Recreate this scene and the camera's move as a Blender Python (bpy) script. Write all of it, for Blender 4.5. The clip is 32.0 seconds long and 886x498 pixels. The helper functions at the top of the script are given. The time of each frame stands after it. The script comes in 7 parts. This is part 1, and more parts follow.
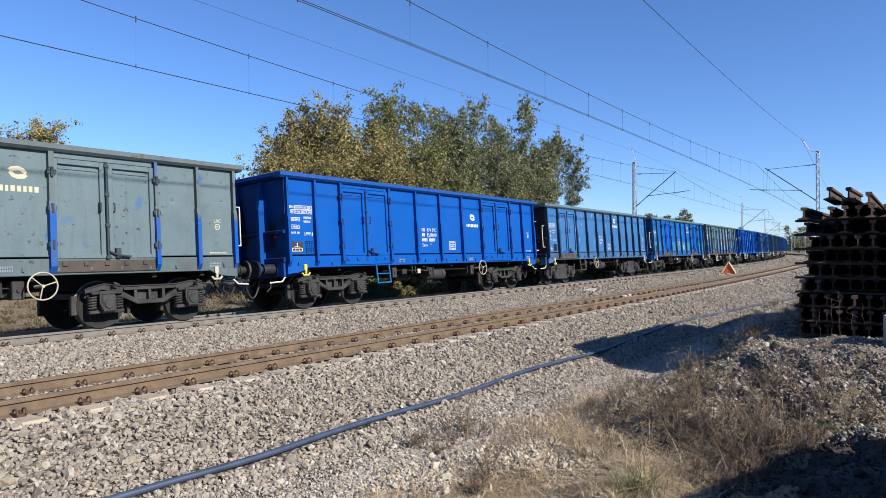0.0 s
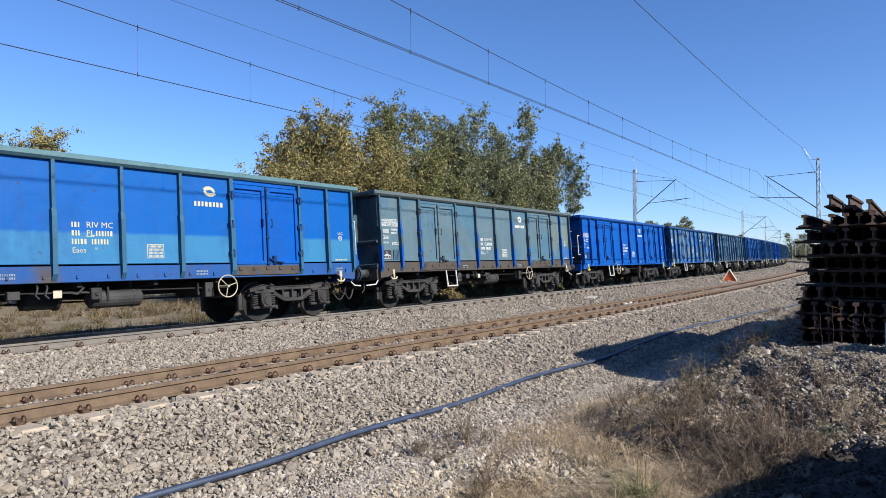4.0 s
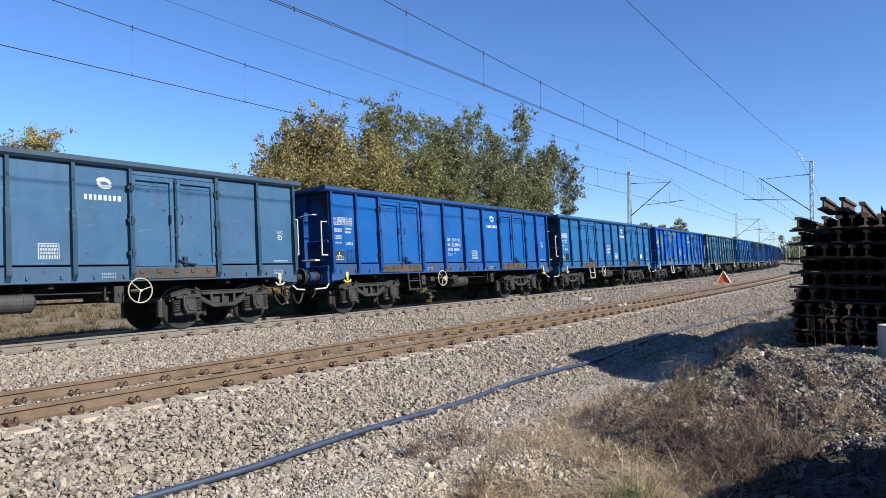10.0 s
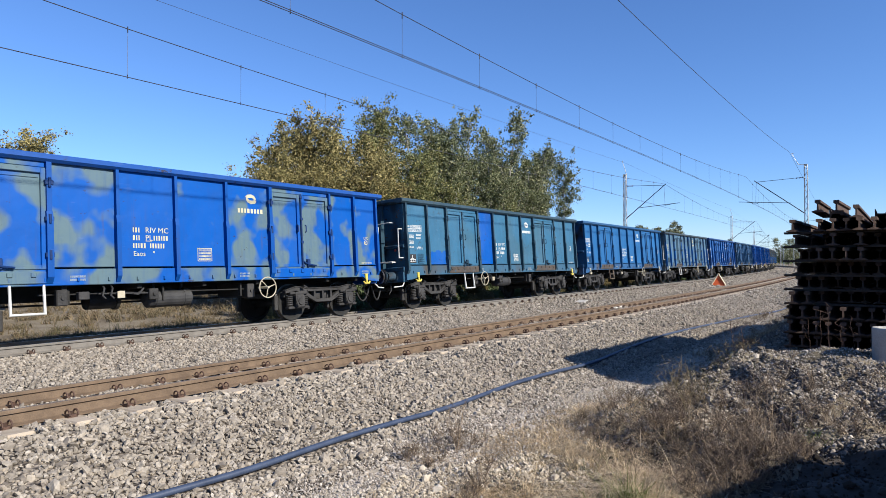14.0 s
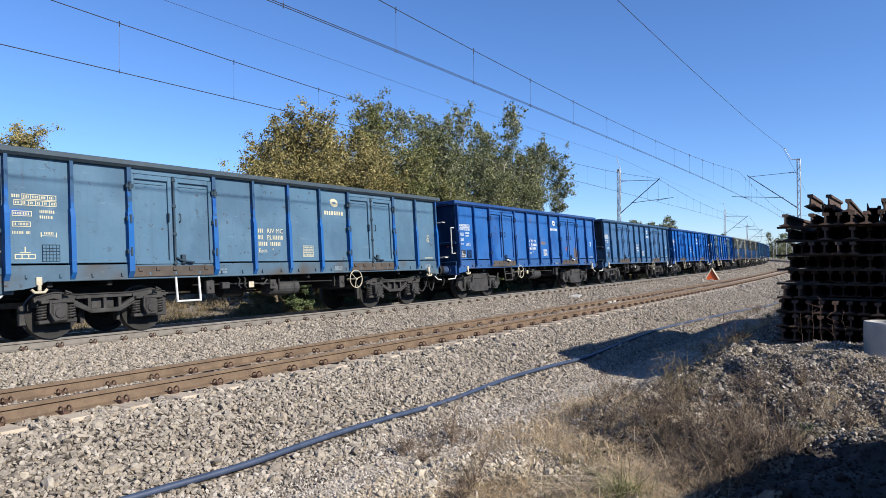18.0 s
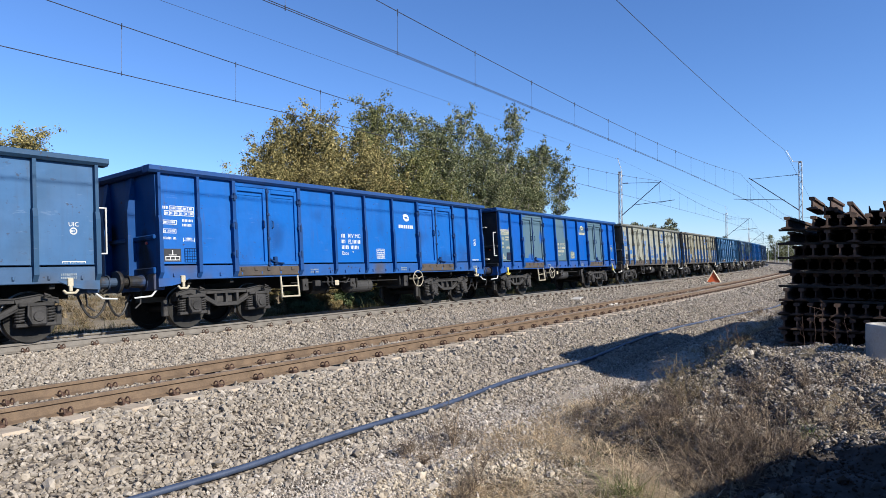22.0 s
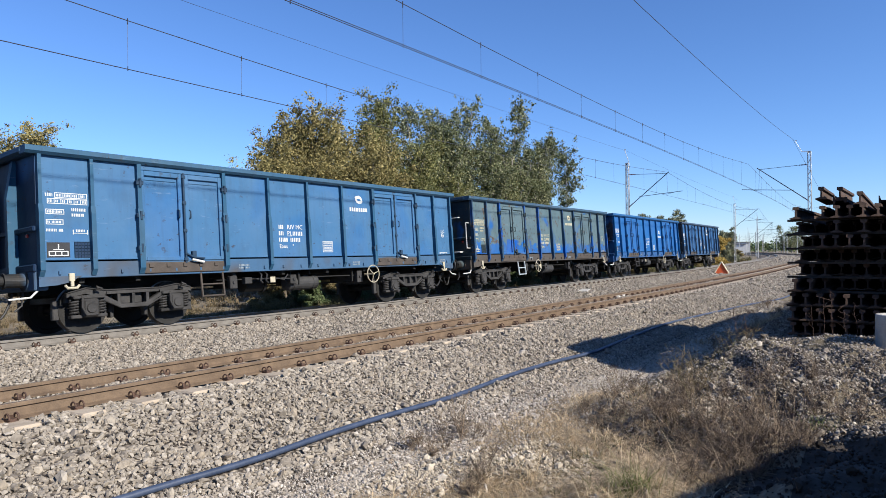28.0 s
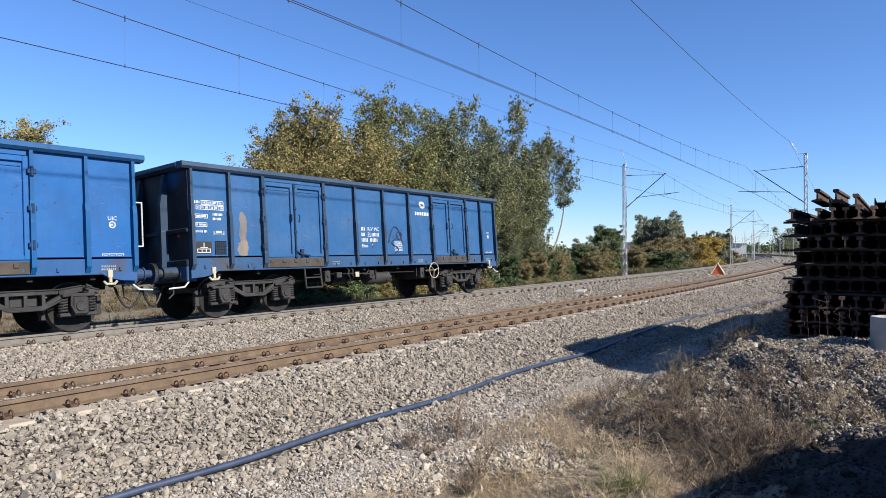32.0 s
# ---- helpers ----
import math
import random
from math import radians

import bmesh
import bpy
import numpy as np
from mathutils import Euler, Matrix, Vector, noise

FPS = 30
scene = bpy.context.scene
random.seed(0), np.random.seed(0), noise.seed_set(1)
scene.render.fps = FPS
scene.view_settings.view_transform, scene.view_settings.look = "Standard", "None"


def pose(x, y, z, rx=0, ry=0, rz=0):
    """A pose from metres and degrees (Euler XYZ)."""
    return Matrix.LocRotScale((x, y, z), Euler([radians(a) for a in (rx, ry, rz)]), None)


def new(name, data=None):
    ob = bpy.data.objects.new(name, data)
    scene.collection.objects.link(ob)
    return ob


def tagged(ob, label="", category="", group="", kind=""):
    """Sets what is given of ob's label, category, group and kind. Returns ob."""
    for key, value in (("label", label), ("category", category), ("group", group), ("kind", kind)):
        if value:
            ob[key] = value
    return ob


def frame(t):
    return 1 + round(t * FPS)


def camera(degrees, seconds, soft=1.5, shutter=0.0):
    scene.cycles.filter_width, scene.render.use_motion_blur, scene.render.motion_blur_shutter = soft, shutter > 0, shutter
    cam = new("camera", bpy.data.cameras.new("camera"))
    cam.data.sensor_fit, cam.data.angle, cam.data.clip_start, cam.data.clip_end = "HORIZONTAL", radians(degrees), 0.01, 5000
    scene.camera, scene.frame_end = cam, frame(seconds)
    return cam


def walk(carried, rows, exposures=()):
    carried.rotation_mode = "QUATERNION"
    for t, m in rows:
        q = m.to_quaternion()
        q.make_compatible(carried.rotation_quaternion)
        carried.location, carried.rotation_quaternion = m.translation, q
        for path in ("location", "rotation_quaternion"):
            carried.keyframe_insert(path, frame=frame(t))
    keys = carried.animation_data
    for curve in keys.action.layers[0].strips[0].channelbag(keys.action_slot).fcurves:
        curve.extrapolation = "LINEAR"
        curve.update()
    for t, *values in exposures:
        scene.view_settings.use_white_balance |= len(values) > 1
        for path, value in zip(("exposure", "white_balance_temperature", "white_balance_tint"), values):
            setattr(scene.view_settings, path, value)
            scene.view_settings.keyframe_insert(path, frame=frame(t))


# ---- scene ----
cam = camera(69.03, 32.0, soft=0.5)

# plan: two concentric curved tracks; s runs along the far track, off points outward (towards the eye)
R_FAR, AZ, EYE_OFF, EYE_Z = 954.87, radians(53.385), 14.047, 1.561
SPACING, CANT, NEAR_Z = 5.837, radians(3.604), 0.025
N0 = Vector((math.sin(AZ), -math.cos(AZ), 0))
T0 = Vector((math.cos(AZ), math.sin(AZ), 0))
CENTRE = -N0 * (R_FAR + EYE_OFF)


def at(s, off, z=0.0):
    th = s / R_FAR
    return CENTRE + (N0 * math.cos(th) + T0 * math.sin(th)) * (R_FAR + off) + Vector((0, 0, z))


def heading(s):
    th = s / R_FAR
    d = T0 * math.cos(th) - N0 * math.sin(th)
    return math.atan2(d.y, d.x)


def placed(s, off, z=0.0, cant=0.0, turn=0.0):
    """A pose on the plan: x along the track, y away from the eye's side."""
    return (Matrix.Translation(at(s, off, z)) @ Matrix.Rotation(heading(s), 4, "Z")
            @ Matrix.Rotation(-cant, 4, "X") @ Matrix.Rotation(turn, 4, "Z"))


walk(cam, [(t, pose(0, 0, EYE_Z, 90 + p, r, y)) for t, y, p, r in (
    (0, 0.81, 0.16, 0.26),    (0.5, 0.91, 0.34, 0.27),    (1, 0.78, 0.45, 0.37),
    (1.5, 0.80, 0.52, 0.37),    (2, 0.85, 0.63, 0.29),    (2.5, 0.80, 0.67, 0.31),
    (3, 0.85, 0.79, 0.22),    (3.5, 0.96, 0.83, 0.31),    (5.5, 0.34, 0.80, 0.18),
    (6, 0.40, 0.92, 0.28),    (6.5, 0.39, 0.66, 0.44),    (7, 0.33, 0.61, 0.46),
    (7.5, 0.35, 0.42, 0.31),    (8, 0.33, 0.34, 0.15),    (8.5, 0.29, 0.41, 0.26),
    (9, 0.40, 0.59, 0.20),    (9.5, 0.28, 0.73, 0.21),    (10, 0.42, 0.95, 0.18),
    (10.5, 0.39, 0.99, 0.34),    (11, 0.04, 1.12, 0.46),    (11.5, -0.00, 1.25, 0.47),
    (12, 0.01, 1.23, 0.62),    (12.5, -0.03, 1.11, 0.45),    (13, 0.11, 1.10, 0.27),
    (13.5, 0.28, 1.23, 0.09),    (14, 0.05, 1.16, 0.14),    (14.5, -0.19, 1.44, 0.22),
    (16.5, -0.27, 0.86, 0.43),    (17, -0.26, 0.76, 0.35),    (17.5, -0.33, 0.58, 0.28),
    (18, -0.45, 0.73, 0.28),    (18.5, -0.58, 0.81, 0.36),    (19, -0.53, 0.85, 0.41),
    (19.5, -0.34, 0.90, 0.46),    (20, -0.53, 0.92, 0.37),    (20.5, -0.36, 0.88, 0.28),
    (21, -0.45, 0.88, 0.30),    (21.5, -0.29, 1.00, 0.22),    (22, -0.33, 0.92, 0.22),
    (22.5, -0.19, 0.84, 0.39),    (23, 0.02, 0.81, 0.48),    (23.5, 0.01, 0.73, 0.49),
    (24, -0.05, 0.74, 0.43),    (24.5, -0.12, 0.89, 0.45),    (25, -0.03, 0.99, 0.50),
    (25.5, 0.06, 0.91, 0.43),    (27.5, 0.21, 0.35, 0.56),    (28, 0.28, 0.28, 0.57),
    (28.5, 0.28, 0.38, 0.52),    (29, 0.36, 0.39, 0.51),    (29.5, 0.28, 0.40, 0.37),
    (30, 0.34, 0.42, 0.39),    (30.5, 0.26, 0.38, 0.43),    (31, 0.21, 0.36, 0.32),
    (31.5, 0.18, 0.40, 0.34),    (32, 0.00, 0.25, 0.23),)], exposures=((0.0, 0.99, 5080, 16), (7.0, 0.99, 5080, 16), (9.0, 1.04, 5080, 16), (32.0, 1.04, 5080, 16)))

# ---- light ----
SUN_WAY = (-N0 - T0 * 0.01).normalized() * math.cos(radians(33.0)) + Vector((0, 0, -math.sin(radians(33.0))))
world = bpy.data.worlds.new("sky")
scene.world = world
world.use_nodes = True
wn = world.node_tree
sky = wn.nodes.new("ShaderNodeTexSky")
sky.sky_type, sky.sun_disc = "NISHITA", False
sky.sun_elevation = radians(33.0)
sky.sun_rotation = math.atan2(-SUN_WAY.x, -SUN_WAY.y)
sky.altitude = 500
sky.air_density, sky.dust_density, sky.ozone_density = 1.0, 0.0, 4.0
wn.links.new(sky.outputs[0], wn.nodes["Background"].inputs[0])
wn.nodes["Background"].inputs[1].default_value = 0.063
sun = new("sun", bpy.data.lights.new("sun", "SUN"))
sun.data.energy, sun.data.angle, sun.data.color = 4.7, radians(0.9), (1.0, 0.82, 0.53)
sun.rotation_mode = "QUATERNION"
sun.rotation_quaternion = SUN_WAY.to_track_quat("-Z", "Y")


# ---- materials ----
class Mat:
    """A small builder for node materials."""

    def __init__(self, name, rough=0.6, metal=0.0, spec=0.4):
        self.m = bpy.data.materials.new(name)
        self.m.use_nodes = True
        self.t = self.m.node_tree
        self.b = self.t.nodes["Principled BSDF"]
        self.b.inputs["Roughness"].default_value = rough
        self.b.inputs["Metallic"].default_value = metal
        self.b.inputs["Specular IOR Level"].default_value = spec
        co = self.t.nodes.new("ShaderNodeTexCoord")
        self.co = co.outputs["Object"]
        self.info = self.t.nodes.new("ShaderNodeObjectInfo")

    def set(self, socket, value):
        if isinstance(value, bpy.types.NodeSocket):
            self.t.links.new(value, socket)
        else:
            socket.default_value = value

    def math(self, op, a, b=0.0, clamp=False):
        n = self.t.nodes.new("ShaderNodeMath")
        n.operation, n.use_clamp = op, clamp
        self.set(n.inputs[0], a), self.set(n.inputs[1], b)
        return n.outputs[0]

    def vec(self, scale=(1, 1, 1), shift=0.0, slant=0.0):
        """Object coordinates, scaled, shifted by a random amount per object."""
        n = self.t.nodes.new("ShaderNodeMapping")
        self.set(n.inputs["Vector"], self.co)
        n.inputs["Scale"].default_value = scale
        if slant:
            turned = self.t.nodes.new("ShaderNodeVectorRotate")
            turned.rotation_type = "Y_AXIS"
            turned.inputs["Angle"].default_value = slant
            self.set(turned.inputs["Vector"], self.co)
            self.set(n.inputs["Vector"], turned.outputs[0])
        if shift:
            c = self.t.nodes.new("ShaderNodeCombineXYZ")
            v = self.math("MULTIPLY", self.info.outputs["Random"], shift)
            for i in range(3):
                self.set(c.inputs[i], v)
            self.set(n.inputs["Location"], c.outputs[0])
        return n.outputs[0]

    def noise(self, scale, detail=4.0, rough=0.55, vec=None):
        n = self.t.nodes.new("ShaderNodeTexNoise")
        self.set(n.inputs["Vector"], vec if vec is not None else self.co)
        n.inputs["Scale"].default_value, n.inputs["Detail"].default_value = scale, detail
        n.inputs["Roughness"].default_value = rough
        return n.outputs["Fac"]

    def step(self, v, lo, hi):
        n = self.t.nodes.new("ShaderNodeMapRange")
        self.set(n.inputs["Value"], v)
        n.inputs["From Min"].default_value, n.inputs["From Max"].default_value = lo, hi
        return n.outputs["Result"]

    def mix(self, f, a, b):
        n = self.t.nodes.new("ShaderNodeMix")
        n.data_type = "RGBA"
        self.set(n.inputs["Factor"], f)
        for s, v in ((n.inputs[6], a), (n.inputs[7], b)):
            self.set(s, v if isinstance(v, bpy.types.NodeSocket) else (*v, 1.0))
        return n.outputs[2]

    def bump(self, h, strength=0.3, dist=0.01):
        n = self.t.nodes.new("ShaderNodeBump")
        n.inputs["Strength"].default_value, n.inputs["Distance"].default_value = strength, dist
        self.set(n.inputs["Height"], h)
        old = self.b.inputs["Normal"]
        if old.links:
            self.t.links.new(old.links[0].from_socket, n.inputs["Normal"])
        self.t.links.new(n.outputs[0], old)
        return self

    def done(self, colour):
        self.set(self.b.inputs["Base Color"], colour if isinstance(colour, bpy.types.NodeSocket) else (*colour, 1.0))
        return self.m


def plain(name, a, b, rough=0.6, metal=0.0, scale=8.0, bump=0.0, fine=60.0, spec=0.4):
    """Two tones mixed by a coarse and a fine noise."""
    k = Mat(name, rough, metal, spec)
    v = k.vec((1, 1, 1), 37.0)
    f = k.math("ADD", k.math("MULTIPLY", k.noise(scale, 5, vec=v), 0.65), k.math("MULTIPLY", k.noise(fine, 3, vec=v), 0.35))
    if bump:
        k.bump(k.noise(fine, 4, vec=v), bump, 0.01)
    return k.done(k.mix(k.step(f, 0.36, 0.64), a, b))


def islands(name, tones, rough=0.85, scale=30.0, bump=0.4, spec=0.3):
    """Tones chosen per loose piece of a joined mesh, with grain."""
    k = Mat(name, rough, 0.0, spec)
    g = k.t.nodes.new("ShaderNodeNewGeometry")
    r = k.t.nodes.new("ShaderNodeValToRGB")
    k.set(r.inputs[0], g.outputs["Random Per Island"])
    r.color_ramp.interpolation = "LINEAR"
    el = r.color_ramp.elements
    while len(el) < len(tones):
        el.new(0.5)
    for i, c in enumerate(tones):
        el[i].position, el[i].color = i / (len(tones) - 1), (*c, 1)
    n = k.noise(scale, 4)
    if bump:
        k.bump(n, bump, 0.01)
    dark = k.mix(0.35, r.outputs[0], (0.03, 0.03, 0.03))
    return k.done(k.mix(k.step(n, 0.35, 0.6), dark, r.outputs[0]))


def paint(name, base, patch=None, amount=0.0, size=1.4, rust=0.1, fade=0.25, pale=None, soft=0.055, band=None, blots=(), drips=0.0):
    """Weathered wagon paint: base, repaint patches of another tone, fading, run-off streaks, scratches of rust.
    band: (height, tone below it, raggedness). blots: touched-up spots (x, z, half width, half height, tone)."""
    k = Mat(name, 0.5, 0.0, 0.16)
    v = k.vec((1, 1, 1), 61.0)
    col = base
    if patch:
        n = k.noise(size, 2.0, 0.4, vec=k.vec((1, 1, 0.85), 61.0))
        cut = 0.72 - 0.44 * amount
        col = k.mix(k.step(n, cut - soft, cut + soft), base, patch)
    if band or blots:
        axes = k.t.nodes.new("ShaderNodeSeparateXYZ")
        k.set(axes.inputs[0], k.co)
        ragged = k.math("SUBTRACT", k.noise(4.2, 4, 0.6), 0.5)
    if band:
        edge = k.math("ADD", axes.outputs[2], k.math("MULTIPLY", ragged, band[2]))
        col = k.mix(k.step(edge, band[0] + 0.035, band[0] - 0.035), col, band[1])
    for bx, bz, bw, bh, tone in blots:
        dx = k.math("MULTIPLY", k.math("SUBTRACT", axes.outputs[0], bx - 6.4), 1 / bw)
        dz = k.math("MULTIPLY", k.math("SUBTRACT", axes.outputs[2], bz), 1 / bh)
        far = k.math("ADD", k.math("ADD", k.math("POWER", k.math("ABSOLUTE", dx), 3.0), k.math("POWER", k.math("ABSOLUTE", dz), 3.0)), k.math("MULTIPLY", ragged, 4.2))
        col = k.mix(k.step(far, 1.12, 0.88), col, tone)
    pale = pale or tuple(min(1.0, c * 0.85 + 0.06) for c in base)
    big = k.noise(0.7, 5, 0.6, vec=v)
    col = k.mix(k.math("MULTIPLY", k.step(big, 0.42, 0.7), fade), col, pale)
    run = k.noise(1.0, 5, 0.6, vec=k.vec((9, 9, 0.7), 23.0))
    col = k.mix(k.math("MULTIPLY", k.step(run, 0.5, 0.75), 0.25 + fade * 0.4), col, tuple(c * 0.55 + 0.015 for c in base))
    fine = k.noise(22, 5, 0.7, vec=v)
    blotch = k.noise(1.0, 6, 0.65, vec=k.vec((1.6, 1.6, 1.1), 83.0))
    col = k.mix(k.math("MULTIPLY", k.step(blotch, 0.5, 0.68), 0.3 + 0.4 * rust), col, tuple(c * 0.6 + 0.008 for c in base))
    area = k.step(k.noise(0.7, 3, 0.6, vec=k.vec((1, 1, 1), 47.0)), 0.42, 0.64)
    wear = k.math("ADD", k.math("MULTIPLY", area, 0.75), 0.25)
    nick = k.noise(1.0, 4, 0.65, vec=k.vec((6.5, 6.5, 9.0), 11.0))
    dirt = k.math("MULTIPLY", k.step(nick, 0.665 - 0.11 * rust, 0.69 - 0.11 * rust), wear)
    col = k.mix(k.math("MULTIPLY", dirt, min(0.95, 0.65 + rust)), col, (0.034, 0.025, 0.02))
    if rust >= 0.4:
        flake = k.noise(1.0, 6, 0.72, vec=k.vec((2.2, 2.2, 3.0), 17.0))
        col = k.mix(k.step(flake, 0.665 - 0.1 * rust, 0.685 - 0.1 * rust), col, k.mix(k.step(fine, 0.4, 0.6), (0.045, 0.034, 0.027), (0.095, 0.068, 0.048)))
        slash = k.noise(1.0, 4, 0.6, vec=k.vec((2.4, 2.4, 13.0), 91.0, 0.7))
        col = k.mix(k.step(slash, 0.655, 0.675), col, (0.05, 0.037, 0.028))
    leak = k.noise(1.0, 4, 0.6, vec=k.vec((11, 11, 0.8), 29.0))
    col = k.mix(k.math("MULTIPLY", k.math("MULTIPLY", k.step(leak, 0.6, 0.75), area), 0.25 + rust), col, (0.06, 0.046, 0.036))
    # pale chalky scuffs
    scuff = k.noise(1.0, 5, 0.7, vec=k.vec((2.2, 2.2, 11.0), 71.0))
    col = k.mix(k.math("MULTIPLY", k.step(scuff, 0.63, 0.68), 0.03 + 0.7 * fade), col, tuple(min(1.0, c + 0.08) for c in pale))
    if drips:
        # whitish run marks of lime down the panels
        lime = k.noise(1.0, 5, 0.7, vec=k.vec((9.0, 9.0, 1.1), 37.0))
        col = k.mix(k.math("MULTIPLY", k.math("MULTIPLY", k.step(lime, 0.625, 0.66), k.step(k.noise(14, 3), 0.35, 0.5)), drips), col, (0.4, 0.43, 0.44))
    k.bump(k.noise(1.5, 3, 0.5, vec=v), 0.5, 0.06)
    k.bump(fine, 0.12, 0.004)
    k.set(k.b.inputs["Roughness"], k.math("ADD", k.math("MULTIPLY", big, 0.3), 0.42))
    return k.done(col)


WHITE = plain("white_marking_paint", (0.434, 0.441, 0.42), (0.546, 0.546, 0.525), 0.6, scale=3)
CREAM = plain("yellowed_marking_paint", (0.35, 0.322, 0.21), (0.434, 0.406, 0.28), 0.6, scale=3)
LETTERING = plain("worn_sill_lettering", (0.1, 0.13, 0.17), (0.24, 0.28, 0.31), 0.7, 0, 12)
FADED = plain("faded_marking_paint", (0.28, 0.322, 0.35), (0.385, 0.42, 0.434), 0.6, scale=3)
TANK = plain("dusty_grey_tank_steel", (0.018, 0.018, 0.019), (0.045, 0.044, 0.043), 0.7, 0.1, 3, 0.2, 40)
MATT_BLACK = plain("black_marking_panel", (0.012, 0.013, 0.016), (0.028, 0.029, 0.033), 0.7, 0, 4)
GRIME = plain("grimy_bogie_steel", (0.017, 0.0165, 0.016), (0.05, 0.048, 0.047), 0.75, 0.2, 3, 0.3, 40)
SOOT = plain("dark_underframe_steel", (0.008, 0.008, 0.008), (0.021, 0.02, 0.018), 0.8, 0.1, 3, 0.3, 40)
RIM = plain("worn_wheel_rim_steel", (0.084, 0.081, 0.077), (0.14, 0.133, 0.126), 0.4, 0.85, 6)
SILL_RUST = plain("rusty_brown_sill", (0.036, 0.03, 0.025), (0.072, 0.058, 0.046), 0.75, 0.1, 3, 0.3, 50)
YELLOW = plain("yellow_bracket_paint", (0.434, 0.35, 0.035), (0.504, 0.42, 0.084), 0.5, 0, 6)
IVORY = plain("ivory_bracket_paint", (0.3, 0.27, 0.19), (0.42, 0.38, 0.28), 0.5, 0, 6)
HOSE = plain("black_rubber_hose", (0.01, 0.01, 0.011), (0.025, 0.024, 0.024), 0.6)
RED = plain("red_reflector", (0.35, 0.028, 0.021), (0.42, 0.056, 0.035), 0.4)
COAL = plain("coal", (0.008, 0.008, 0.009), (0.028, 0.028, 0.029), 0.6, 0, 6, 0.9, 25)
RAIL_RUST = plain("brown_rusted_rail_steel", (0.085, 0.059, 0.037), (0.158, 0.112, 0.07), 0.8, 0.1, 5, 0.3, 80)
RAIL_GREY = plain("dusty_grey_rail_side", (0.115, 0.103, 0.087), (0.18, 0.165, 0.143), 0.75, 0.1, 5, 0.3, 80)
RAIL_HEAD = plain("polished_rail_head", (0.21, 0.203, 0.196), (0.315, 0.308, 0.301), 0.35, 0.8, 4)
RAIL_TOP_RUST = plain("lightly_rusted_rail_head", (0.105, 0.076, 0.052), (0.175, 0.133, 0.095), 0.55, 0.3, 4)
CLIP = plain("rusty_spring_clip", (0.042, 0.025, 0.017), (0.091, 0.052, 0.035), 0.75, 0.2, 30)
CONCRETE = plain("pale_concrete", (0.294, 0.28, 0.252), (0.42, 0.406, 0.371), 0.85, 0, 3, 0.3, 60)
SLEEPER = plain("dusty_concrete_sleeper", (0.29, 0.24, 0.175), (0.41, 0.345, 0.26), 0.9, 0, 4, 0.3, 60)
STACK_RUST = plain("dark_rusted_scrap_rail", (0.034, 0.021, 0.014), (0.085, 0.054, 0.038), 0.85, 0.1, 7, 0.4, 60)
OLD_WOOD = plain("blackened_batten_timber", (0.016, 0.012, 0.009), (0.045, 0.033, 0.024), 0.9, 0, 6, 0.3, 60)
TIMBER = plain("weathered_batten_timber", (0.07, 0.052, 0.035), (0.14, 0.108, 0.077), 0.85, 0, 6, 0.3, 60)
MAST = plain("galvanised_mast_steel", (0.315, 0.315, 0.308), (0.434, 0.434, 0.427), 0.55, 0.3, 3)
WIRE = plain("dark_contact_wire", (0.035, 0.035, 0.042), (0.07, 0.07, 0.077), 0.5, 0.5)
CERAMIC = plain("brown_insulator_ceramic", (0.063, 0.028, 0.021), (0.098, 0.049, 0.035), 0.3)
BARK = plain("grey_brown_bark", (0.063, 0.049, 0.035), (0.14, 0.119, 0.091), 0.9, 0, 4, 0.5, 30)
BIRCH = plain("pale_poplar_bark", (0.175, 0.161, 0.133), (0.294, 0.28, 0.238), 0.9, 0, 3, 0.4, 30)


# ---- mesh helpers ----
def box(bm, x0, x1, y0, y1, z0, z1, bevel=0.0, m=None):
    """A box between two corners, with bevelled edges if wanted."""
    r = bmesh.ops.create_cube(bm, size=1.0)
    vs = r["verts"]
    t = Matrix.Translation(((x0 + x1) / 2, (y0 + y1) / 2, (z0 + z1) / 2)) @ Matrix.Diagonal((x1 - x0, y1 - y0, z1 - z0, 1))
    bmesh.ops.transform(bm, matrix=(m @ t) if m else t, verts=vs)
    if bevel:
        es = list({e for v in vs for e in v.link_edges})
        bmesh.ops.bevel(bm, geom=es, offset=bevel, segments=1, affect="EDGES", profile=0.7)
    return bm


def tube(bm, a, b, r0, r1=None, seg=10, caps=True):
    """A tapered cylinder from a to b."""
    a, b = Vector(a), Vector(b)
    d = b - a
    q = d.to_track_quat("Z", "Y").to_matrix().to_4x4()
    bmesh.ops.create_cone(bm, cap_ends=caps, segments=seg, radius1=r0, radius2=r0 if r1 is None else r1, depth=d.length,
                          matrix=Matrix.Translation((a + b) / 2) @ q)
    return bm


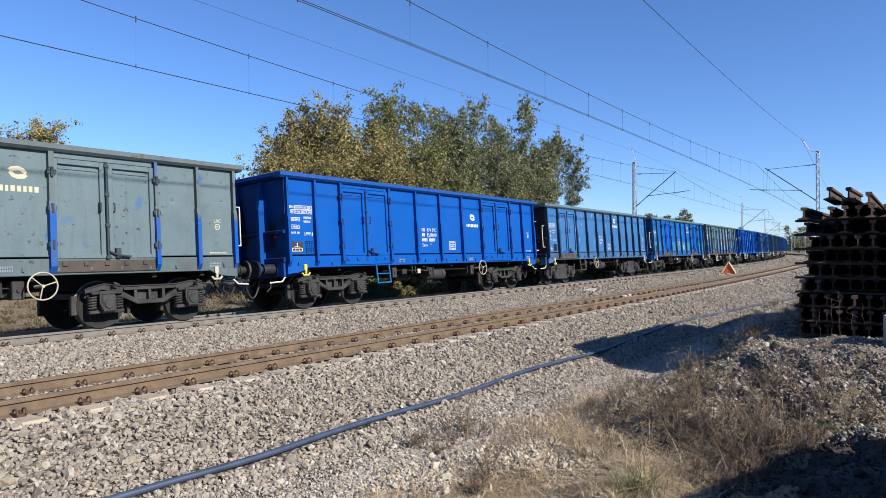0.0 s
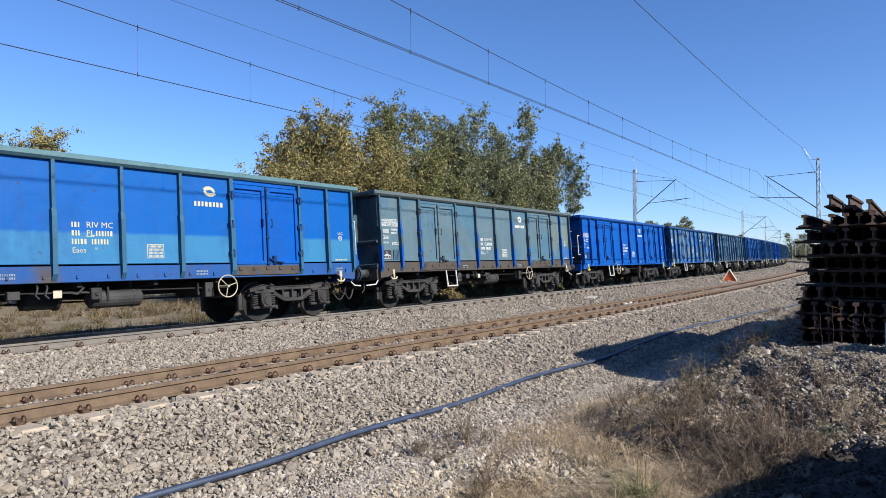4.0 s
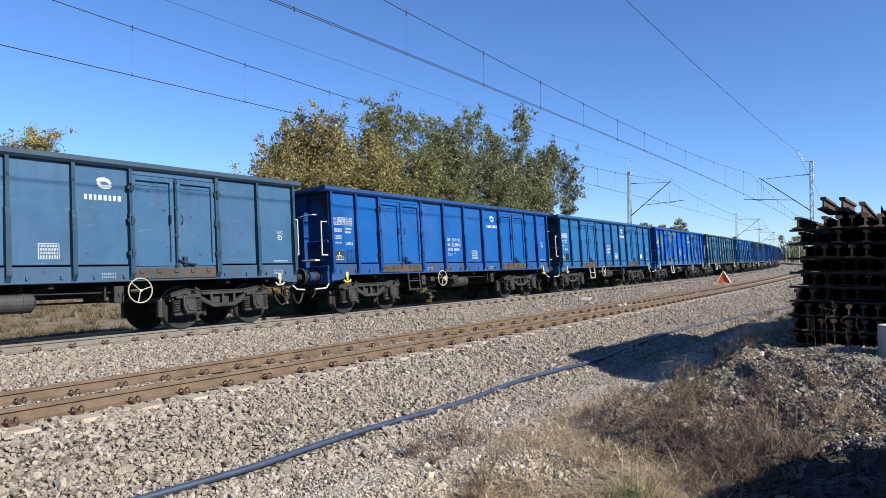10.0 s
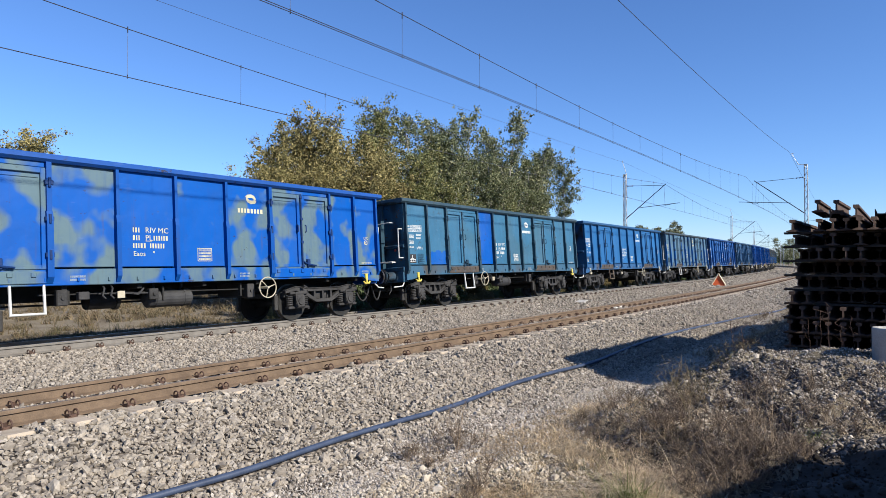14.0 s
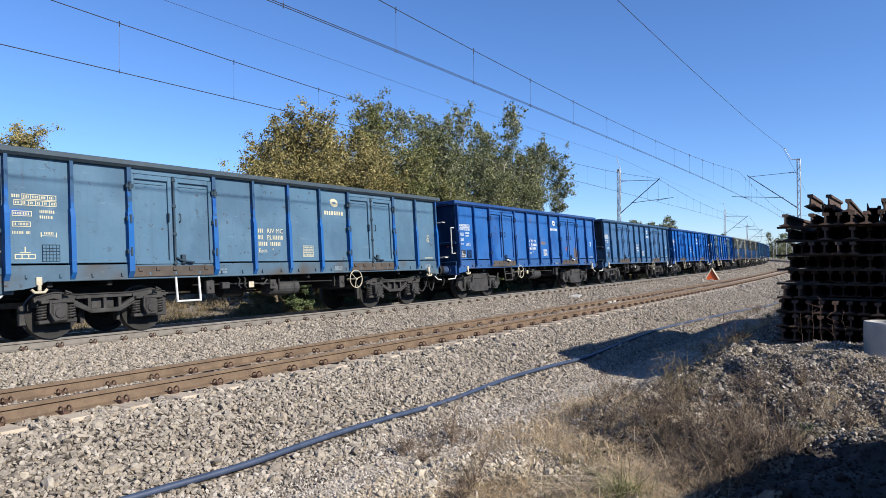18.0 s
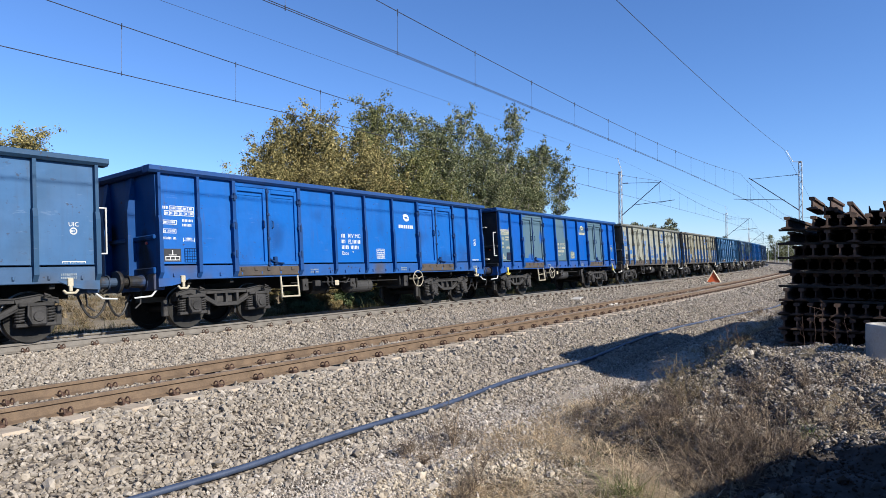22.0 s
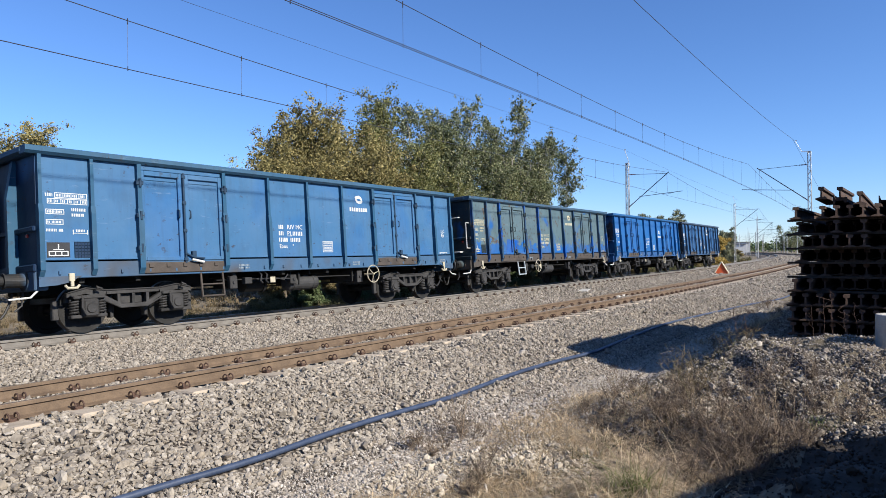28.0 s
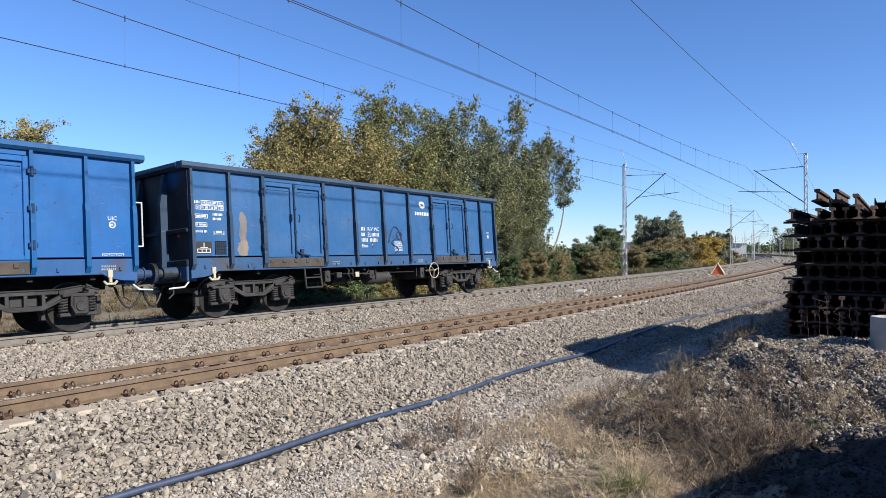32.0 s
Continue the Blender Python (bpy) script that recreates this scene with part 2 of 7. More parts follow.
def bent(bm, pts, r, seg=7):
    """One round bar bent through points."""
    P = [Vector(p) for p in pts]
    rows = []
    side = None
    for i, p in enumerate(P):
        d0 = (P[i] - P[i - 1]).normalized() if i else (P[1] - P[0]).normalized()
        d1 = (P[i + 1] - P[i]).normalized() if i + 1 < len(P) else d0
        d = (d0 + d1).normalized() if (d0 + d1).length > 1e-6 else d0
        side = (side or d.orthogonal()) - d * d.dot(side or d.orthogonal())
        side = side.normalized() if side.length > 1e-6 else d.orthogonal().normalized()
        up = d.cross(side)
        k = r / max(0.55, d.dot(d0))
        rows.append([bm.verts.new(p + side * (k * math.cos(a)) + up * (k * math.sin(a))) for a in (2 * math.pi * q / seg for q in range(seg))])
    fs = [bm.faces.new(rows[0]), bm.faces.new(rows[-1][::-1])]
    for a, b in zip(rows, rows[1:]):
        fs += [bm.faces.new((a[q], b[q], b[(q + 1) % seg], a[(q + 1) % seg])) for q in range(seg)]
    bmesh.ops.recalc_face_normals(bm, faces=fs)
    return bm


def ring(bm, m, big, small, seg=16, side=6):
    """A torus round the z axis of the pose m."""
    rows = []
    for i in range(seg):
        a = 2 * math.pi * i / seg
        rows.append([bm.verts.new(m @ Vector(((big + small * math.cos(b)) * math.cos(a), (big + small * math.cos(b)) * math.sin(a), small * math.sin(b))))
                     for b in (2 * math.pi * j / side for j in range(side))])
    for i in range(seg):
        for j in range(side):
            bm.faces.new((rows[i][j], rows[(i + 1) % seg][j], rows[(i + 1) % seg][(j + 1) % side], rows[i][(j + 1) % side]))
    return bm


def prism(bm, pts, axis, lo, hi):
    """A polygon of pairs, extruded along axis 'x' or 'y' from lo to hi."""
    def p3(u, v, w):
        return (w, u, v) if axis == "x" else (u, w, v)
    a = [bm.verts.new(p3(u, v, lo)) for u, v in pts]
    b = [bm.verts.new(p3(u, v, hi)) for u, v in pts]
    n = len(pts)
    fs = [bm.faces.new(a), bm.faces.new(b[::-1])]
    fs += [bm.faces.new((a[i], b[i], b[(i + 1) % n], a[(i + 1) % n])) for i in range(n)]
    bmesh.ops.recalc_face_normals(bm, faces=fs)
    return bm


def mesh_of(name, bm, *mats, smooth=False):
    me = bpy.data.meshes.new(name)
    bm.to_mesh(me)
    bm.free()
    for k in mats:
        me.materials.append(k)
    if smooth:
        me.shade_smooth()
    return me


def raw(name, verts, faces, *mats, smooth=False, index=None):
    """A mesh from arrays: verts n x 3, faces m x k (all with the same number of corners)."""
    me = bpy.data.meshes.new(name)
    verts, faces = np.asarray(verts, np.float32), np.asarray(faces, np.int32)
    m, k = faces.shape
    me.vertices.add(len(verts)), me.loops.add(m * k), me.polygons.add(m)
    me.vertices.foreach_set("co", verts.ravel())
    me.loops.foreach_set("vertex_index", faces.ravel())
    me.polygons.foreach_set("loop_start", np.arange(m, dtype=np.int32) * k)
    if index is not None:
        me.polygons.foreach_set("material_index", np.asarray(index, np.int32))
    me.polygons.foreach_set("use_smooth", np.full(m, smooth))
    for mt in mats:
        me.materials.append(mt)
    me.update(calc_edges=True)
    me.validate()
    return me


def part(name, data, mat, parent, label=""):
    """ONE mesh object under a thing or a part. data: a bmesh or a finished mesh."""
    me = data if isinstance(data, bpy.types.Mesh) else mesh_of(name, data, *([mat] if mat else []))
    ob = new(name, me)
    ob.parent = parent
    return tagged(ob, label)


def thing(name, m, label, category, group="", kind=""):
    ob = new(name)
    ob.matrix_basis = m
    return tagged(ob, label, category, group, kind)


def np_at(s, off, z):
    th = s / R_FAR
    r = R_FAR + off
    x = CENTRE.x + (N0.x * np.cos(th) + T0.x * np.sin(th)) * r
    y = CENTRE.y + (N0.y * np.cos(th) + T0.y * np.sin(th)) * r
    return np.stack([x, y, z + 0 * x], -1)


def smooth_noise(u, v, seed=0):
    """Cheap sum of sines for gentle unevenness."""
    r = np.random.RandomState(seed)
    out = 0 * u
    for k in (0.25, 0.6, 1.3, 2.9):
        a, b, c = r.rand(3) * 6.28
        out = out + np.sin(u * k + a + 1.7 * np.sin(v * k * 0.7 + b)) * np.cos(v * k * 1.1 + c) / (0.6 + k)
    return out


def ramp(x, a, b):
    t = np.clip((x - a) / (b - a), 0, 1)
    return t * t * (3 - 2 * t)


BED = ((-3.3, -0.74), (-2.3, -0.36), (-1.5, -0.285), (1.45, -0.112), (2.1, -0.135), (4.0, -0.26), (4.5, -0.245), (7.15, -0.105), (7.5, -0.135), (9.35, -0.6), (9.7, -0.78))


def ballast_z(s, off):
    """Top of the ballast, canted with the tracks."""
    o = np.array([p[0] for p in BED])
    z = np.array([p[1] for p in BED])
    return np.interp(off, o, z) + 0 * s


def ground_z(s, off):
    """Height of the ground over the plan."""
    z = np.where(off < 2, -0.16 - 0.64 * ramp(-off, 1.0, 3.3), -0.16 - 0.47 * ramp(off, 7.2, 9.4)) - 0.12 * ((off > -2.6) & (off < 9.2)) + 0 * s
    near = ramp(off, 9.2, 10.5)
    z = z + near * 0.05 * smooth_noise(s * 1.6, off * 1.6, 3)
    # low rough bank on which the stacked rails stand
    bank = ramp(s, 6.8, 10.8) * ramp(off, 10.05, 12.1)
    z = z + 0.085 * ramp(off, 10.2, 11.0) * (1 - ramp(s, 11, 13)) * smooth_noise(s * 4.5, off * 4.5, 12)
    z = z + 0.05 * ramp(off, 10.6, 11.2) * ramp(s, 6.0, 7.0) * (1 - ramp(s, 10.4, 11.2)) * smooth_noise(s * 9.0, off * 9.0, 27)
    z = z + 0.77 * bank * (1 - 0.35 * ramp(s, 26, 40))
    z = z + 0.4 * ramp(off, 11.2, 14.0) * (1 - bank)
    # unseen higher bank behind the eye, added to shade the right foreground
    z = z + 2.1 * ramp(off, 15.0, 16.2) * (1 - ramp(s, 6.4, 7.7)) * ramp(s, -14, -9)
    field = ramp(-off, 3, 9)
    return z + field * 0.12 * smooth_noise(s * 0.3, off * 0.3, 5)


def bare(s, off):
    """Over 0.5 where the bank's dry soil lies bare between the grass."""
    return smooth_noise(s * 5.2, off * 5.2, 41) + 0.5 * smooth_noise(s * 11.0, off * 11.0, 43)


def pipe_off(s):
    """How far out the plastic pipe lies along the ballast's foot."""
    ks = np.array((-3.0, 0.5, 2.63, 3.1, 3.9, 4.6, 5.4, 6.2, 7.0, 8.0, 9.0, 10.2, 11.8, 13.4, 15.0, 16.9, 18.8, 24.9, 31.4, 45.0))
    ko = np.array((8.9, 8.82, 8.79, 8.81, 8.85, 8.8, 8.79, 8.81, 8.85, 8.8, 8.75, 8.77, 8.87, 8.79, 8.72, 8.68, 8.74, 9.06, 9.52, 9.7))
    f = lambda u: np.interp(u, ks, ko)
    return (f(s - 0.4) + f(s - 0.2) + f(s) + f(s + 0.2) + f(s + 0.4)) / 5


# ---- ground ----
def ground():
    k = Mat("ground_earth_and_grass", 0.95, 0, 0.2)
    big, mid, fine = k.noise(0.06, 4), k.noise(0.7, 5), k.noise(14, 5, 0.7)
    col = k.mix(k.step(mid, 0.38, 0.62), (0.11, 0.088, 0.056), (0.2, 0.168, 0.115))
    col = k.mix(k.math("MULTIPLY", k.step(big, 0.5, 0.62), 0.7), col, (0.13, 0.115, 0.06))
    col = k.mix(k.step(fine, 0.5, 0.72), col, (0.26, 0.23, 0.175))
    k.bump(fine, 0.7, 0.05)
    mat = k.done(col)
    s = np.unique(np.concatenate([np.linspace(-1500, -60, 20), np.linspace(-60, -4, 29), np.linspace(-4, 4, 33), np.linspace(4, 13, 121), np.linspace(13, 34, 85), np.linspace(34, 140, 54), np.linspace(140, 2300, 40)]))
    off = np.unique(np.concatenate([np.linspace(-850, -60, 25), np.linspace(-60, -8, 27), np.linspace(-8, 7, 46), np.linspace(7, 10, 25), np.linspace(10, 14.5, 73), np.linspace(14.5, 19, 37), np.linspace(19, 60, 15), np.linspace(60, 2500, 20)]))
    S, O = np.meshgrid(s, off, indexing="ij")
    v = np_at(S, O, ground_z(S, O)).reshape(-1, 3)
    n, m = len(s), len(off)
    i = (np.arange(n - 1)[:, None] * m + np.arange(m - 1)[None, :]).ravel()
    f = np.stack([i, i + 1, i + m + 1, i + m], -1)[:, ::-1]
    # soil coloured darker for the bank's shade and for shaded hollows by the stack
    dark = plain("shade_toned_soil", (0.022, 0.018, 0.013), (0.058, 0.046, 0.036), 0.95, 0, 2, 0.8, 18)
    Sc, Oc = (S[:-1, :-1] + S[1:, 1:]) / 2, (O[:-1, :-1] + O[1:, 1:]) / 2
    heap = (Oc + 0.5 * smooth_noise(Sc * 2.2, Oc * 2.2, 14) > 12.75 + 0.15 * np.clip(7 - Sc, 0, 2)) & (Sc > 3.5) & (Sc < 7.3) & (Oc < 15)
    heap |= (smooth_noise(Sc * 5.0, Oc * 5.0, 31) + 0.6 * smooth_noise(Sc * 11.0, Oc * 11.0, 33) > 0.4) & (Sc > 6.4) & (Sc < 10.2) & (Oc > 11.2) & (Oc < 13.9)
    # pale sandy gravel at the foot of the ballast
    pale = plain("pale_sandy_gravel", (0.22, 0.185, 0.135), (0.42, 0.37, 0.29), 0.95, 0, 3, 0.8, 30)
    sand = (Sc > -3) & (Sc < 26) & (Oc > 8.8) & (Oc + 0.35 * smooth_noise(Sc * 3.0, Oc * 3.0, 35) < np.interp(Sc, (0, 5, 7, 8.5, 12), (9.9, 9.8, 9.8, 9.9, 10.2)))
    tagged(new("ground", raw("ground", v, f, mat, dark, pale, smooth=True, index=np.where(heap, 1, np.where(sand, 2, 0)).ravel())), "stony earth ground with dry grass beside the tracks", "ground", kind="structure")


def ballast():
    tones = [(0.14, 0.12, 0.096), (0.242, 0.212, 0.169), (0.303, 0.267, 0.213), (0.185, 0.16, 0.128), (0.345, 0.308, 0.25), (0.285, 0.24, 0.178), (0.222, 0.198, 0.16), (0.385, 0.345, 0.285)]
    stone = islands("crushed_ballast_stone", [(r * 1.05, g * 1.05, b * 1.06) for r, g, b in tones], 0.9, 25, 0.5)
    pale = islands("pale_fine_gravel", [(0.26, 0.228, 0.192), (0.39, 0.35, 0.3), (0.48, 0.44, 0.385), (0.33, 0.295, 0.25), (0.15, 0.13, 0.11)], 0.9, 25, 0.4)
    dull = islands("weathered_rubble", [(0.056, 0.047, 0.037), (0.14, 0.117, 0.09), (0.28, 0.24, 0.19), (0.11, 0.092, 0.072), (0.5, 0.45, 0.375)], 0.92, 25, 0.5)
    k = Mat("ballast_bed", 0.95, 0, 0.2)
    vor = k.t.nodes.new("ShaderNodeTexVoronoi")
    k.set(vor.inputs["Vector"], k.co)
    vor.inputs["Scale"].default_value = 17
    k.bump(vor.outputs["Distance"], 1.0, 0.05)
    hue = k.t.nodes.new("ShaderNodeSeparateColor")
    k.set(hue.inputs[0], vor.outputs["Color"])
    tint = k.mix(hue.outputs[0], (0.15, 0.127, 0.104), (0.33, 0.29, 0.237))
    # cell edges coloured dark as the shade in gaps between stones
    bed = k.done(k.mix(k.step(vor.outputs["Distance"], 0.3, 0.75), tint, (0.045, 0.037, 0.029)))
    s = np.unique(np.concatenate([np.linspace(-30, 0, 16), np.linspace(0, 60, 121), np.linspace(60, 420, 121)]))
    off = np.concatenate([np.linspace(-3.3, 7.15, 45), np.linspace(7.3, 9.7, 25)])
    S, O = np.meshgrid(s, off, indexing="ij")
    z = ballast_z(S, O) + 0.012 * smooth_noise(S * 4, O * 4, 9)
    v = np_at(S, O, z + 0.004).reshape(-1, 3)
    n, m = len(s), len(off)
    i = (np.arange(n - 1)[:, None] * m + np.arange(m - 1)[None, :]).ravel()
    f = np.stack([i, i + 1, i + m + 1, i + m], -1)[:, ::-1]
    tagged(new("ballast_bed", raw("ballast_bed", v, f, bed, smooth=True)), "grey crushed-stone ballast bed under both tracks", "ballast", kind="structure")

    # loose stones, densest where the ballast lies nearest to the eye
    rs = np.random.RandomState(4)
    shapes = []
    for _ in range(14):
        b = bmesh.new()
        bmesh.ops.create_icosphere(b, subdivisions=1, radius=1.0)
        pts = np.array([q.co[:] for q in b.verts])
        cuts = rs.randn(5, 3)
        for c in cuts:
            c = c / np.linalg.norm(c)
            d = pts @ c
            lim = 0.35 + 0.3 * rs.rand()
            pts = pts - np.outer(np.clip(d - lim, 0, None), c)
        pts = pts * (1 + 0.12 * rs.randn(*pts.shape)) * np.array([1.0, 0.78, 0.52])
        shapes.append((pts, np.array([[q.index for q in fc.verts] for fc in b.faces])))
        b.free()
    # stretches of the plan: s0, s1, off0, off1, stones per square metre, mean size, spread down
    ballast_zones = ((1.5, 9, 6.72, 9.2, 1000, 0.0268), (9, 18, 6.72, 9.2, 780, 0.0255), (18, 34, 6.72, 9.4, 338, 0.029),
             (2.5, 10, 1.0, 4.9, 780, 0.023), (10, 22, 1.0, 4.9, 390, 0.027), (22, 44, 1.0, 4.9, 130, 0.034), (2.5, 14, 5.2, 6.5, 416, 0.022),
             (9, 30, 9.2, 9.6, 390, 0.022), (75, 170, 7.0, 9.4, 22, 0.085), (95, 190, 1.0, 4.9, 22, 0.09), (34, 75, 7.0, 9.4, 91, 0.047), (44, 95, 1.0, 4.9, 58, 0.056), (14, 45, 5.2, 6.5, 169, 0.030))
    fine_zones = ((1.5, 7, 9.0, 10.5, 1700, 0.011), (8.6, 12.5, 11.2, 13.95, 1100, 0.011), (7, 13, 9.0, 10.9, 1000, 0.013), (13, 30, 9.3, 10.6, 260, 0.02), (2, 6.5, 10.4, 12.2, 420, 0.01), (1.5, 8, 8.9, 9.9, 900, 0.017), (4.5, 8.0, 9.9, 12.2, 10, 0.035))
    rubble_zones = ((8.5, 20, 11.0, 12.6, 800, 0.017), (6.9, 10.0, 10.9, 13.95, 2600, 0.0135), (6.9, 10.5, 10.9, 13.9, 110, 0.028))

    def scatter(zones, patchy=False):
        V, F, base = [], [], 0
        for s0, s1, o0, o1, per, size in zones:
            cnt = int((s1 - s0) * (o1 - o0) * per)
            ss, oo = s0 + (s1 - s0) * rs.rand(cnt), o0 + (o1 - o0) * rs.rand(cnt)
            # keep clear of the rails and the sleeper ends
            keep = (np.abs(np.abs(oo) - 0.75) > 0.1) & (np.abs(np.abs(oo - SPACING) - 0.75) > 0.095)
            seat = np.abs((ss - 2.54 + 0.3105) % 0.621 - 0.3105)
            keep &= ~((seat < 0.15) & (oo > 6.6) & (oo < 7.16) & (rs.rand(cnt) < 0.96))
            if patchy:
                keep &= (bare(ss, oo) > 0.5) | (ss < 4)
            keep &= (np.abs(oo - pipe_off(ss)) > 0.035 + 0.6 * size) | (ss > 16)
            ss, oo = ss[keep], oo[keep]
            zz = np.where(oo > 9.35, np.maximum(ground_z(ss, oo), np.where(oo < 9.72, ballast_z(ss, oo), -9)), ballast_z(ss, oo))
            zz = zz + np.where(oo < 9.72, 0.012 * smooth_noise(ss * 4, oo * 4, 9) + 0.004, 0.0)
            c = np_at(ss, oo, zz)
            sz = size * np.exp(0.38 * rs.randn(len(ss)))
            # most lie on their flat side
            yaw = rs.rand(len(ss)) * np.pi
            q = np.stack([np.cos(yaw), 0 * yaw, 0 * yaw, np.sin(yaw)], -1) + 0.42 * rs.randn(len(ss), 4)
            q /= np.linalg.norm(q, axis=1, keepdims=True)
            w, x, y, z = q.T
            rot = np.stack([1 - 2 * (y * y + z * z), 2 * (x * y - z * w), 2 * (x * z + y * w), 2 * (x * y + z * w), 1 - 2 * (x * x + z * z), 2 * (y * z - x * w),
                            2 * (x * z - y * w), 2 * (y * z + x * w), 1 - 2 * (x * x + y * y)], -1).reshape(-1, 3, 3)
            kind = rs.randint(0, len(shapes), len(ss))
            for j, (pts, fc) in enumerate(shapes):
                pick = np.nonzero(kind == j)[0]
                if not len(pick):
                    continue
                p = np.einsum("nij,kj->nki", rot[pick], pts) * sz[pick, None, None] + c[pick, None, :]
                p[..., 2] += (sz[pick] * 0.35)[:, None]
                V.append(p.reshape(-1, 3))
                F.append((fc[None] + (np.arange(len(pick)) * len(pts))[:, None, None] + base).reshape(-1, 3))
                base += len(pick) * len(pts)
        return np.concatenate(V), np.concatenate(F)

    clod = islands("pale_soil_clods", [(0.26, 0.22, 0.16), (0.38, 0.33, 0.25), (0.52, 0.46, 0.36)], 0.95, 12, 0.6)
    clod_zones = ((4.0, 7.4, 9.8, 12.5, 2000, 0.014), (4.0, 7.4, 9.8, 12.5, 260, 0.026), (7.4, 9.0, 9.9, 12.6, 900, 0.014), (2.6, 4.2, 10.6, 12.6, 300, 0.018), (7.4, 9.2, 12.4, 13.6, 500, 0.02))
    # lumps toned nearly black to go with the shade put into the soil colour
    lump = islands("shaded_lump_soil", [(0.02, 0.016, 0.012), (0.045, 0.036, 0.028), (0.07, 0.056, 0.043)], 0.95, 12, 0.6)
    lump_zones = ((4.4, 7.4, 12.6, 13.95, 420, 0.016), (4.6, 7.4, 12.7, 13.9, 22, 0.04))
    for name, zones, mat, label in (("soil_lumps", lump_zones, lump, "crumbly soil lumps coloured dark for the shade of the bank"), ("soil_clods", clod_zones, clod, "pale dry clods of soil between the grass"), ("ballast_stones", ballast_zones, stone, "angular grey and tan crushed ballast stones"), ("fine_gravel", fine_zones, pale, "pale fine gravel beside the ballast foot"),
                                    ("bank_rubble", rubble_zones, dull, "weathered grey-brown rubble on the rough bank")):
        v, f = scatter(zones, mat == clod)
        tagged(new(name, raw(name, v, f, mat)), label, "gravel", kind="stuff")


# ---- tracks ----
RAIL = ((-0.075, -0.172), (-0.075, -0.16), (-0.012, -0.14), (-0.0085, -0.05), (-0.036, -0.04), (-0.036, -0.008), (-0.03, 0.0),
        (0.03, 0.0), (0.036, -0.008), (0.036, -0.04), (0.0085, -0.05), (0.012, -0.14), (0.075, -0.16), (0.075, -0.172))


def rail_mesh(name, off, z0, side_mat, head_mat):
    s = np.concatenate([np.arange(-30, 70, 1.0), np.arange(70, 200, 2.5), np.arange(200, 421, 5.0)])
    pr = np.array(RAIL)
    c, sn = math.cos(CANT), math.sin(CANT)
    o = off[0] + (off[1] + pr[:, 0]) * c - pr[:, 1] * sn
    z = z0 + (off[1] + pr[:, 0]) * sn + pr[:, 1] * c
    v = np_at(s[:, None], o[None, :], z[None, :]).reshape(-1, 3)
    n, m = len(s), len(pr)
    i = (np.arange(n - 1)[:, None] * m + np.arange(m)[None, :]).ravel()
    j = (np.arange(n - 1)[:, None] * m + (np.arange(m)[None, :] + 1) % m).ravel()
    f = np.stack([i, j, j + m, i + m], -1)[:, ::-1]
    idx = np.tile((np.arange(m) == 6) * 1, n - 1)
    return raw(name, v, f, side_mat, head_mat, index=idx)


def sleeper_mesh(half):
    bm = bmesh.new()
    box(bm, -0.13, 0.13, -half, half, -0.38, -0.17, 0.02)
    return mesh_of("sleeper", bm, SLEEPER)


def clip_mesh():
    """A rail pad shoulder with two sprung loops standing beside the rail foot."""
    bm = bmesh.new()
    box(bm, -0.05, 0.05, -0.045, 0.06, -0.03, 0.012, 0.008)
    for x in (-0.042, 0.042):
        pts = [(x, -0.06, 0.0)] + [(x + 0.006 * math.cos(a), -0.005 - 0.045 * math.cos(a), 0.012 + 0.05 * math.sin(a)) for a in np.linspace(0.1, 3.0, 6)]
        bent(bm, pts, 0.0095, 6)
    tube(bm, (0, 0.0, -0.02), (0, 0.0, 0.045), 0.016, seg=6)
    bmesh.ops.triangulate(bm, faces=bm.faces[:])
    return mesh_of("rail_clip", bm, CLIP)


def track(name, label, off, z0, side_mat, head_mat, first, pitch, seats, half):
    tr = thing(name, Matrix(), label, "railway track", kind="structure")
    for o in (0.7535, -0.7535):
        part("rail", rail_mesh("rail", (off, o), z0, side_mat, head_mat), None, tr)
    sl, cl = sleeper_mesh(half), clip_mesh()
    far_v, far_f = [], []
    cv = np.array([v.co[:] for v in cl.vertices])
    cf = np.array([p.vertices[:] for p in cl.polygons])
    count = 0
    for i in range(-9, 300):
        s = first + i * pitch
        m = placed(s, off, z0, CANT)
        if s < 75:
            part("sleeper", sl, None, tr).matrix_basis = m
        for o, flip in seats:
            mc = m @ Matrix.Translation((0, -o, -0.15)) @ (Matrix.Rotation(math.pi, 4, "Z") if flip else Matrix())
            if s < 46:
                part("rail_clip", cl, None, tr).matrix_basis = mc
            elif s < 110:
                a = np.array(mc)
                far_v.append(cv @ a[:3, :3].T + a[:3, 3])
                far_f.append(cf + count)
                count += len(cv)
    far = part("rail_clips", raw("rail_clips", np.concatenate(far_v), np.concatenate(far_f), CLIP), None, tr)
    tagged(far, kind="stuff")
    return tr


# ---- open goods wagons ----
# wagon space: x along the train, y away from the eye's side, z from the rail's top; the body is 12.8 m long
HALF, WALL, RIM_Z, PANEL_Z = 6.4, 1.36, 3.33, 1.37


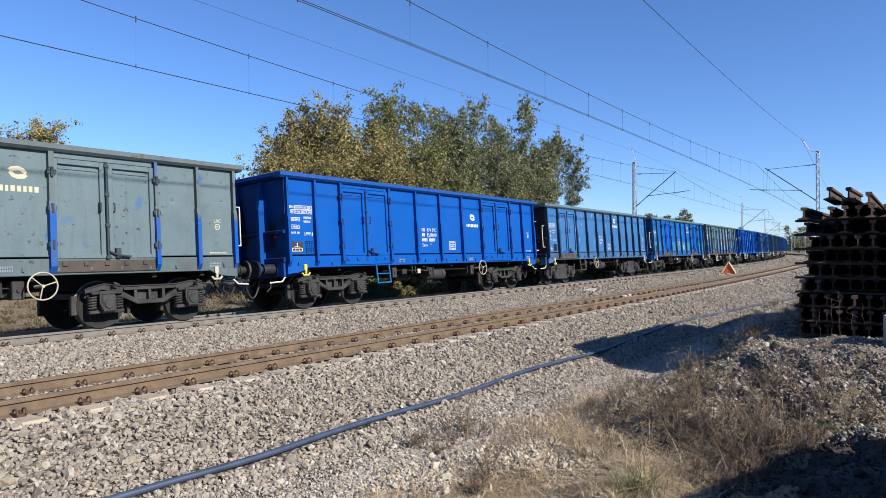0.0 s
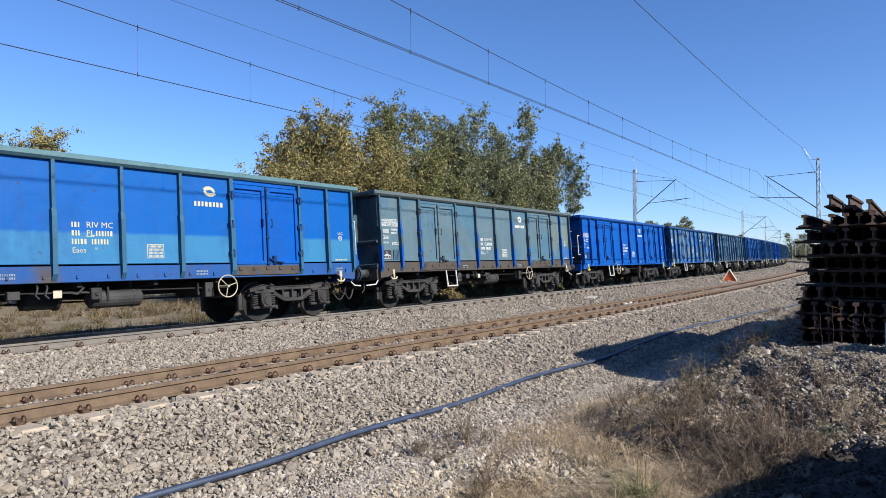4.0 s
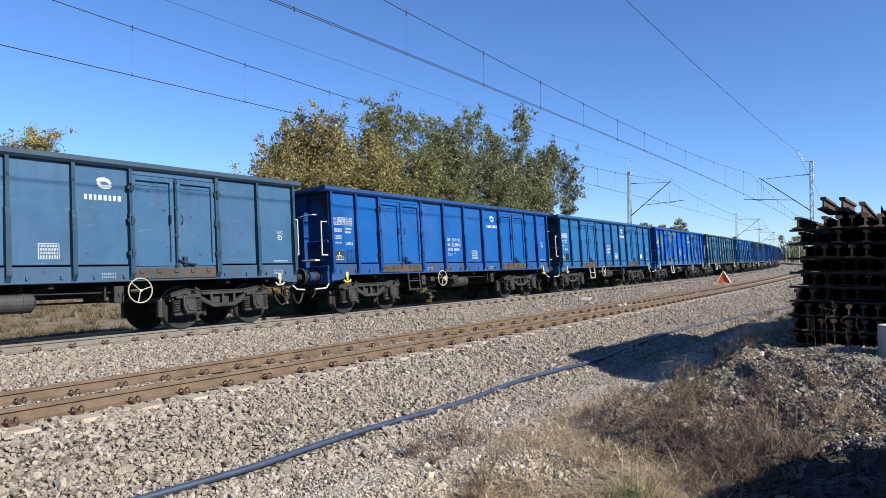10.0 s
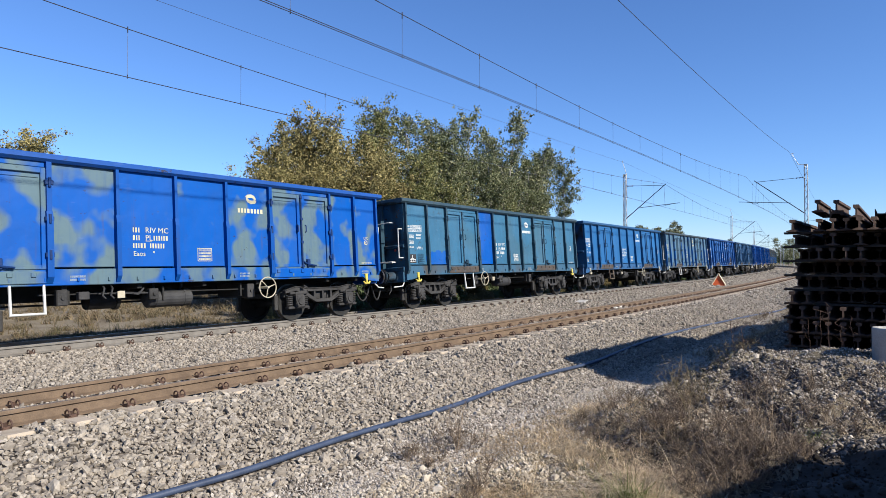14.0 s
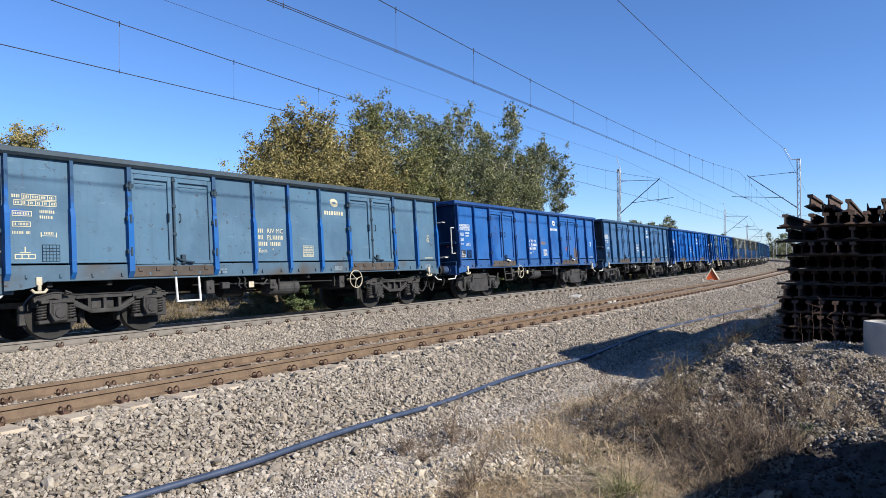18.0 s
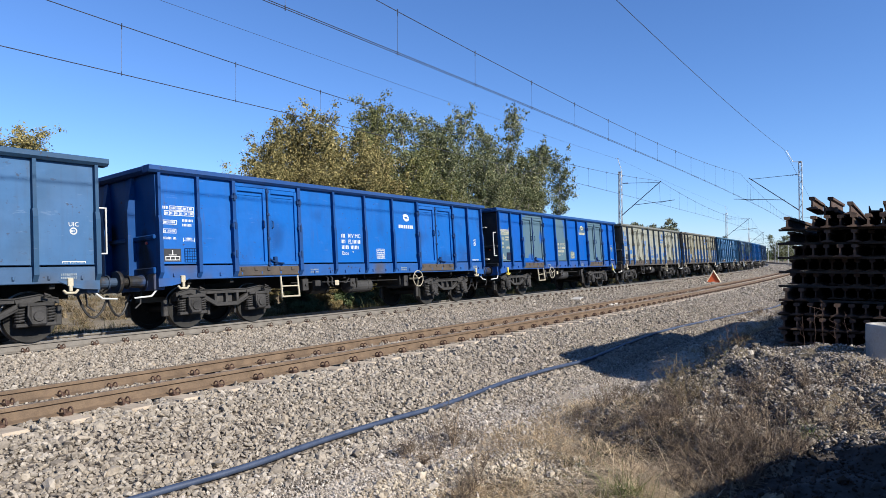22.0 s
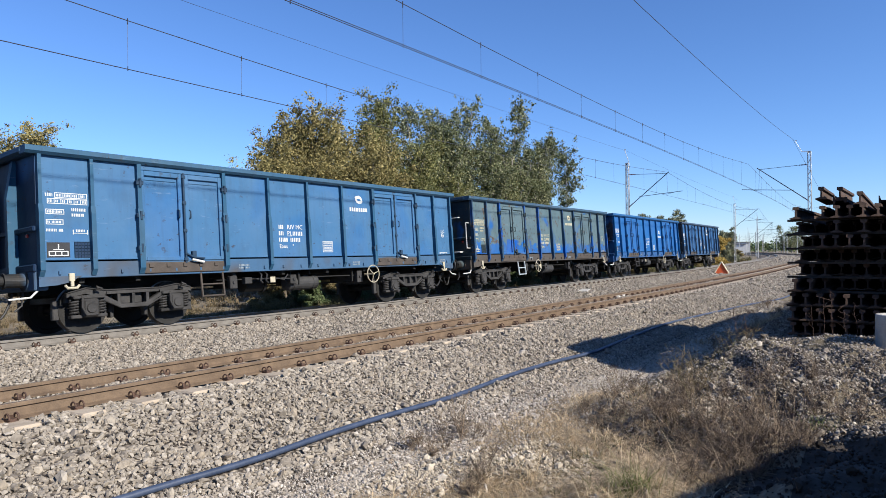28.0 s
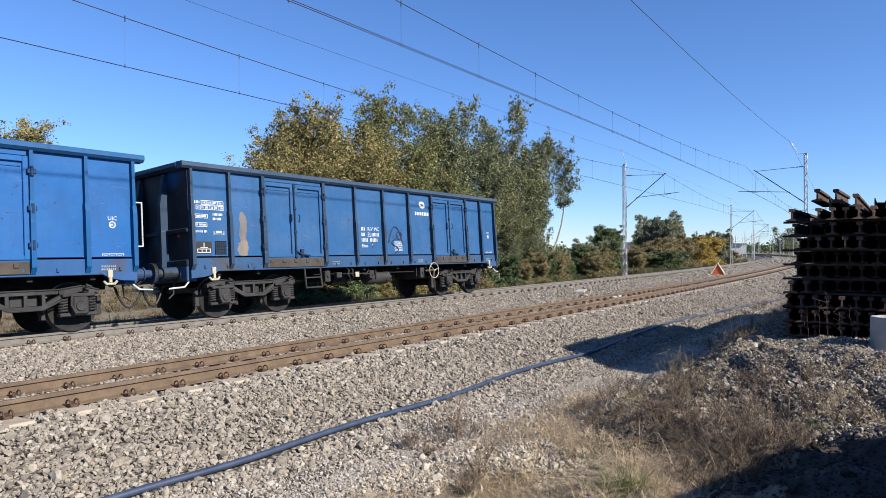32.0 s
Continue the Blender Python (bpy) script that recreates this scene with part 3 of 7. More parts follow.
def layout(mid, door, outer):
    """Uprights, plain bays and door leaves of a body with two double doors; distances from its middle."""
    r = (0.0, HALF - outer, HALF - door, HALF - mid, HALF - mid / 2, HALF, HALF + mid / 2, HALF + mid, HALF + door, HALF + outer, 2 * HALF)
    bays = tuple((r[i], r[i + 1]) for i in (0, 1, 3, 4, 5, 6, 8, 9))
    doors = tuple(((r[i] + r[i + 1]) / 2 + h, (r[i] + r[i + 1]) / 2 + h + (r[i + 1] - r[i]) / 2) for i in (2, 7) for h in (-(r[i + 1] - r[i]) / 2, 0.0))
    return r, bays, doors


ONE_DOOR = (0.0, 1.1, 3.0, 4.2, 5.4, 6.4, 7.42, 8.5, 9.55, 10.58, 11.6, 12.8)
LAYOUTS = {"long": layout(2.51, 4.5, 5.44), "even": layout(2.42, 4.42, 5.38), "short": layout(2.18, 4.15, 5.26),
           "single": (ONE_DOOR, tuple((ONE_DOOR[i], ONE_DOOR[i + 1]) for i in (0, 2, 3, 4, 5, 6, 7, 8, 9, 10)), ((1.1, 2.05), (2.05, 3.0)))}
RIBS = LAYOUTS["long"][0]
MESHES = {}


def shared(key, build):
    if key not in MESHES:
        MESHES[key] = build()
    return MESHES[key]


def coloured(ob, mat):
    """Gives one object its own material on a shared mesh."""
    ob.material_slots[0].link = "OBJECT"
    ob.material_slots[0].material = mat
    return ob


def panel_mesh(a, b, y=-1.0):
    bm = bmesh.new()
    lo, hi = a - HALF + 0.03, b - HALF - 0.03
    y0, y1 = sorted((y * WALL, y * (WALL - 0.03)))
    box(bm, lo, hi, y0, y1, PANEL_Z + 0.025, RIM_Z + 0.01)
    # flanged lower edge
    y0, y1 = sorted((y * (WALL + 0.018), y * (WALL - 0.02)))
    box(bm, lo + 0.02, hi - 0.02, y0, y1, PANEL_Z + 0.03, PANEL_Z + 0.06, 0.006)
    return mesh_of("panel", bm, SOOT)


def rib_mesh(x, y=-1.0, stout=False):
    """A pressed upright, deeper in its lower half."""
    bm = bmesh.new()
    d0, d1 = 0.1, 0.125
    # narrow strip above, wider channel with a step below
    w, low = (0.045, 0.056) if stout else (0.032, 0.043)
    mid = min(max(x - HALF, -HALF + low), HALF - low)
    sg = 1 if y > 0 else -1
    prism(bm, [(sg * (WALL - 0.02), RIM_Z), (sg * (WALL + d0), RIM_Z), (sg * (WALL + d0), 2.3), (sg * (WALL - 0.02), 2.3)], "x", mid - w, mid + w)
    prism(bm, [(sg * (WALL - 0.02), 2.42), (sg * (WALL + d0 + 0.002), 2.42), (sg * (WALL + d1), 2.28), (sg * (WALL + d1), 1.22), (sg * (WALL + 0.045), 1.1), (sg * (WALL - 0.02), 1.1)], "x", mid - low, mid + low)
    return mesh_of("rib", bm, SOOT)


def leaf_mesh(a, b):
    """A hinged door leaf: raised frame, sunken sheet, hinge knuckles, locking fittings."""
    bm = bmesh.new()
    lo, hi = a - HALF + 0.035, b - HALF - 0.035
    y = -WALL
    box(bm, lo, hi, y + 0.0, y + 0.03, 1.36, 3.22)
    for x0, x1, z0, z1 in ((lo, lo + 0.09, 1.36, 3.22), (hi - 0.09, hi, 1.36, 3.22), (lo + 0.09, hi - 0.09, 3.12, 3.22), (lo + 0.09, hi - 0.09, 1.36, 1.44)):
        box(bm, x0, x1, y - 0.05, y + 0.01, z0, z1, 0.008)
    box(bm, lo + 0.11, hi - 0.11, y - 0.016, y + 0.01, 3.03, 3.06, 0.005)
    return mesh_of("door_leaf", bm, SOOT)


def hinge_mesh():
    bm = bmesh.new()
    box(bm, -0.075, 0.075, -WALL - 0.115, -WALL - 0.02, -0.045, 0.045, 0.01)
    tube(bm, (0, -WALL - 0.12, -0.085), (0, -WALL - 0.12, 0.085), 0.026, seg=8)
    return mesh_of("hinge", bm, SOOT)


def lock_mesh(x):
    bm = bmesh.new()
    tube(bm, (x, -WALL - 0.06, 1.3), (x, -WALL - 0.06, 3.24), 0.019, seg=8)
    for z in (1.38, 2.0, 2.6, 3.16):
        box(bm, x - 0.045, x + 0.045, -WALL - 0.085, -WALL - 0.01, z - 0.035, z + 0.035, 0.01)
    for dx in (-0.13, 0.13):
        bent(bm, [(x + dx, -WALL - 0.03, 2.25), (x + dx, -WALL - 0.09, 2.28), (x + dx, -WALL - 0.09, 2.42), (x + dx, -WALL - 0.03, 2.45)], 0.014, 6)
    bent(bm, [(x, -WALL - 0.08, 1.5), (x + 0.16, -WALL - 0.1, 1.42), (x + 0.42, -WALL - 0.1, 1.39)], 0.02, 6)
    box(bm, x + 0.14, x + 0.24, -WALL - 0.09, -WALL, 1.36, 1.56, 0.012)
    return mesh_of("door_lock", bm, SOOT)


def rim_mesh():
    """The box-section coping round the top, overhanging the ends."""
    bm = bmesh.new()
    pr = [(-0.12, 0.0), (0.07, 0.0), (0.13, 0.05), (0.13, 0.13), (0.115, 0.145), (-0.12, 0.145)]
    for y in (-1, 1):
        prism(bm, [(y * (WALL + u), RIM_Z + v) for u, v in pr], "x", -HALF - 0.19, HALF + 0.19)
    for x in (-1, 1):
        prism(bm, [(x * (HALF + u * 1.5), RIM_Z + v) for u, v in pr], "y", -WALL + 0.1, WALL - 0.1)
    return mesh_of("top_rim", bm, SOOT)


def sill_mesh():
    """Long side beam under the panels, with stake pockets and brackets."""
    bm = bmesh.new()
    for y in (-1, 1):
        y0, y1 = sorted((y * (WALL + 0.03), y * (WALL - 0.12)))
        box(bm, -HALF, HALF, y0, y1, 1.06, PANEL_Z - 0.005, 0.01)
        for i in range(22):
            x = -HALF + 0.35 + i * 0.577
            y0, y1 = sorted((y * (WALL + 0.065), y * (WALL + 0.02)))
            box(bm, x - 0.02, x + 0.02, y0, y1, 1.13, 1.2, 0.006)
    return mesh_of("side_sill", bm, SOOT)


def threshold_mesh(a, b):
    bm = bmesh.new()
    box(bm, a - HALF + 0.05, b - HALF - 0.05, -WALL - 0.06, -WALL + 0.02, 1.1, 1.325, 0.012)
    for i in range(5):
        x = a - HALF + 0.2 + i * 0.38
        box(bm, x - 0.045, x + 0.045, -WALL - 0.085, -WALL - 0.05, 1.22, 1.3, 0.008)
    return mesh_of("door_threshold", bm, SILL_RUST)


def door_frame_mesh(a, b):
    """Header, stop plate behind the leaves and centre stile."""
    bm = bmesh.new()
    x0, x1 = a - HALF + 0.05, b - HALF - 0.05
    box(bm, x0, x1, -WALL - 0.03, -WALL + 0.02, 3.23, RIM_Z + 0.01, 0.008)
    box(bm, x0, x1, -WALL + 0.034, -WALL + 0.05, 1.3, RIM_Z)
    box(bm, (x0 + x1) / 2 - 0.034, (x0 + x1) / 2 + 0.034, -WALL - 0.008, -WALL + 0.034, 1.33, 3.23)
    return mesh_of("door_frame", bm, SOOT)


def end_mesh(sx):
    bm = bmesh.new()
    x0, x1 = sorted((sx * HALF, sx * (HALF - 0.04)))
    box(bm, x0, x1, -WALL, WALL, 1.2, RIM_Z + 0.01)
    x0, x1 = sorted((sx * (HALF + 0.06), sx * HALF))
    box(bm, x0, x1, -WALL, WALL, 1.93, 2.03, 0.02)
    box(bm, x0, x1, -WALL + 0.02, WALL - 0.02, 1.2, 1.34, 0.02)
    return mesh_of("end_wall", bm, SOOT)


def post_mesh(sx, y):
    """A tapered end post."""
    bm = bmesh.new()
    pts = [(sx * HALF, RIM_Z), (sx * (HALF + 0.05), RIM_Z), (sx * (HALF + 0.17), 2.6), (sx * (HALF + 0.17), 1.2), (sx * HALF, 1.2)]
    prism(bm, pts, "y", y - 0.06, y + 0.06)
    return mesh_of("end_post", bm, SOOT)


def headstock_mesh(sx):
    bm = bmesh.new()
    x0, x1 = sorted((sx * (HALF + 0.04), sx * (HALF - 0.2)))
    box(bm, x0, x1, -1.3, 1.3, 0.86, 1.24, 0.02)
    for y in (-1, 1):
        pts = [(sx * HALF, 1.1), (sx * (HALF - 0.75), 1.1), (sx * (HALF - 0.5), 0.98), (sx * (HALF - 0.3), 0.94), (sx * HALF, 0.92)]
        prism(bm, pts, "y", *sorted((y * (WALL + 0.04), y * (WALL - 0.06))))
    return mesh_of("headstock", bm, SOOT)


def buffer_mesh(sx, y):
    bm = bmesh.new()
    x = lambda d: sx * (HALF + d)
    tube(bm, (x(0.02), y, 1.06), (x(0.06), y, 1.06), 0.2, seg=14)
    tube(bm, (x(0.05), y, 1.06), (x(0.38), y, 1.06), 0.135, 0.12, seg=16)
    tube(bm, (x(0.37), y, 1.06), (x(0.4), y, 1.06), 0.145, seg=16)
    tube(bm, (x(0.4), y, 1.06), (x(0.57), y, 1.06), 0.09, seg=14)
    tube(bm, (x(0.56), y, 1.06), (x(0.6), y, 1.06), 0.22, 0.235, seg=22)
    tube(bm, (x(0.6), y, 1.06), (x(0.612), y, 1.06), 0.235, 0.2, seg=22)
    return mesh_of("buffer", bm, SOOT)


def coupling_mesh(sx):
    bm = bmesh.new()
    x = lambda d: sx * (HALF + d)
    box(bm, *sorted((x(-0.1), x(0.22))), -0.05, 0.05, 1.0, 1.12, 0.02)
    bent(bm, [(x(0.2), 0, 1.06), (x(0.34), 0, 1.02), (x(0.38), 0, 1.1), (x(0.34), 0, 1.17)], 0.04, 8)
    bent(bm, [(x(0.3), -0.1, 1.04), (x(0.5), -0.1, 0.85), (x(0.62), -0.08, 0.98), (x(0.62), 0.08, 0.98), (x(0.5), 0.1, 0.85), (x(0.3), 0.1, 1.04)], 0.022, 7)
    return mesh_of("coupling", bm, SOOT)


def hose_mesh(sx):
    bm = bmesh.new()
    pts = [(sx * (HALF + 0.05 + 0.56 * u), -0.35 - 0.1 * u, 0.88 - 0.52 * math.sin(math.pi * min(u * 0.95 + 0.02, 1)) ** 0.8) for u in np.linspace(0, 1, 9)]
    bent(bm, pts, 0.024, 7)
    bent(bm, [(sx * (HALF + 0.02), -0.75, 0.86), (sx * (HALF + 0.05), -0.76, 0.6), (sx * (HALF + 0.18), -0.78, 0.5)], 0.018, 6)
    return mesh_of("brake_hose", bm, HOSE)


def loop_mesh(pts, r, mat, name):
    bm = bmesh.new()
    bent(bm, pts, r, 7)
    return mesh_of(name, bm, mat)


def handwheel_mesh(x, z=1.0):
    bm = bmesh.new()
    m = Matrix.Translation((x, -WALL - 0.14, z)) @ Matrix.Rotation(math.pi / 2, 4, "X")
    ring(bm, m, 0.245, 0.014, 24, 6)
    for a in (0.3, 2.4, 4.5):
        tube(bm, m @ Vector((0, 0, 0)), m @ Vector((0.24 * math.cos(a), 0.24 * math.sin(a), 0)), 0.011, seg=6)
    tube(bm, (x, -WALL - 0.17, z), (x, -WALL + 0.2, z), 0.03, seg=8)
    return mesh_of("brake_handwheel", bm, WHITE)


def hook_mesh(x):
    """The small towing hook bracket below the sill."""
    bm = bmesh.new()
    y = -WALL - 0.06
    box(bm, x - 0.05, x + 0.05, y - 0.02, y + 0.04, 1.0, 1.15, 0.01)
    box(bm, x - 0.03, x + 0.03, y - 0.03, y + 0.02, 0.9, 1.02, 0.01)
    bent(bm, [(x - 0.13, y - 0.01, 0.93), (x - 0.08, y - 0.01, 0.875), (x + 0.08, y - 0.01, 0.875), (x + 0.13, y - 0.01, 0.93)], 0.025, 7)
    return mesh_of("towing_hook", bm, YELLOW)


def underframe_mesh():
    bm = bmesh.new()
    box(bm, -HALF, HALF, -WALL + 0.1, WALL - 0.1, 1.16, 1.22)
    for y in (-0.22, 0.22):
        box(bm, -HALF + 0.1, HALF - 0.1, y - 0.06, y + 0.06, 0.78, 1.16, 0.01)
    for x in (-5.6, -4.5, -2.2, -0.75, 0.75, 2.2, 4.5, 5.6):
        box(bm, x - 0.05, x + 0.05, -WALL + 0.1, WALL - 0.1, 0.96, 1.16, 0.01)
    return mesh_of("underframe", bm, SOOT)


def cylinder_mesh():
    bm = bmesh.new()
    tube(bm, (-1.5, -0.55, 0.78), (-0.95, -0.55, 0.78), 0.2, seg=16)
    tube(bm, (-0.95, -0.55, 0.78), (-0.88, -0.55, 0.78), 0.23, seg=16)
    tube(bm, (-0.88, -0.55, 0.78), (0.2, -0.5, 0.74), 0.028, seg=6)
    return mesh_of("brake_cylinder", bm, SOOT)


def tank_mesh():
    bm = bmesh.new()
    tube(bm, (-0.45, -0.98, 0.74), (0.5, -0.98, 0.74), 0.19, seg=18)
    for x in (-0.3, 0.35):
        tube(bm, (x - 0.02, -0.98, 0.74), (x + 0.02, -0.98, 0.74), 0.2, seg=18)
        box(bm, x - 0.025, x + 0.025, -1.0, -0.96, 0.9, 1.12)
    for x, sg in ((-0.45, -1), (0.5, 1)):
        tube(bm, (x, -0.98, 0.74), (x + sg * 0.07, -0.98, 0.74), 0.19, 0.1, seg=18)
    return mesh_of("air_tank", bm, TANK)


def changeover_mesh():
    """Bent lever rods of the brake changeover beside its plate."""
    bm = bmesh.new()
    for dx in (0.0, 0.16):
        bent(bm, [(-1.5 + dx, -WALL + 0.1, 1.05), (-1.52 + dx, -WALL - 0.02, 0.98), (-1.56 + dx, -WALL - 0.03, 0.84), (-1.5 + dx, -WALL - 0.03, 0.78)], 0.016, 6)
    tube(bm, (-1.6, -WALL + 0.06, 0.88), (-0.6, -WALL + 0.06, 0.86), 0.014, seg=6)
    bent(bm, [(-0.95, -WALL - 0.02, 0.86), (-0.86, -WALL - 0.04, 0.84), (-0.74, -WALL - 0.04, 0.96)], 0.018, 6)
    return mesh_of("changeover_lever", bm, TANK)


def rod_mesh(a, b, r):
    return mesh_of("brake_rod", tube(bmesh.new(), a, b, r, seg=6), SOOT)


def lever_mesh(x):
    return mesh_of("brake_lever", box(bmesh.new(), x - 0.02, x + 0.02, -1.2, -0.3, 0.7, 1.0, 0.004), SOOT)


def case_mesh(x0, x1, y0, y1, z0, z1):
    bm = bmesh.new()
    box(bm, x0, x1, y0, y1, z0, z1, 0.015)
    tube(bm, ((x0 + x1) / 2, y0 - 0.03, (z0 + z1) / 2), ((x0 + x1) / 2, y0 + 0.01, (z0 + z1) / 2), 0.035, seg=10)
    return mesh_of("valve_case", bm, GRIME)


def side_frame(bm, y0, y1, plate):
    if plate:
        pts = [(-1.5, 0.46), (-1.42, 0.74), (-0.62, 0.8), (-0.5, 0.88), (0.5, 0.88), (0.62, 0.8), (1.42, 0.74), (1.5, 0.46), (1.28, 0.27), (0.62, 0.3), (0.5, 0.22), (-0.5, 0.22), (-0.62, 0.3), (-1.28, 0.27)]
        prism(bm, pts, "y", y0, y1)
        out = y0 if y0 < 0 else y1
        sg = -1 if y0 < 0 else 1
        # stiffened lower edge, and the rods of the friction dampers beside each axle
        box(bm, -0.5, 0.5, *sorted((out, out + sg * 0.05)), 0.22, 0.27, 0.008)
        box(bm, -1.4, 1.4, *sorted((out, out + sg * 0.03)), 0.7, 0.73, 0.006)
        for x in (-0.9, 0.9):
            for dx in (-0.27, 0.27):
                bent(bm, [(x + dx, out + sg * 0.03, 0.5), (x + dx * 1.1, out + sg * 0.07, 0.7), (x + dx * 1.5, out + sg * 0.05, 0.86)], 0.028, 6)
                box(bm, x + dx - 0.05, x + dx + 0.05, *sorted((out, out + sg * 0.09)), 0.4, 0.52, 0.01)
        return
    # arched beam, with a window in its middle
    top = [(-1.3, 0.78), (-0.95, 0.86), (-0.55, 0.8), (-0.25, 0.8), (0.25, 0.8), (0.55, 0.8), (0.95, 0.86), (1.3, 0.78)]
    low = [(-1.3, 0.7), (-0.95, 0.76), (-0.6, 0.64), (-0.25, 0.44), (0.25, 0.44), (0.6, 0.64), (0.95, 0.76), (1.3, 0.7)]
    for a in range(7):
        if a in (2, 3, 4):
            for lift in ("t", "b"):
                q = [top[a], top[a + 1], (top[a + 1][0], top[a + 1][1] - 0.07), (top[a][0], top[a][1] - 0.07)] if lift == "t" else \
                    [low[a], low[a + 1], (low[a + 1][0], low[a + 1][1] + 0.08), (low[a][0], low[a][1] + 0.08)]
                prism(bm, q, "y", y0, y1)
        else:
            prism(bm, [low[a], low[a + 1], top[a + 1], top[a]], "y", y0, y1)
    for x in (-0.33, -0.03, 0.27):
        box(bm, x, x + 0.06, y0 + 0.01, y1 - 0.01, 0.48, 0.76)


def bogie_mesh(plate):
    """Bolster with its centre bearing; the other pieces hang on it."""
    bm = bmesh.new()
    box(bm, -0.24, 0.24, -0.95, 0.95, 0.5, 0.78, 0.03)
    tube(bm, (0, 0, 0.76), (0, 0, 0.86), 0.22, seg=14)
    return mesh_of("bogie", bm, GRIME)


def frame_mesh(plate, y):
    bm = bmesh.new()
    side_frame(bm, y - 0.06, y + 0.06, plate)
    if y > 0:
        for x in (-0.9, 0.9):
            box(bm, x - 0.2, x + 0.2, 0.92, 1.14, 0.36, 0.62, 0.03)
    elif not plate:
        # lower tie and a welded lip along the arch
        bent(bm, [(-0.62, -1.075, 0.62), (-0.28, -1.075, 0.45), (0.28, -1.075, 0.45), (0.62, -1.075, 0.62)], 0.018, 6)
        bent(bm, [(-1.28, -1.07, 0.79), (-0.95, -1.07, 0.87), (-0.55, -1.07, 0.81), (0.55, -1.07, 0.81), (0.95, -1.07, 0.87), (1.28, -1.07, 0.79)], 0.014, 6)
    return mesh_of("side_frame", bm, GRIME)


def end_beam_mesh(x):
    bm = bmesh.new()
    box(bm, x - 0.05, x + 0.05, -0.95, 0.95, 0.6, 0.72, 0.01)
    for y in (-0.75, 0.75):
        box(bm, x * 1.14 - 0.06, x * 1.14 + 0.06, y - 0.06, y + 0.06, 0.28, 0.66, 0.015)
    return mesh_of("end_beam", bm, GRIME)


def hanger_mesh(x):
    bm = bmesh.new()
    box(bm, x - 0.035, x + 0.035, -0.86, -0.7, 0.25, 0.7, 0.01)
    box(bm, x - 0.06, x + 0.06, -0.84, -0.72, 0.36, 0.6, 0.015)
    return mesh_of("brake_hanger", bm, GRIME)


def axle_box_mesh(plate):
    bm = bmesh.new()
    if plate:
        tube(bm, (0, -1.02, 0.46), (0, -1.19, 0.46), 0.16, 0.14, seg=16)
        tube(bm, (0, -1.18, 0.46), (0, -1.22, 0.46), 0.1, seg=12)
        for a in range(6):
            tube(bm, (0.115 * math.cos(a), -1.18, 0.46 + 0.115 * math.sin(a)), (0.115 * math.cos(a), -1.21, 0.46 + 0.115 * math.sin(a)), 0.016, seg=6)
        box(bm, -0.24, 0.24, -1.08, -0.98, 0.3, 0.62, 0.03)
        return mesh_of("axle_box", bm, GRIME)
    box(bm, -0.15, 0.15, -1.19, -0.92, 0.31, 0.66, 0.035)
    box(bm, -0.34, 0.34, -1.1, -0.94, 0.29, 0.36, 0.015)
    tube(bm, (0, -1.18, 0.48), (0, -1.215, 0.48), 0.11, 0.09, seg=12)
    box(bm, -0.3, 0.3, -1.12, -0.9, 0.66, 0.73, 0.015)
    bent(bm, [(-0.17, -1.2, 0.72), (-0.19, -1.22, 0.5), (-0.12, -1.22, 0.36)], 0.02, 6)
    bent(bm, [(0.1, -1.14, 0.8), (0.1, -1.2, 0.88), (0.2, -1.2, 0.84)], 0.018, 6)
    return mesh_of("axle_box", bm, GRIME)


def spring_mesh():
    """A helical spring in one piece."""
    bm = bmesh.new()
    turns, seg, side, r, w = 5.5, 66, 5, 0.078, 0.02
    rows = []
    for i in range(seg + 1):
        a = 2 * math.pi * turns * i / seg
        c = Vector((r * math.cos(a), -1.02 + r * math.sin(a), 0.37 + 0.28 * i / seg))
        n = Vector((math.cos(a), math.sin(a), 0))
        rows.append([bm.verts.new(c + n * (w * math.cos(b)) + Vector((0, 0, w * math.sin(b)))) for b in (2 * math.pi * k / side for k in range(side))])
    for p, q in zip(rows, rows[1:]):
        for k in range(side):
            bm.faces.new((p[k], q[k], q[(k + 1) % side], p[(k + 1) % side]))
    bm.faces.new(rows[0]), bm.faces.new(rows[-1][::-1])
    bmesh.ops.recalc_face_normals(bm, faces=bm.faces[:])
    return mesh_of("coil_spring", bm, GRIME)


def wheelset_mesh():
    bm = bmesh.new()
    pr = [(0.0, 0.1), (0.0, 0.4), (-0.01, 0.46), (0.1, 0.465), (0.105, 0.492), (0.135, 0.485), (0.14, 0.4), (0.09, 0.38), (0.07, 0.2), (0.12, 0.12)]
    seg = 40
    for sgn in (-1, 1):
        rows = []
        for i in range(seg):
            a = 2 * math.pi * i / seg
            rows.append([bm.verts.new((r * math.sin(a), sgn * (0.815 - u), r * math.cos(a))) for u, r in pr])
        fs = []
        for i in range(seg):
            for j in range(len(pr) - 1):
                f = bm.faces.new((rows[i][j], rows[i][j + 1], rows[(i + 1) % seg][j + 1], rows[(i + 1) % seg][j]))
                f.material_index = 1 if j in (2, 3) else 0
                fs.append(f)
        bmesh.ops.recalc_face_normals(bm, faces=fs)
    tube(bm, (0, -1.0, 0), (0, 1.0, 0), 0.085, seg=14)
    for a in range(4):
        for sgn in (-1, 1):
            t = a * math.pi / 2
            tube(bm, (0.28 * math.sin(t), sgn * 0.82, 0.28 * math.cos(t)), (0.28 * math.sin(t), sgn * 0.75, 0.28 * math.cos(t)), 0.03, seg=8)
    return mesh_of("wheelset", bm, SOOT, RIM)


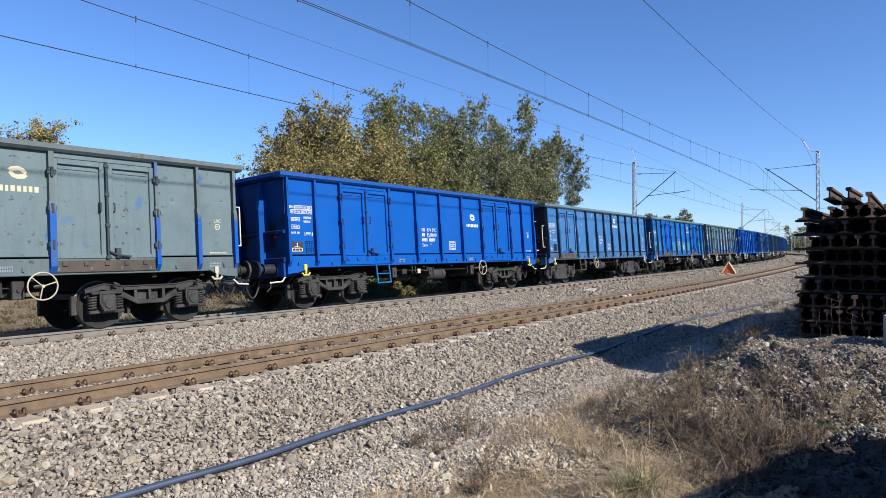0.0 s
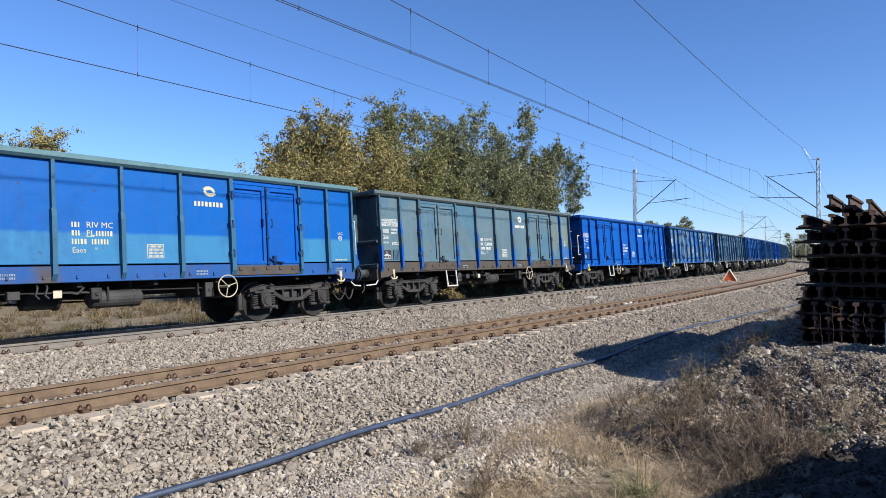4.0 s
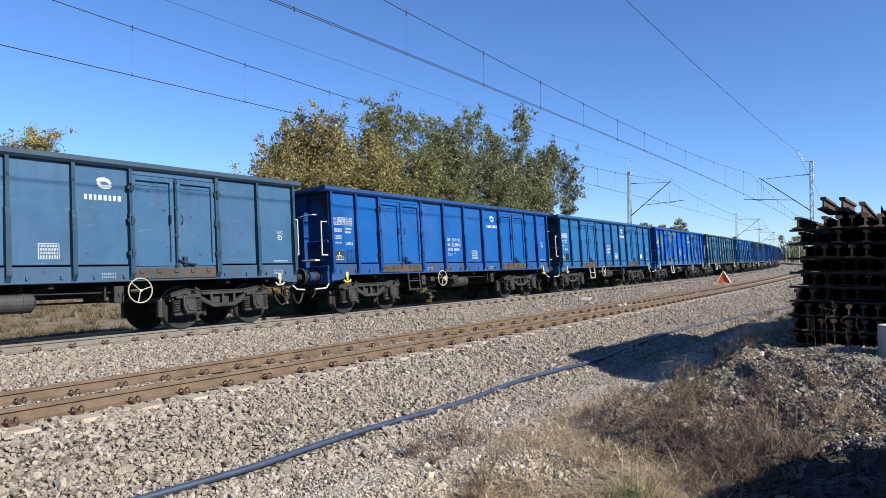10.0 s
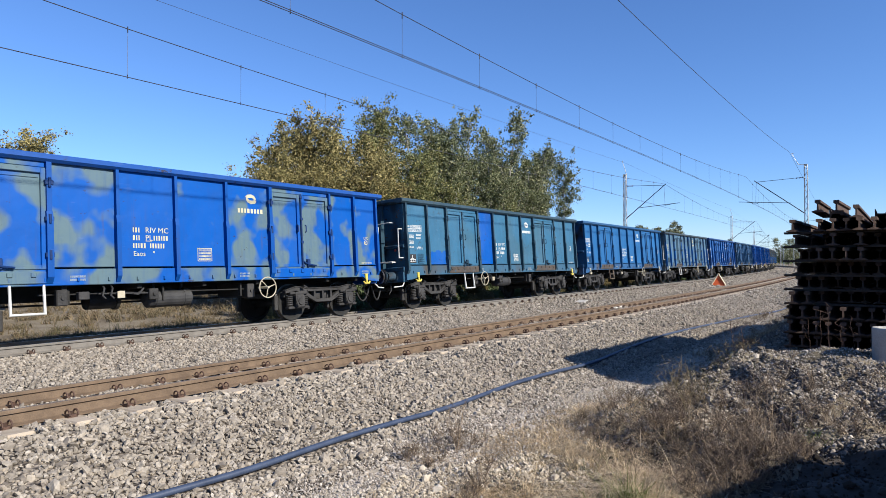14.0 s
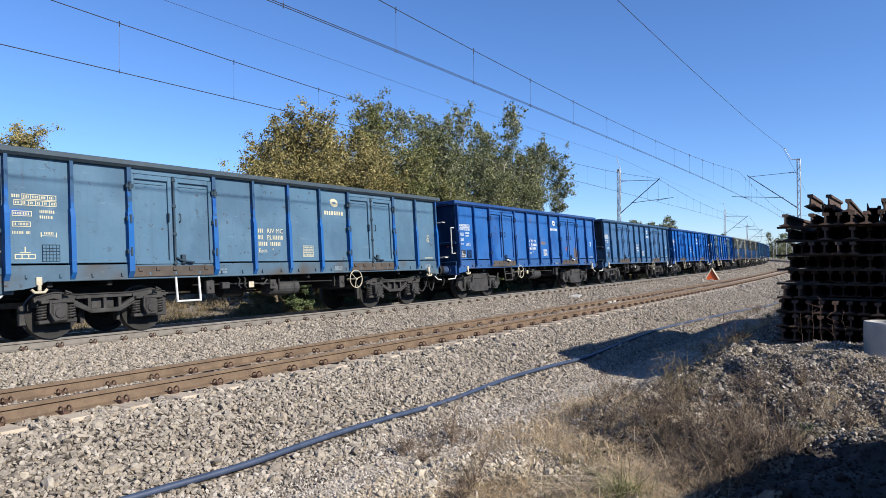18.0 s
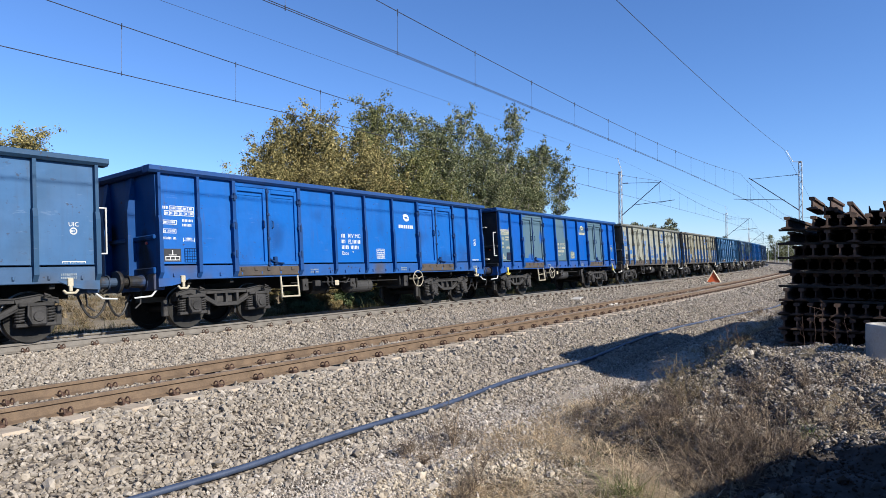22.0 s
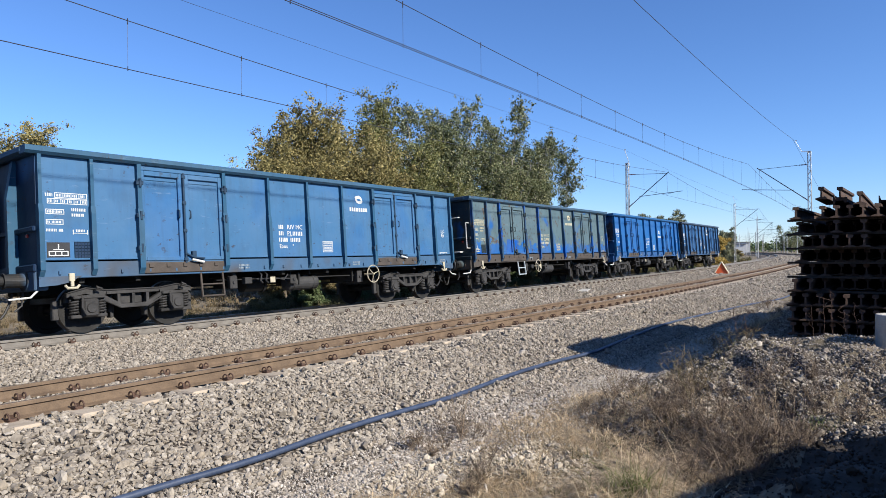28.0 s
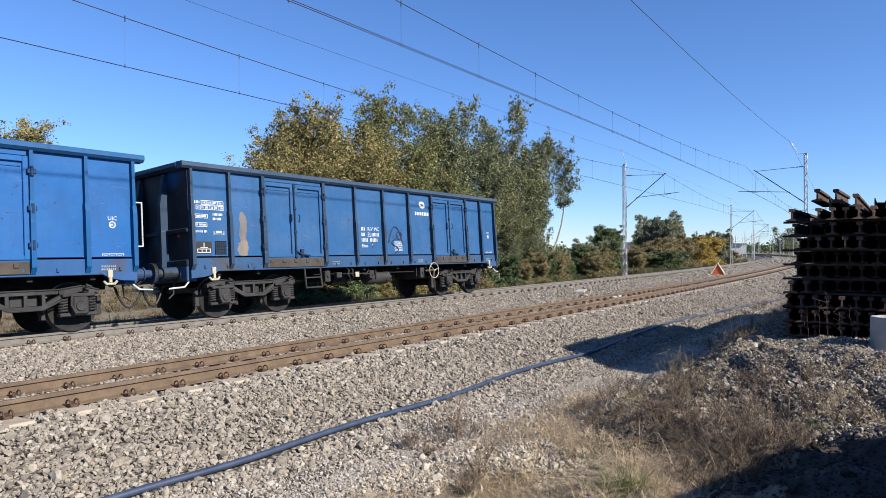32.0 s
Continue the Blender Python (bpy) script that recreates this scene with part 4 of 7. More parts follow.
def far_side_mesh():
    """The whole side wall that is turned away."""
    bm = bmesh.new()
    box(bm, -HALF, HALF, WALL - 0.03, WALL, PANEL_Z, RIM_Z + 0.01)
    for r in RIBS:
        x = min(max(r - HALF, -HALF + 0.05), HALF - 0.05)
        box(bm, x - 0.05, x + 0.05, WALL, WALL + 0.08, 1.1, RIM_Z)
    return mesh_of("side_wall", bm, SOOT)


def load_mesh(heap):
    """Coal filling, level or heaped."""
    rs = np.random.RandomState(11)
    nx, ny = 60, 14
    X, Y = np.meshgrid(np.linspace(-HALF + 0.06, HALF - 0.06, nx), np.linspace(-WALL + 0.05, WALL - 0.05, ny), indexing="ij")
    Z = 2.75 + 0.05 * rs.randn(nx, ny) + 0.25 * np.exp(-(Y / 0.8) ** 2)
    if heap:
        for c in (-3.2, 0.4, 3.4):
            Z = Z + 0.62 * np.exp(-((X - c) / 0.9) ** 2 - (Y / 0.75) ** 2)
    v = np.stack([X, Y, Z], -1).reshape(-1, 3)
    i = (np.arange(nx - 1)[:, None] * ny + np.arange(ny - 1)[None, :]).ravel()
    return raw("coal_load", v, np.stack([i, i + ny, i + ny + 1, i + 1], -1), COAL)


# markings: thin raised paint on the near side
def text_mesh(words, size, x, z, bm):
    cu = bpy.data.curves.new("words", "FONT")
    cu.body, cu.size, cu.extrude, cu.resolution_u = words, size, 0.0, 2
    ob = bpy.data.objects.new("words", cu)
    scene.collection.objects.link(ob)
    me = ob.evaluated_get(bpy.context.evaluated_depsgraph_get()).to_mesh()
    n = len(bm.verts)
    bm.from_mesh(me)
    bm.verts.ensure_lookup_table()
    m = Matrix.Translation((x, -WALL - 0.004, z)) @ Matrix.Rotation(math.pi / 2, 4, "X")
    bmesh.ops.transform(bm, matrix=m, verts=bm.verts[n:])
    ob.to_mesh_clear()
    bpy.data.objects.remove(ob)
    bpy.data.curves.remove(cu)


def bar(bm, x0, x1, z0, z1):
    box(bm, x0, x1, -WALL - 0.004, -WALL + 0.004, z0, z1)


def frame_bars(bm, x0, x1, z0, z1, cols=1, t=0.008):
    for z in (z0, z1 - t):
        bar(bm, x0, x1, z, z + t)
    for i in range(cols + 1):
        x = x0 + (x1 - x0 - t) * i / cols
        bar(bm, x, x + t, z0 + t, z1 - t)


def glyph_bars(bm, x0, x1, z0, h, seed, fill=0.75):
    """A row of short strokes standing in for unreadable writing."""
    r = random.Random(seed)
    x = x0
    while x < x1 - 0.02:
        w = h * r.uniform(0.22, 0.42)
        if r.random() < fill:
            bar(bm, x, min(x + w, x1), z0, z0 + h)
        x += w + h * 0.26


def cells(bm, x0, x1, z0, z1, cols, seed):
    """One row of a load table: boxed cells, each nearly filled by a figure."""
    frame_bars(bm, x0, x1, z0, z1, cols, 0.012)
    w = (x1 - x0) / cols
    for i in range(cols):
        glyph_bars(bm, x0 + i * w + 0.026, x0 + (i + 1) * w - 0.018, z0 + 0.026, z1 - z0 - 0.052, seed + i, 0.95)


DATA_BLOCKS = 12


def data_marking(group):
    """One block of the load and class data on the first panel."""
    bm = bmesh.new()
    x = -HALF + 0.16
    if group == 0:
        cells(bm, x + 0.16, x + 0.74, 2.555, 2.655, 4, 3)
    elif group == 9:
        cells(bm, x + 0.03, x + 0.74, 2.445, 2.545, 6, 9)
    elif group == 1:
        glyph_bars(bm, x, x + 0.14, 2.58, 0.06, 5, 1.0)
    elif group in (2, 3):
        z, w = ((2.25, 0.32), (2.06, 0.3))[group - 2]
        cells(bm, x, x + w, z, z + 0.095, 1, int(z * 100))
    elif group == 4:
        glyph_bars(bm, x, x + 0.3, 1.93, 0.05, 31, 0.9)
    elif group in (5, 10):
        z, w = (2.3, 0.26) if group == 5 else (2.2, 0.24)
        glyph_bars(bm, x + 0.45, x + 0.45 + w, z + 0.02, 0.055, int(z * 50), 0.95)
    elif group == 6:
        bar(bm, x + 0.46, x + 0.475, 1.88, 1.97), bar(bm, x + 0.72, x + 0.735, 1.88, 1.97), bar(bm, x + 0.475, x + 0.72, 1.9, 1.91)
        glyph_bars(bm, x + 0.52, x + 0.69, 1.93, 0.045, 33, 1.0)
    elif group == 7:
        frame_bars(bm, x + 0.03, x + 0.37, 1.48, 1.57, 3, 0.016)
    elif group == 11:
        bar(bm, x + 0.19, x + 0.21, 1.6, 1.7), bar(bm, x + 0.11, x + 0.29, 1.588, 1.602)
    else:
        glyph_bars(bm, x + 0.04, x + 0.3, 1.18, 0.05, 22, 0.9)
    return mesh_of("data_marking", bm, WHITE)


def number_marking(row):
    """One piece of the wagon's number block."""
    bm = bmesh.new()
    x = -HALF + 5.48
    if row == 0:
        glyph_bars(bm, x, x + 0.14, 2.1, 0.1, 1, 1.0)
    elif row == 1:
        text_mesh("RIV MC", 0.16, x + 0.26, 2.1, bm)
    elif row == 2:
        glyph_bars(bm, x, x + 0.14, 1.94, 0.1, 2, 1.0)
    elif row == 3:
        text_mesh("PL", 0.16, x + 0.26, 1.94, bm), bar(bm, x + 0.26, x + 0.4, 1.922, 1.932)
    elif row == 4:
        glyph_bars(bm, x + 0.44, x + 0.76, 1.94, 0.1, 3, 1.0)
    elif row == 5:
        glyph_bars(bm, x, x + 0.3, 1.78, 0.1, 4, 1.0)
    elif row == 6:
        glyph_bars(bm, x + 0.36, x + 0.68, 1.78, 0.1, 14, 1.0)
    elif row == 7:
        text_mesh("Eaos", 0.14, x, 1.62, bm)
    else:
        glyph_bars(bm, x + 0.4, x + 0.55, 1.68, 0.04, 6)
    return mesh_of("number_marking", bm, WHITE)


def table_marking():
    bm = bmesh.new()
    x = -HALF + 6.93
    frame_bars(bm, x, x + 0.36, 1.51, 1.8, 1, 0.012)
    for i, z in enumerate((1.535, 1.6, 1.665, 1.73)):
        glyph_bars(bm, x + 0.03, x + 0.34, z, 0.045, 40 + i, 0.95)
    return mesh_of("table_marking", bm, WHITE)


def emblem_marking():
    """Two opposed leaf shapes that turn round a gap, above a band of strokes."""
    bm = bmesh.new()
    cx, cz, y = -HALF + 8.4, 3.0, -WALL - 0.005
    for sgn in (1, -1):
        pts = [(-0.03, 0.035), (-0.17, 0.015), (-0.235, 0.055), (-0.16, 0.12), (-0.02, 0.14), (0.1, 0.095), (0.16, 0.01), (0.13, -0.055), (0.075, -0.01), (0.03, 0.03)]
        vs = [bm.verts.new((cx + sgn * (u * 0.78 + 0.02), y, cz + sgn * (v * 0.8 + 0.006))) for u, v in pts]
        f = bm.faces.new(vs)
        f.normal_update()
        if f.normal.y > 0:
            f.normal_flip()
    bmesh.ops.triangulate(bm, faces=bm.faces[:])
    x = cx - 0.38
    for w in (0.075, 0.08, 0.07, 0.09, 0.085, 0.075, 0.08, 0.09):
        bar(bm, x, x + w - 0.022, cz - 0.34, cz - 0.235)
        x += w + 0.012
    return mesh_of("emblem_marking", bm, WHITE)


def uic_marking():
    bm = bmesh.new()
    x = -HALF + 12.22
    text_mesh("UIC", 0.115, x + 0.04, 2.13, bm)
    ring(bm, Matrix.Translation((x + 0.13, -WALL - 0.004, 2.04)) @ Matrix.Rotation(math.pi / 2, 4, "X") @ Matrix.Diagonal((1, 1, 0.05, 1)), 0.058, 0.01, 18, 4)
    glyph_bars(bm, x + 0.09, x + 0.17, 2.02, 0.04, 3, 1)
    return mesh_of("class_marking", bm, WHITE)


def rating_marking():
    bm = bmesh.new()
    x = -HALF + 12.14
    cells(bm, x, x + 0.42, 1.4, 1.47, 3, 5)
    return mesh_of("rating_marking", bm, WHITE)


def sill_marking():
    bm = bmesh.new()
    for z in (1.2, 1.14):
        for q in range(8):
            box(bm, 0.036 * q, 0.036 * q + 0.022, -WALL - 0.036, -WALL - 0.03, z, z + 0.04)
    return mesh_of("sill_marking", bm, WHITE)


HOLDER = (-HALF + 0.64, -HALF + 0.93, 1.44, 1.74)


def holder_mesh():
    x0, x1, z0, z1 = HOLDER
    return mesh_of("document_holder", box(bmesh.new(), x0, x1, -WALL - 0.015, -WALL + 0.002, z0, z1, 0.004), SOOT)


def grille_mesh():
    """The wire grille before the document holder, in one piece."""
    bm = bmesh.new()
    x0, x1, z0, z1 = HOLDER
    m = Matrix.Translation(((x0 + x1) / 2, -WALL - 0.024, (z0 + z1) / 2)) @ Matrix.Rotation(math.pi / 2, 4, "X") @ Matrix.Diagonal(((x1 - x0) / 2, (z1 - z0) / 2, 1, 1))
    bmesh.ops.create_grid(bm, x_segments=5, y_segments=5, size=1.0, matrix=m)
    bmesh.ops.wireframe(bm, faces=bm.faces[:], thickness=0.009, use_replace=True, use_boundary=True, use_even_offset=True)
    return mesh_of("grille", bm, SOOT)


BLUE, DEEP, MID, SLATE = (0.006, 0.066, 0.308), (0.009, 0.052, 0.200), (0.020, 0.103, 0.277), (0.028, 0.052, 0.097)
TEAL, SAGE = (0.036, 0.093, 0.143), (0.112, 0.142, 0.146)
SILLS = {}
BLUE_MARK = plain("blue_marking_paint", (0.020, 0.083, 0.297), (0.030, 0.101, 0.347), 0.6, 0, 3)


def sill_paint(tone):
    key = tuple(tone)
    if key not in SILLS:
        SILLS[key] = paint("grimy_sill_paint", tuple(c * 0.72 + 0.012 for c in tone), (0.058, 0.050, 0.040), 0.2, 1.1, 0.3, 0.15, soft=0.09)
    return SILLS[key]


def wagon(base, patch=None, amount=0.0, size=1.4, rust=0.15, fade=0.25, trim=None, trim_patch=None, mark=WHITE, odd=None, odd_bays=(), odd_doors=False,
          grab=False, hook=YELLOW, step=WHITE, brown=True, plate=False, heap=False, label="", wheel=IVORY, dark_end=None, wheel_x=2.3, rim=None, scrawl=None,
          plan="long", band=None, rib_band=None, blots=(), odd_blots=(), panel=True, emblem_drop=0.0, emblem_mark=None, board=False, drips=0.0, lever=False, reflector=False):
    """One open goods wagon with all its parts; stands at the origin until it is keyed."""
    w = thing("freight_wagon", Matrix(), label, "railway wagon", "wagons of the goods train")
    ribs, bays, doors = LAYOUTS[plan]
    body = paint("wagon_paint", base, patch, amount, size, rust, fade, band=band, blots=blots, drips=drips)
    other = paint("wagon_paint_other", odd, patch if patch and patch != odd else base, 0.12, size, rust, fade, soft=0.05, blots=odd_blots) if odd else body
    # ribs take the trim tone, darkened overall for their shaded side faces
    edge = paint("wagon_trim_paint", tuple(c * 0.8 for c in trim or base), trim_patch, 0.28, 1.0, rust, fade, band=rib_band)
    cope = paint("wagon_rim_paint", rim or tuple(c * 0.8 + 0.01 for c in (trim or base)), None, 0, 1.0, rust + 0.1, fade)
    worn = paint("wagon_fitting_paint", tuple(c * 0.3 + 0.006 for c in base), None, 0, 1.0, 0.15, 0.05)
    # end paint is the side colour darkened for the ends' shade, with grime patches
    ends = paint("wagon_shaded_end_paint", dark_end, patch, amount * 0.5, size, rust, 0.1) if dark_end else paint("wagon_shaded_end_paint", tuple(c * 0.6 + 0.003 for c in base), (0.014, 0.014, 0.015), 0.3, 1.2, rust + 0.2, 0.05)
    low = sill_paint(base if brown != 2 else (0.067, 0.056, 0.045)) if brown else body

    sleeve = paint("buffer_sleeve_paint", tuple(c * 0.35 + 0.02 for c in base), (0.017, 0.016, 0.014), 0.6, 2.5, 0.4, 0.1)

    def add(name, key, build, mat=None, parent=w, lab=""):
        ob = part(name, shared(key, build), None, parent, lab)
        return coloured(ob, mat) if mat else ob

    for i, (a, b) in enumerate(bays):
        add("panel", ("panel", a, b), lambda: panel_mesh(a, b), other if i in odd_bays else body)
    for i, (a, b) in enumerate(doors):
        leaf = add("door_leaf", ("leaf", a, b), lambda: leaf_mesh(a, b), other if odd_doors else body)
        hx = (a if i % 2 == 0 else b) - HALF
        for z in (1.62, 2.28, 2.95):
            add("hinge", "hinge", hinge_mesh, worn, leaf).location = (hx, 0, z)
        if lever and i % 2 == 0:
            lx = b - HALF
            add("lock_lever", ("lever_grip", b), lambda: loop_mesh([(lx + 0.1, -WALL - 0.12, 1.37), (lx + 0.38, -WALL - 0.13, 1.31)], 0.026, WHITE, "lock_lever"), None, leaf, "white-painted lock lever")
        if i % 2 == 0:
            add("door_lock", ("lock", b), lambda: lock_mesh(b - HALF), worn, leaf)
    jambs = [q for d in doors for q in d]
    for r in ribs:
        add("rib", ("rib", r, r in jambs), lambda: rib_mesh(r, stout=r in jambs), edge)
    add("side_wall", "farside", far_side_mesh, body)
    add("top_rim", "rim", rim_mesh, cope)
    add("side_sill", "sill", sill_mesh, low)
    for a, b in [(doors[i][0], doors[i + 1][1]) for i in range(0, len(doors), 2)]:
        add("door_frame", ("dframe", a, b), lambda: door_frame_mesh(a, b), other if odd_doors else body)
        add("door_threshold", ("thr", a, b), lambda: threshold_mesh(a, b), SILL_RUST if brown else low)
    for sx in (-1, 1):
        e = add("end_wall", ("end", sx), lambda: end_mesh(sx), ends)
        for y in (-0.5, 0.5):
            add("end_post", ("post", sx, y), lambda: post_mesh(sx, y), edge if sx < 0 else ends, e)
        if sx > 0 or grab:
            pts = [(sx * HALF, -1.28, 2.52), (sx * (HALF + 0.2), -1.28, 2.52), (sx * (HALF + 0.2), -1.28, 1.62), (sx * HALF, -1.28, 1.62)]
            add("grab_rail", ("grab", sx), lambda: loop_mesh(pts, 0.016, WHITE, "grab_rail"), None, e, "white-painted grab rail")
            pts2 = [(sx * HALF, -0.9, 2.75), (sx * (HALF + 0.14), -0.9, 2.75), (sx * (HALF + 0.14), -0.35, 2.72), (sx * HALF, -0.35, 2.72)]
            add("end_rung", ("rung", sx), lambda: loop_mesh(pts2, 0.014, WHITE, "end_rung"), None, e)
            pts3 = [(sx * HALF, -0.95, 1.5), (sx * (HALF + 0.16), -0.95, 1.5), (sx * (HALF + 0.16), -0.45, 1.5), (sx * HALF, -0.45, 1.5)]
            add("end_step", ("estep", sx), lambda: loop_mesh(pts3, 0.02, WHITE, "end_step"), None, e)
        add("headstock", ("head", sx), lambda: headstock_mesh(sx), body if not brown else low)
        for y in (-0.875, 0.875):
            add("buffer", ("buffer", sx, y), lambda: buffer_mesh(sx, y), sleeve)
        add("coupling", ("coup", sx), lambda: coupling_mesh(sx))
        add("brake_hose", ("hose", sx), lambda: hose_mesh(sx))
        sp = [(sx * (HALF - 0.05), -1.25, 0.88), (sx * (HALF + 0.1), -1.28, 0.74), (sx * (HALF + 0.42), -1.2, 0.72)]
        add("shunter_handle", ("shunt", sx), lambda: loop_mesh(sp, 0.018, WHITE, "shunter_handle"), None, w, "pale bent shunter's handle")
        add("towing_hook", ("hook", sx), lambda: hook_mesh(sx * (HALF - 0.55)), hook, w, "painted towing hook bracket")
        bo = add("bogie", ("bogie", plate), lambda: bogie_mesh(plate))
        bo.location = (sx * 4.5, 0, 0)
        for y in (-1.0, 1.0):
            add("side_frame", ("frame", plate, y), lambda: frame_mesh(plate, y), None, bo)
        for x in (-1.22, 1.22):
            add("end_beam", ("beam", x), lambda: end_beam_mesh(x), None, bo)
        for x in (-0.36, 0.36):
            add("brake_hanger", ("hanger", x), lambda: hanger_mesh(x), None, bo)
        for x in (-0.9, 0.9):
            ws = add("wheelset", "wheelset", wheelset_mesh, None, bo)
            ws.location = (x, 0, 0.46)
            ax = add("axle_box", ("axle", plate), lambda: axle_box_mesh(plate), None, bo)
            ax.location = (x, 0, 0)
            if not plate:
                for dx in (-0.25, 0.25):
                    add("coil_spring", "spring", spring_mesh, None, bo).location = (x + dx, 0, 0)
    add("underframe", "under", underframe_mesh)
    add("brake_cylinder", "bcyl", cylinder_mesh)
    add("air_tank", "tank", tank_mesh)
    for q, (a, b, r) in enumerate((((-3.4, -0.4, 0.72), (2.8, -0.4, 0.68), 0.02), ((-2.6, -1.1, 0.9), (1.9, -1.1, 0.86), 0.016))):
        add("brake_rod", ("rod", q), lambda: rod_mesh(a, b, r))
    for q in (-2.1, -0.2, 1.75):
        add("brake_lever", ("lever", q), lambda: lever_mesh(q))
    for q, dims in enumerate(((-2.35, -2.15, -1.3, -1.18, 0.68, 0.98), (1.9, 2.1, -1.25, -1.0, 0.65, 0.98), (-0.55, -0.35, -1.28, -1.15, 0.72, 0.95))):
        add("valve_case", ("case", q), lambda: case_mesh(*dims))
    x = -HALF + 3.25
    pts = [(x, -WALL - 0.02, 1.08), (x, -WALL - 0.06, 0.56), (x + 0.55, -WALL - 0.06, 0.56), (x + 0.55, -WALL - 0.02, 1.08)]
    st = add("step", "step", lambda: loop_mesh(pts, 0.024, WHITE, "step"), step, w, "painted steel side step")
    if step is not WHITE:
        add("step_tread", "tread", lambda: loop_mesh([(x, -WALL - 0.04, 0.82), (x + 0.55, -WALL - 0.04, 0.82)], 0.018, WHITE, "step_tread"), step, st)
    hw = add("brake_handwheel", "handwheel", lambda: handwheel_mesh(0.0, 0.87), wheel, w, "three-spoked brake handwheel")
    hw.location = (wheel_x, 0, 0)
    add("label_box", "lbox", lambda: mesh_of("label_box", box(bmesh.new(), -2.0, -1.8, -WALL - 0.03, -WALL + 0.1, 0.78, 0.93, 0.01), GRIME))
    if reflector:
        add("reflector", "refl", lambda: mesh_of("reflector", box(bmesh.new(), -HALF + 1.5, -HALF + 1.56, -WALL - 0.03, -WALL + 0.01, 1.84, 1.9, 0.006), RED))
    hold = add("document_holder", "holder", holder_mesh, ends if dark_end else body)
    add("grille", "grille", grille_mesh, worn, hold)
    add("end_reflector", "erefl", lambda: mesh_of("end_reflector", box(bmesh.new(), -HALF - 0.03, -HALF + 0.01, -1.02, -0.96, 1.84, 1.9, 0.006), RED))
    shift = {"short": -0.3, "single": -0.4}.get(plan, 0.0)
    add("table_marking", "table_marking", table_marking, mark).location.x = shift * 0.1
    em = add("emblem_marking", "emblem_marking", emblem_marking, emblem_mark or mark)
    em.location = (shift, 0, -emblem_drop)
    add("class_marking", "class_marking", uic_marking, mark)
    add("rating_marking", "rating_marking", rating_marking, mark)
    if panel:
        add("marking_panel", "panel_plate", lambda: mesh_of("marking_panel", box(bmesh.new(), -HALF + 0.16, -HALF + 0.56, -WALL - 0.0015, -WALL + 0.002, 1.45, 1.73), MATT_BLACK), None, w, "black panel behind the white load diagram")
    if board:
        add("white_label", "wlabel", lambda: mesh_of("white_label", box(bmesh.new(), -HALF + 11.0, -HALF + 11.28, -WALL - 0.012, -WALL + 0.002, 1.52, 1.74, 0.002), WHITE), None, w, "white paper label on the panel")
    add("changeover_lever", "chlever", changeover_mesh)
    add("changeover_plate", "chplate", lambda: mesh_of("changeover_plate", box(bmesh.new(), -1.27, -1.12, -WALL - 0.03, -WALL - 0.01, 0.78, 0.92, 0.004), IVORY), None, w, "square white brake changeover plate")
    for q in range(9):
        add("number_marking", ("number", q), lambda: number_marking(q), mark)
    for q in range(DATA_BLOCKS):
        add("data_marking", ("data", q), lambda: data_marking(q), mark)
    for sx in (4.25, 8.0, 12.1):
        add("sill_marking", "sill_marking", sill_marking, LETTERING).location.x = sx - HALF
    add("coal_load", ("load", heap), lambda: load_mesh(heap), None, w, "black coal load")
    if scrawl:
        add("graffiti", "scrawl", scrawl_mesh, scrawl, w, "dark sprayed arch of graffiti")
    return w


def scrawl_mesh():
    """A sprayed arch with a squiggle inside."""
    bm = bmesh.new()
    x, y = 7.0 - HALF, -WALL - 0.012
    arch = [(x - 0.34 + 0.04 * k, y, 1.5 + 0.75 * math.sin(math.pi * (k + 1) / 18) ** 0.6) for k in range(17)]
    curl = [(x - 0.05 + 0.16 * math.sin(k * 0.9), y, 1.45 + 0.06 * k) for k in range(10)]
    loop = [(x + 0.16 + 0.13 * math.cos(k * 0.6), y, 1.98 + 0.12 * math.sin(k * 0.6)) for k in range(11)]
    for pts in (arch, curl, loop):
        for a, b in zip(pts, pts[1:]):
            tube(bm, a, b, 0.024, seg=5)
    bmesh.ops.scale(bm, vec=(1, 0.15, 1), space=Matrix.Translation((0, -y, 0)), verts=bm.verts[:])
    return mesh_of("graffiti", bm, SOOT)


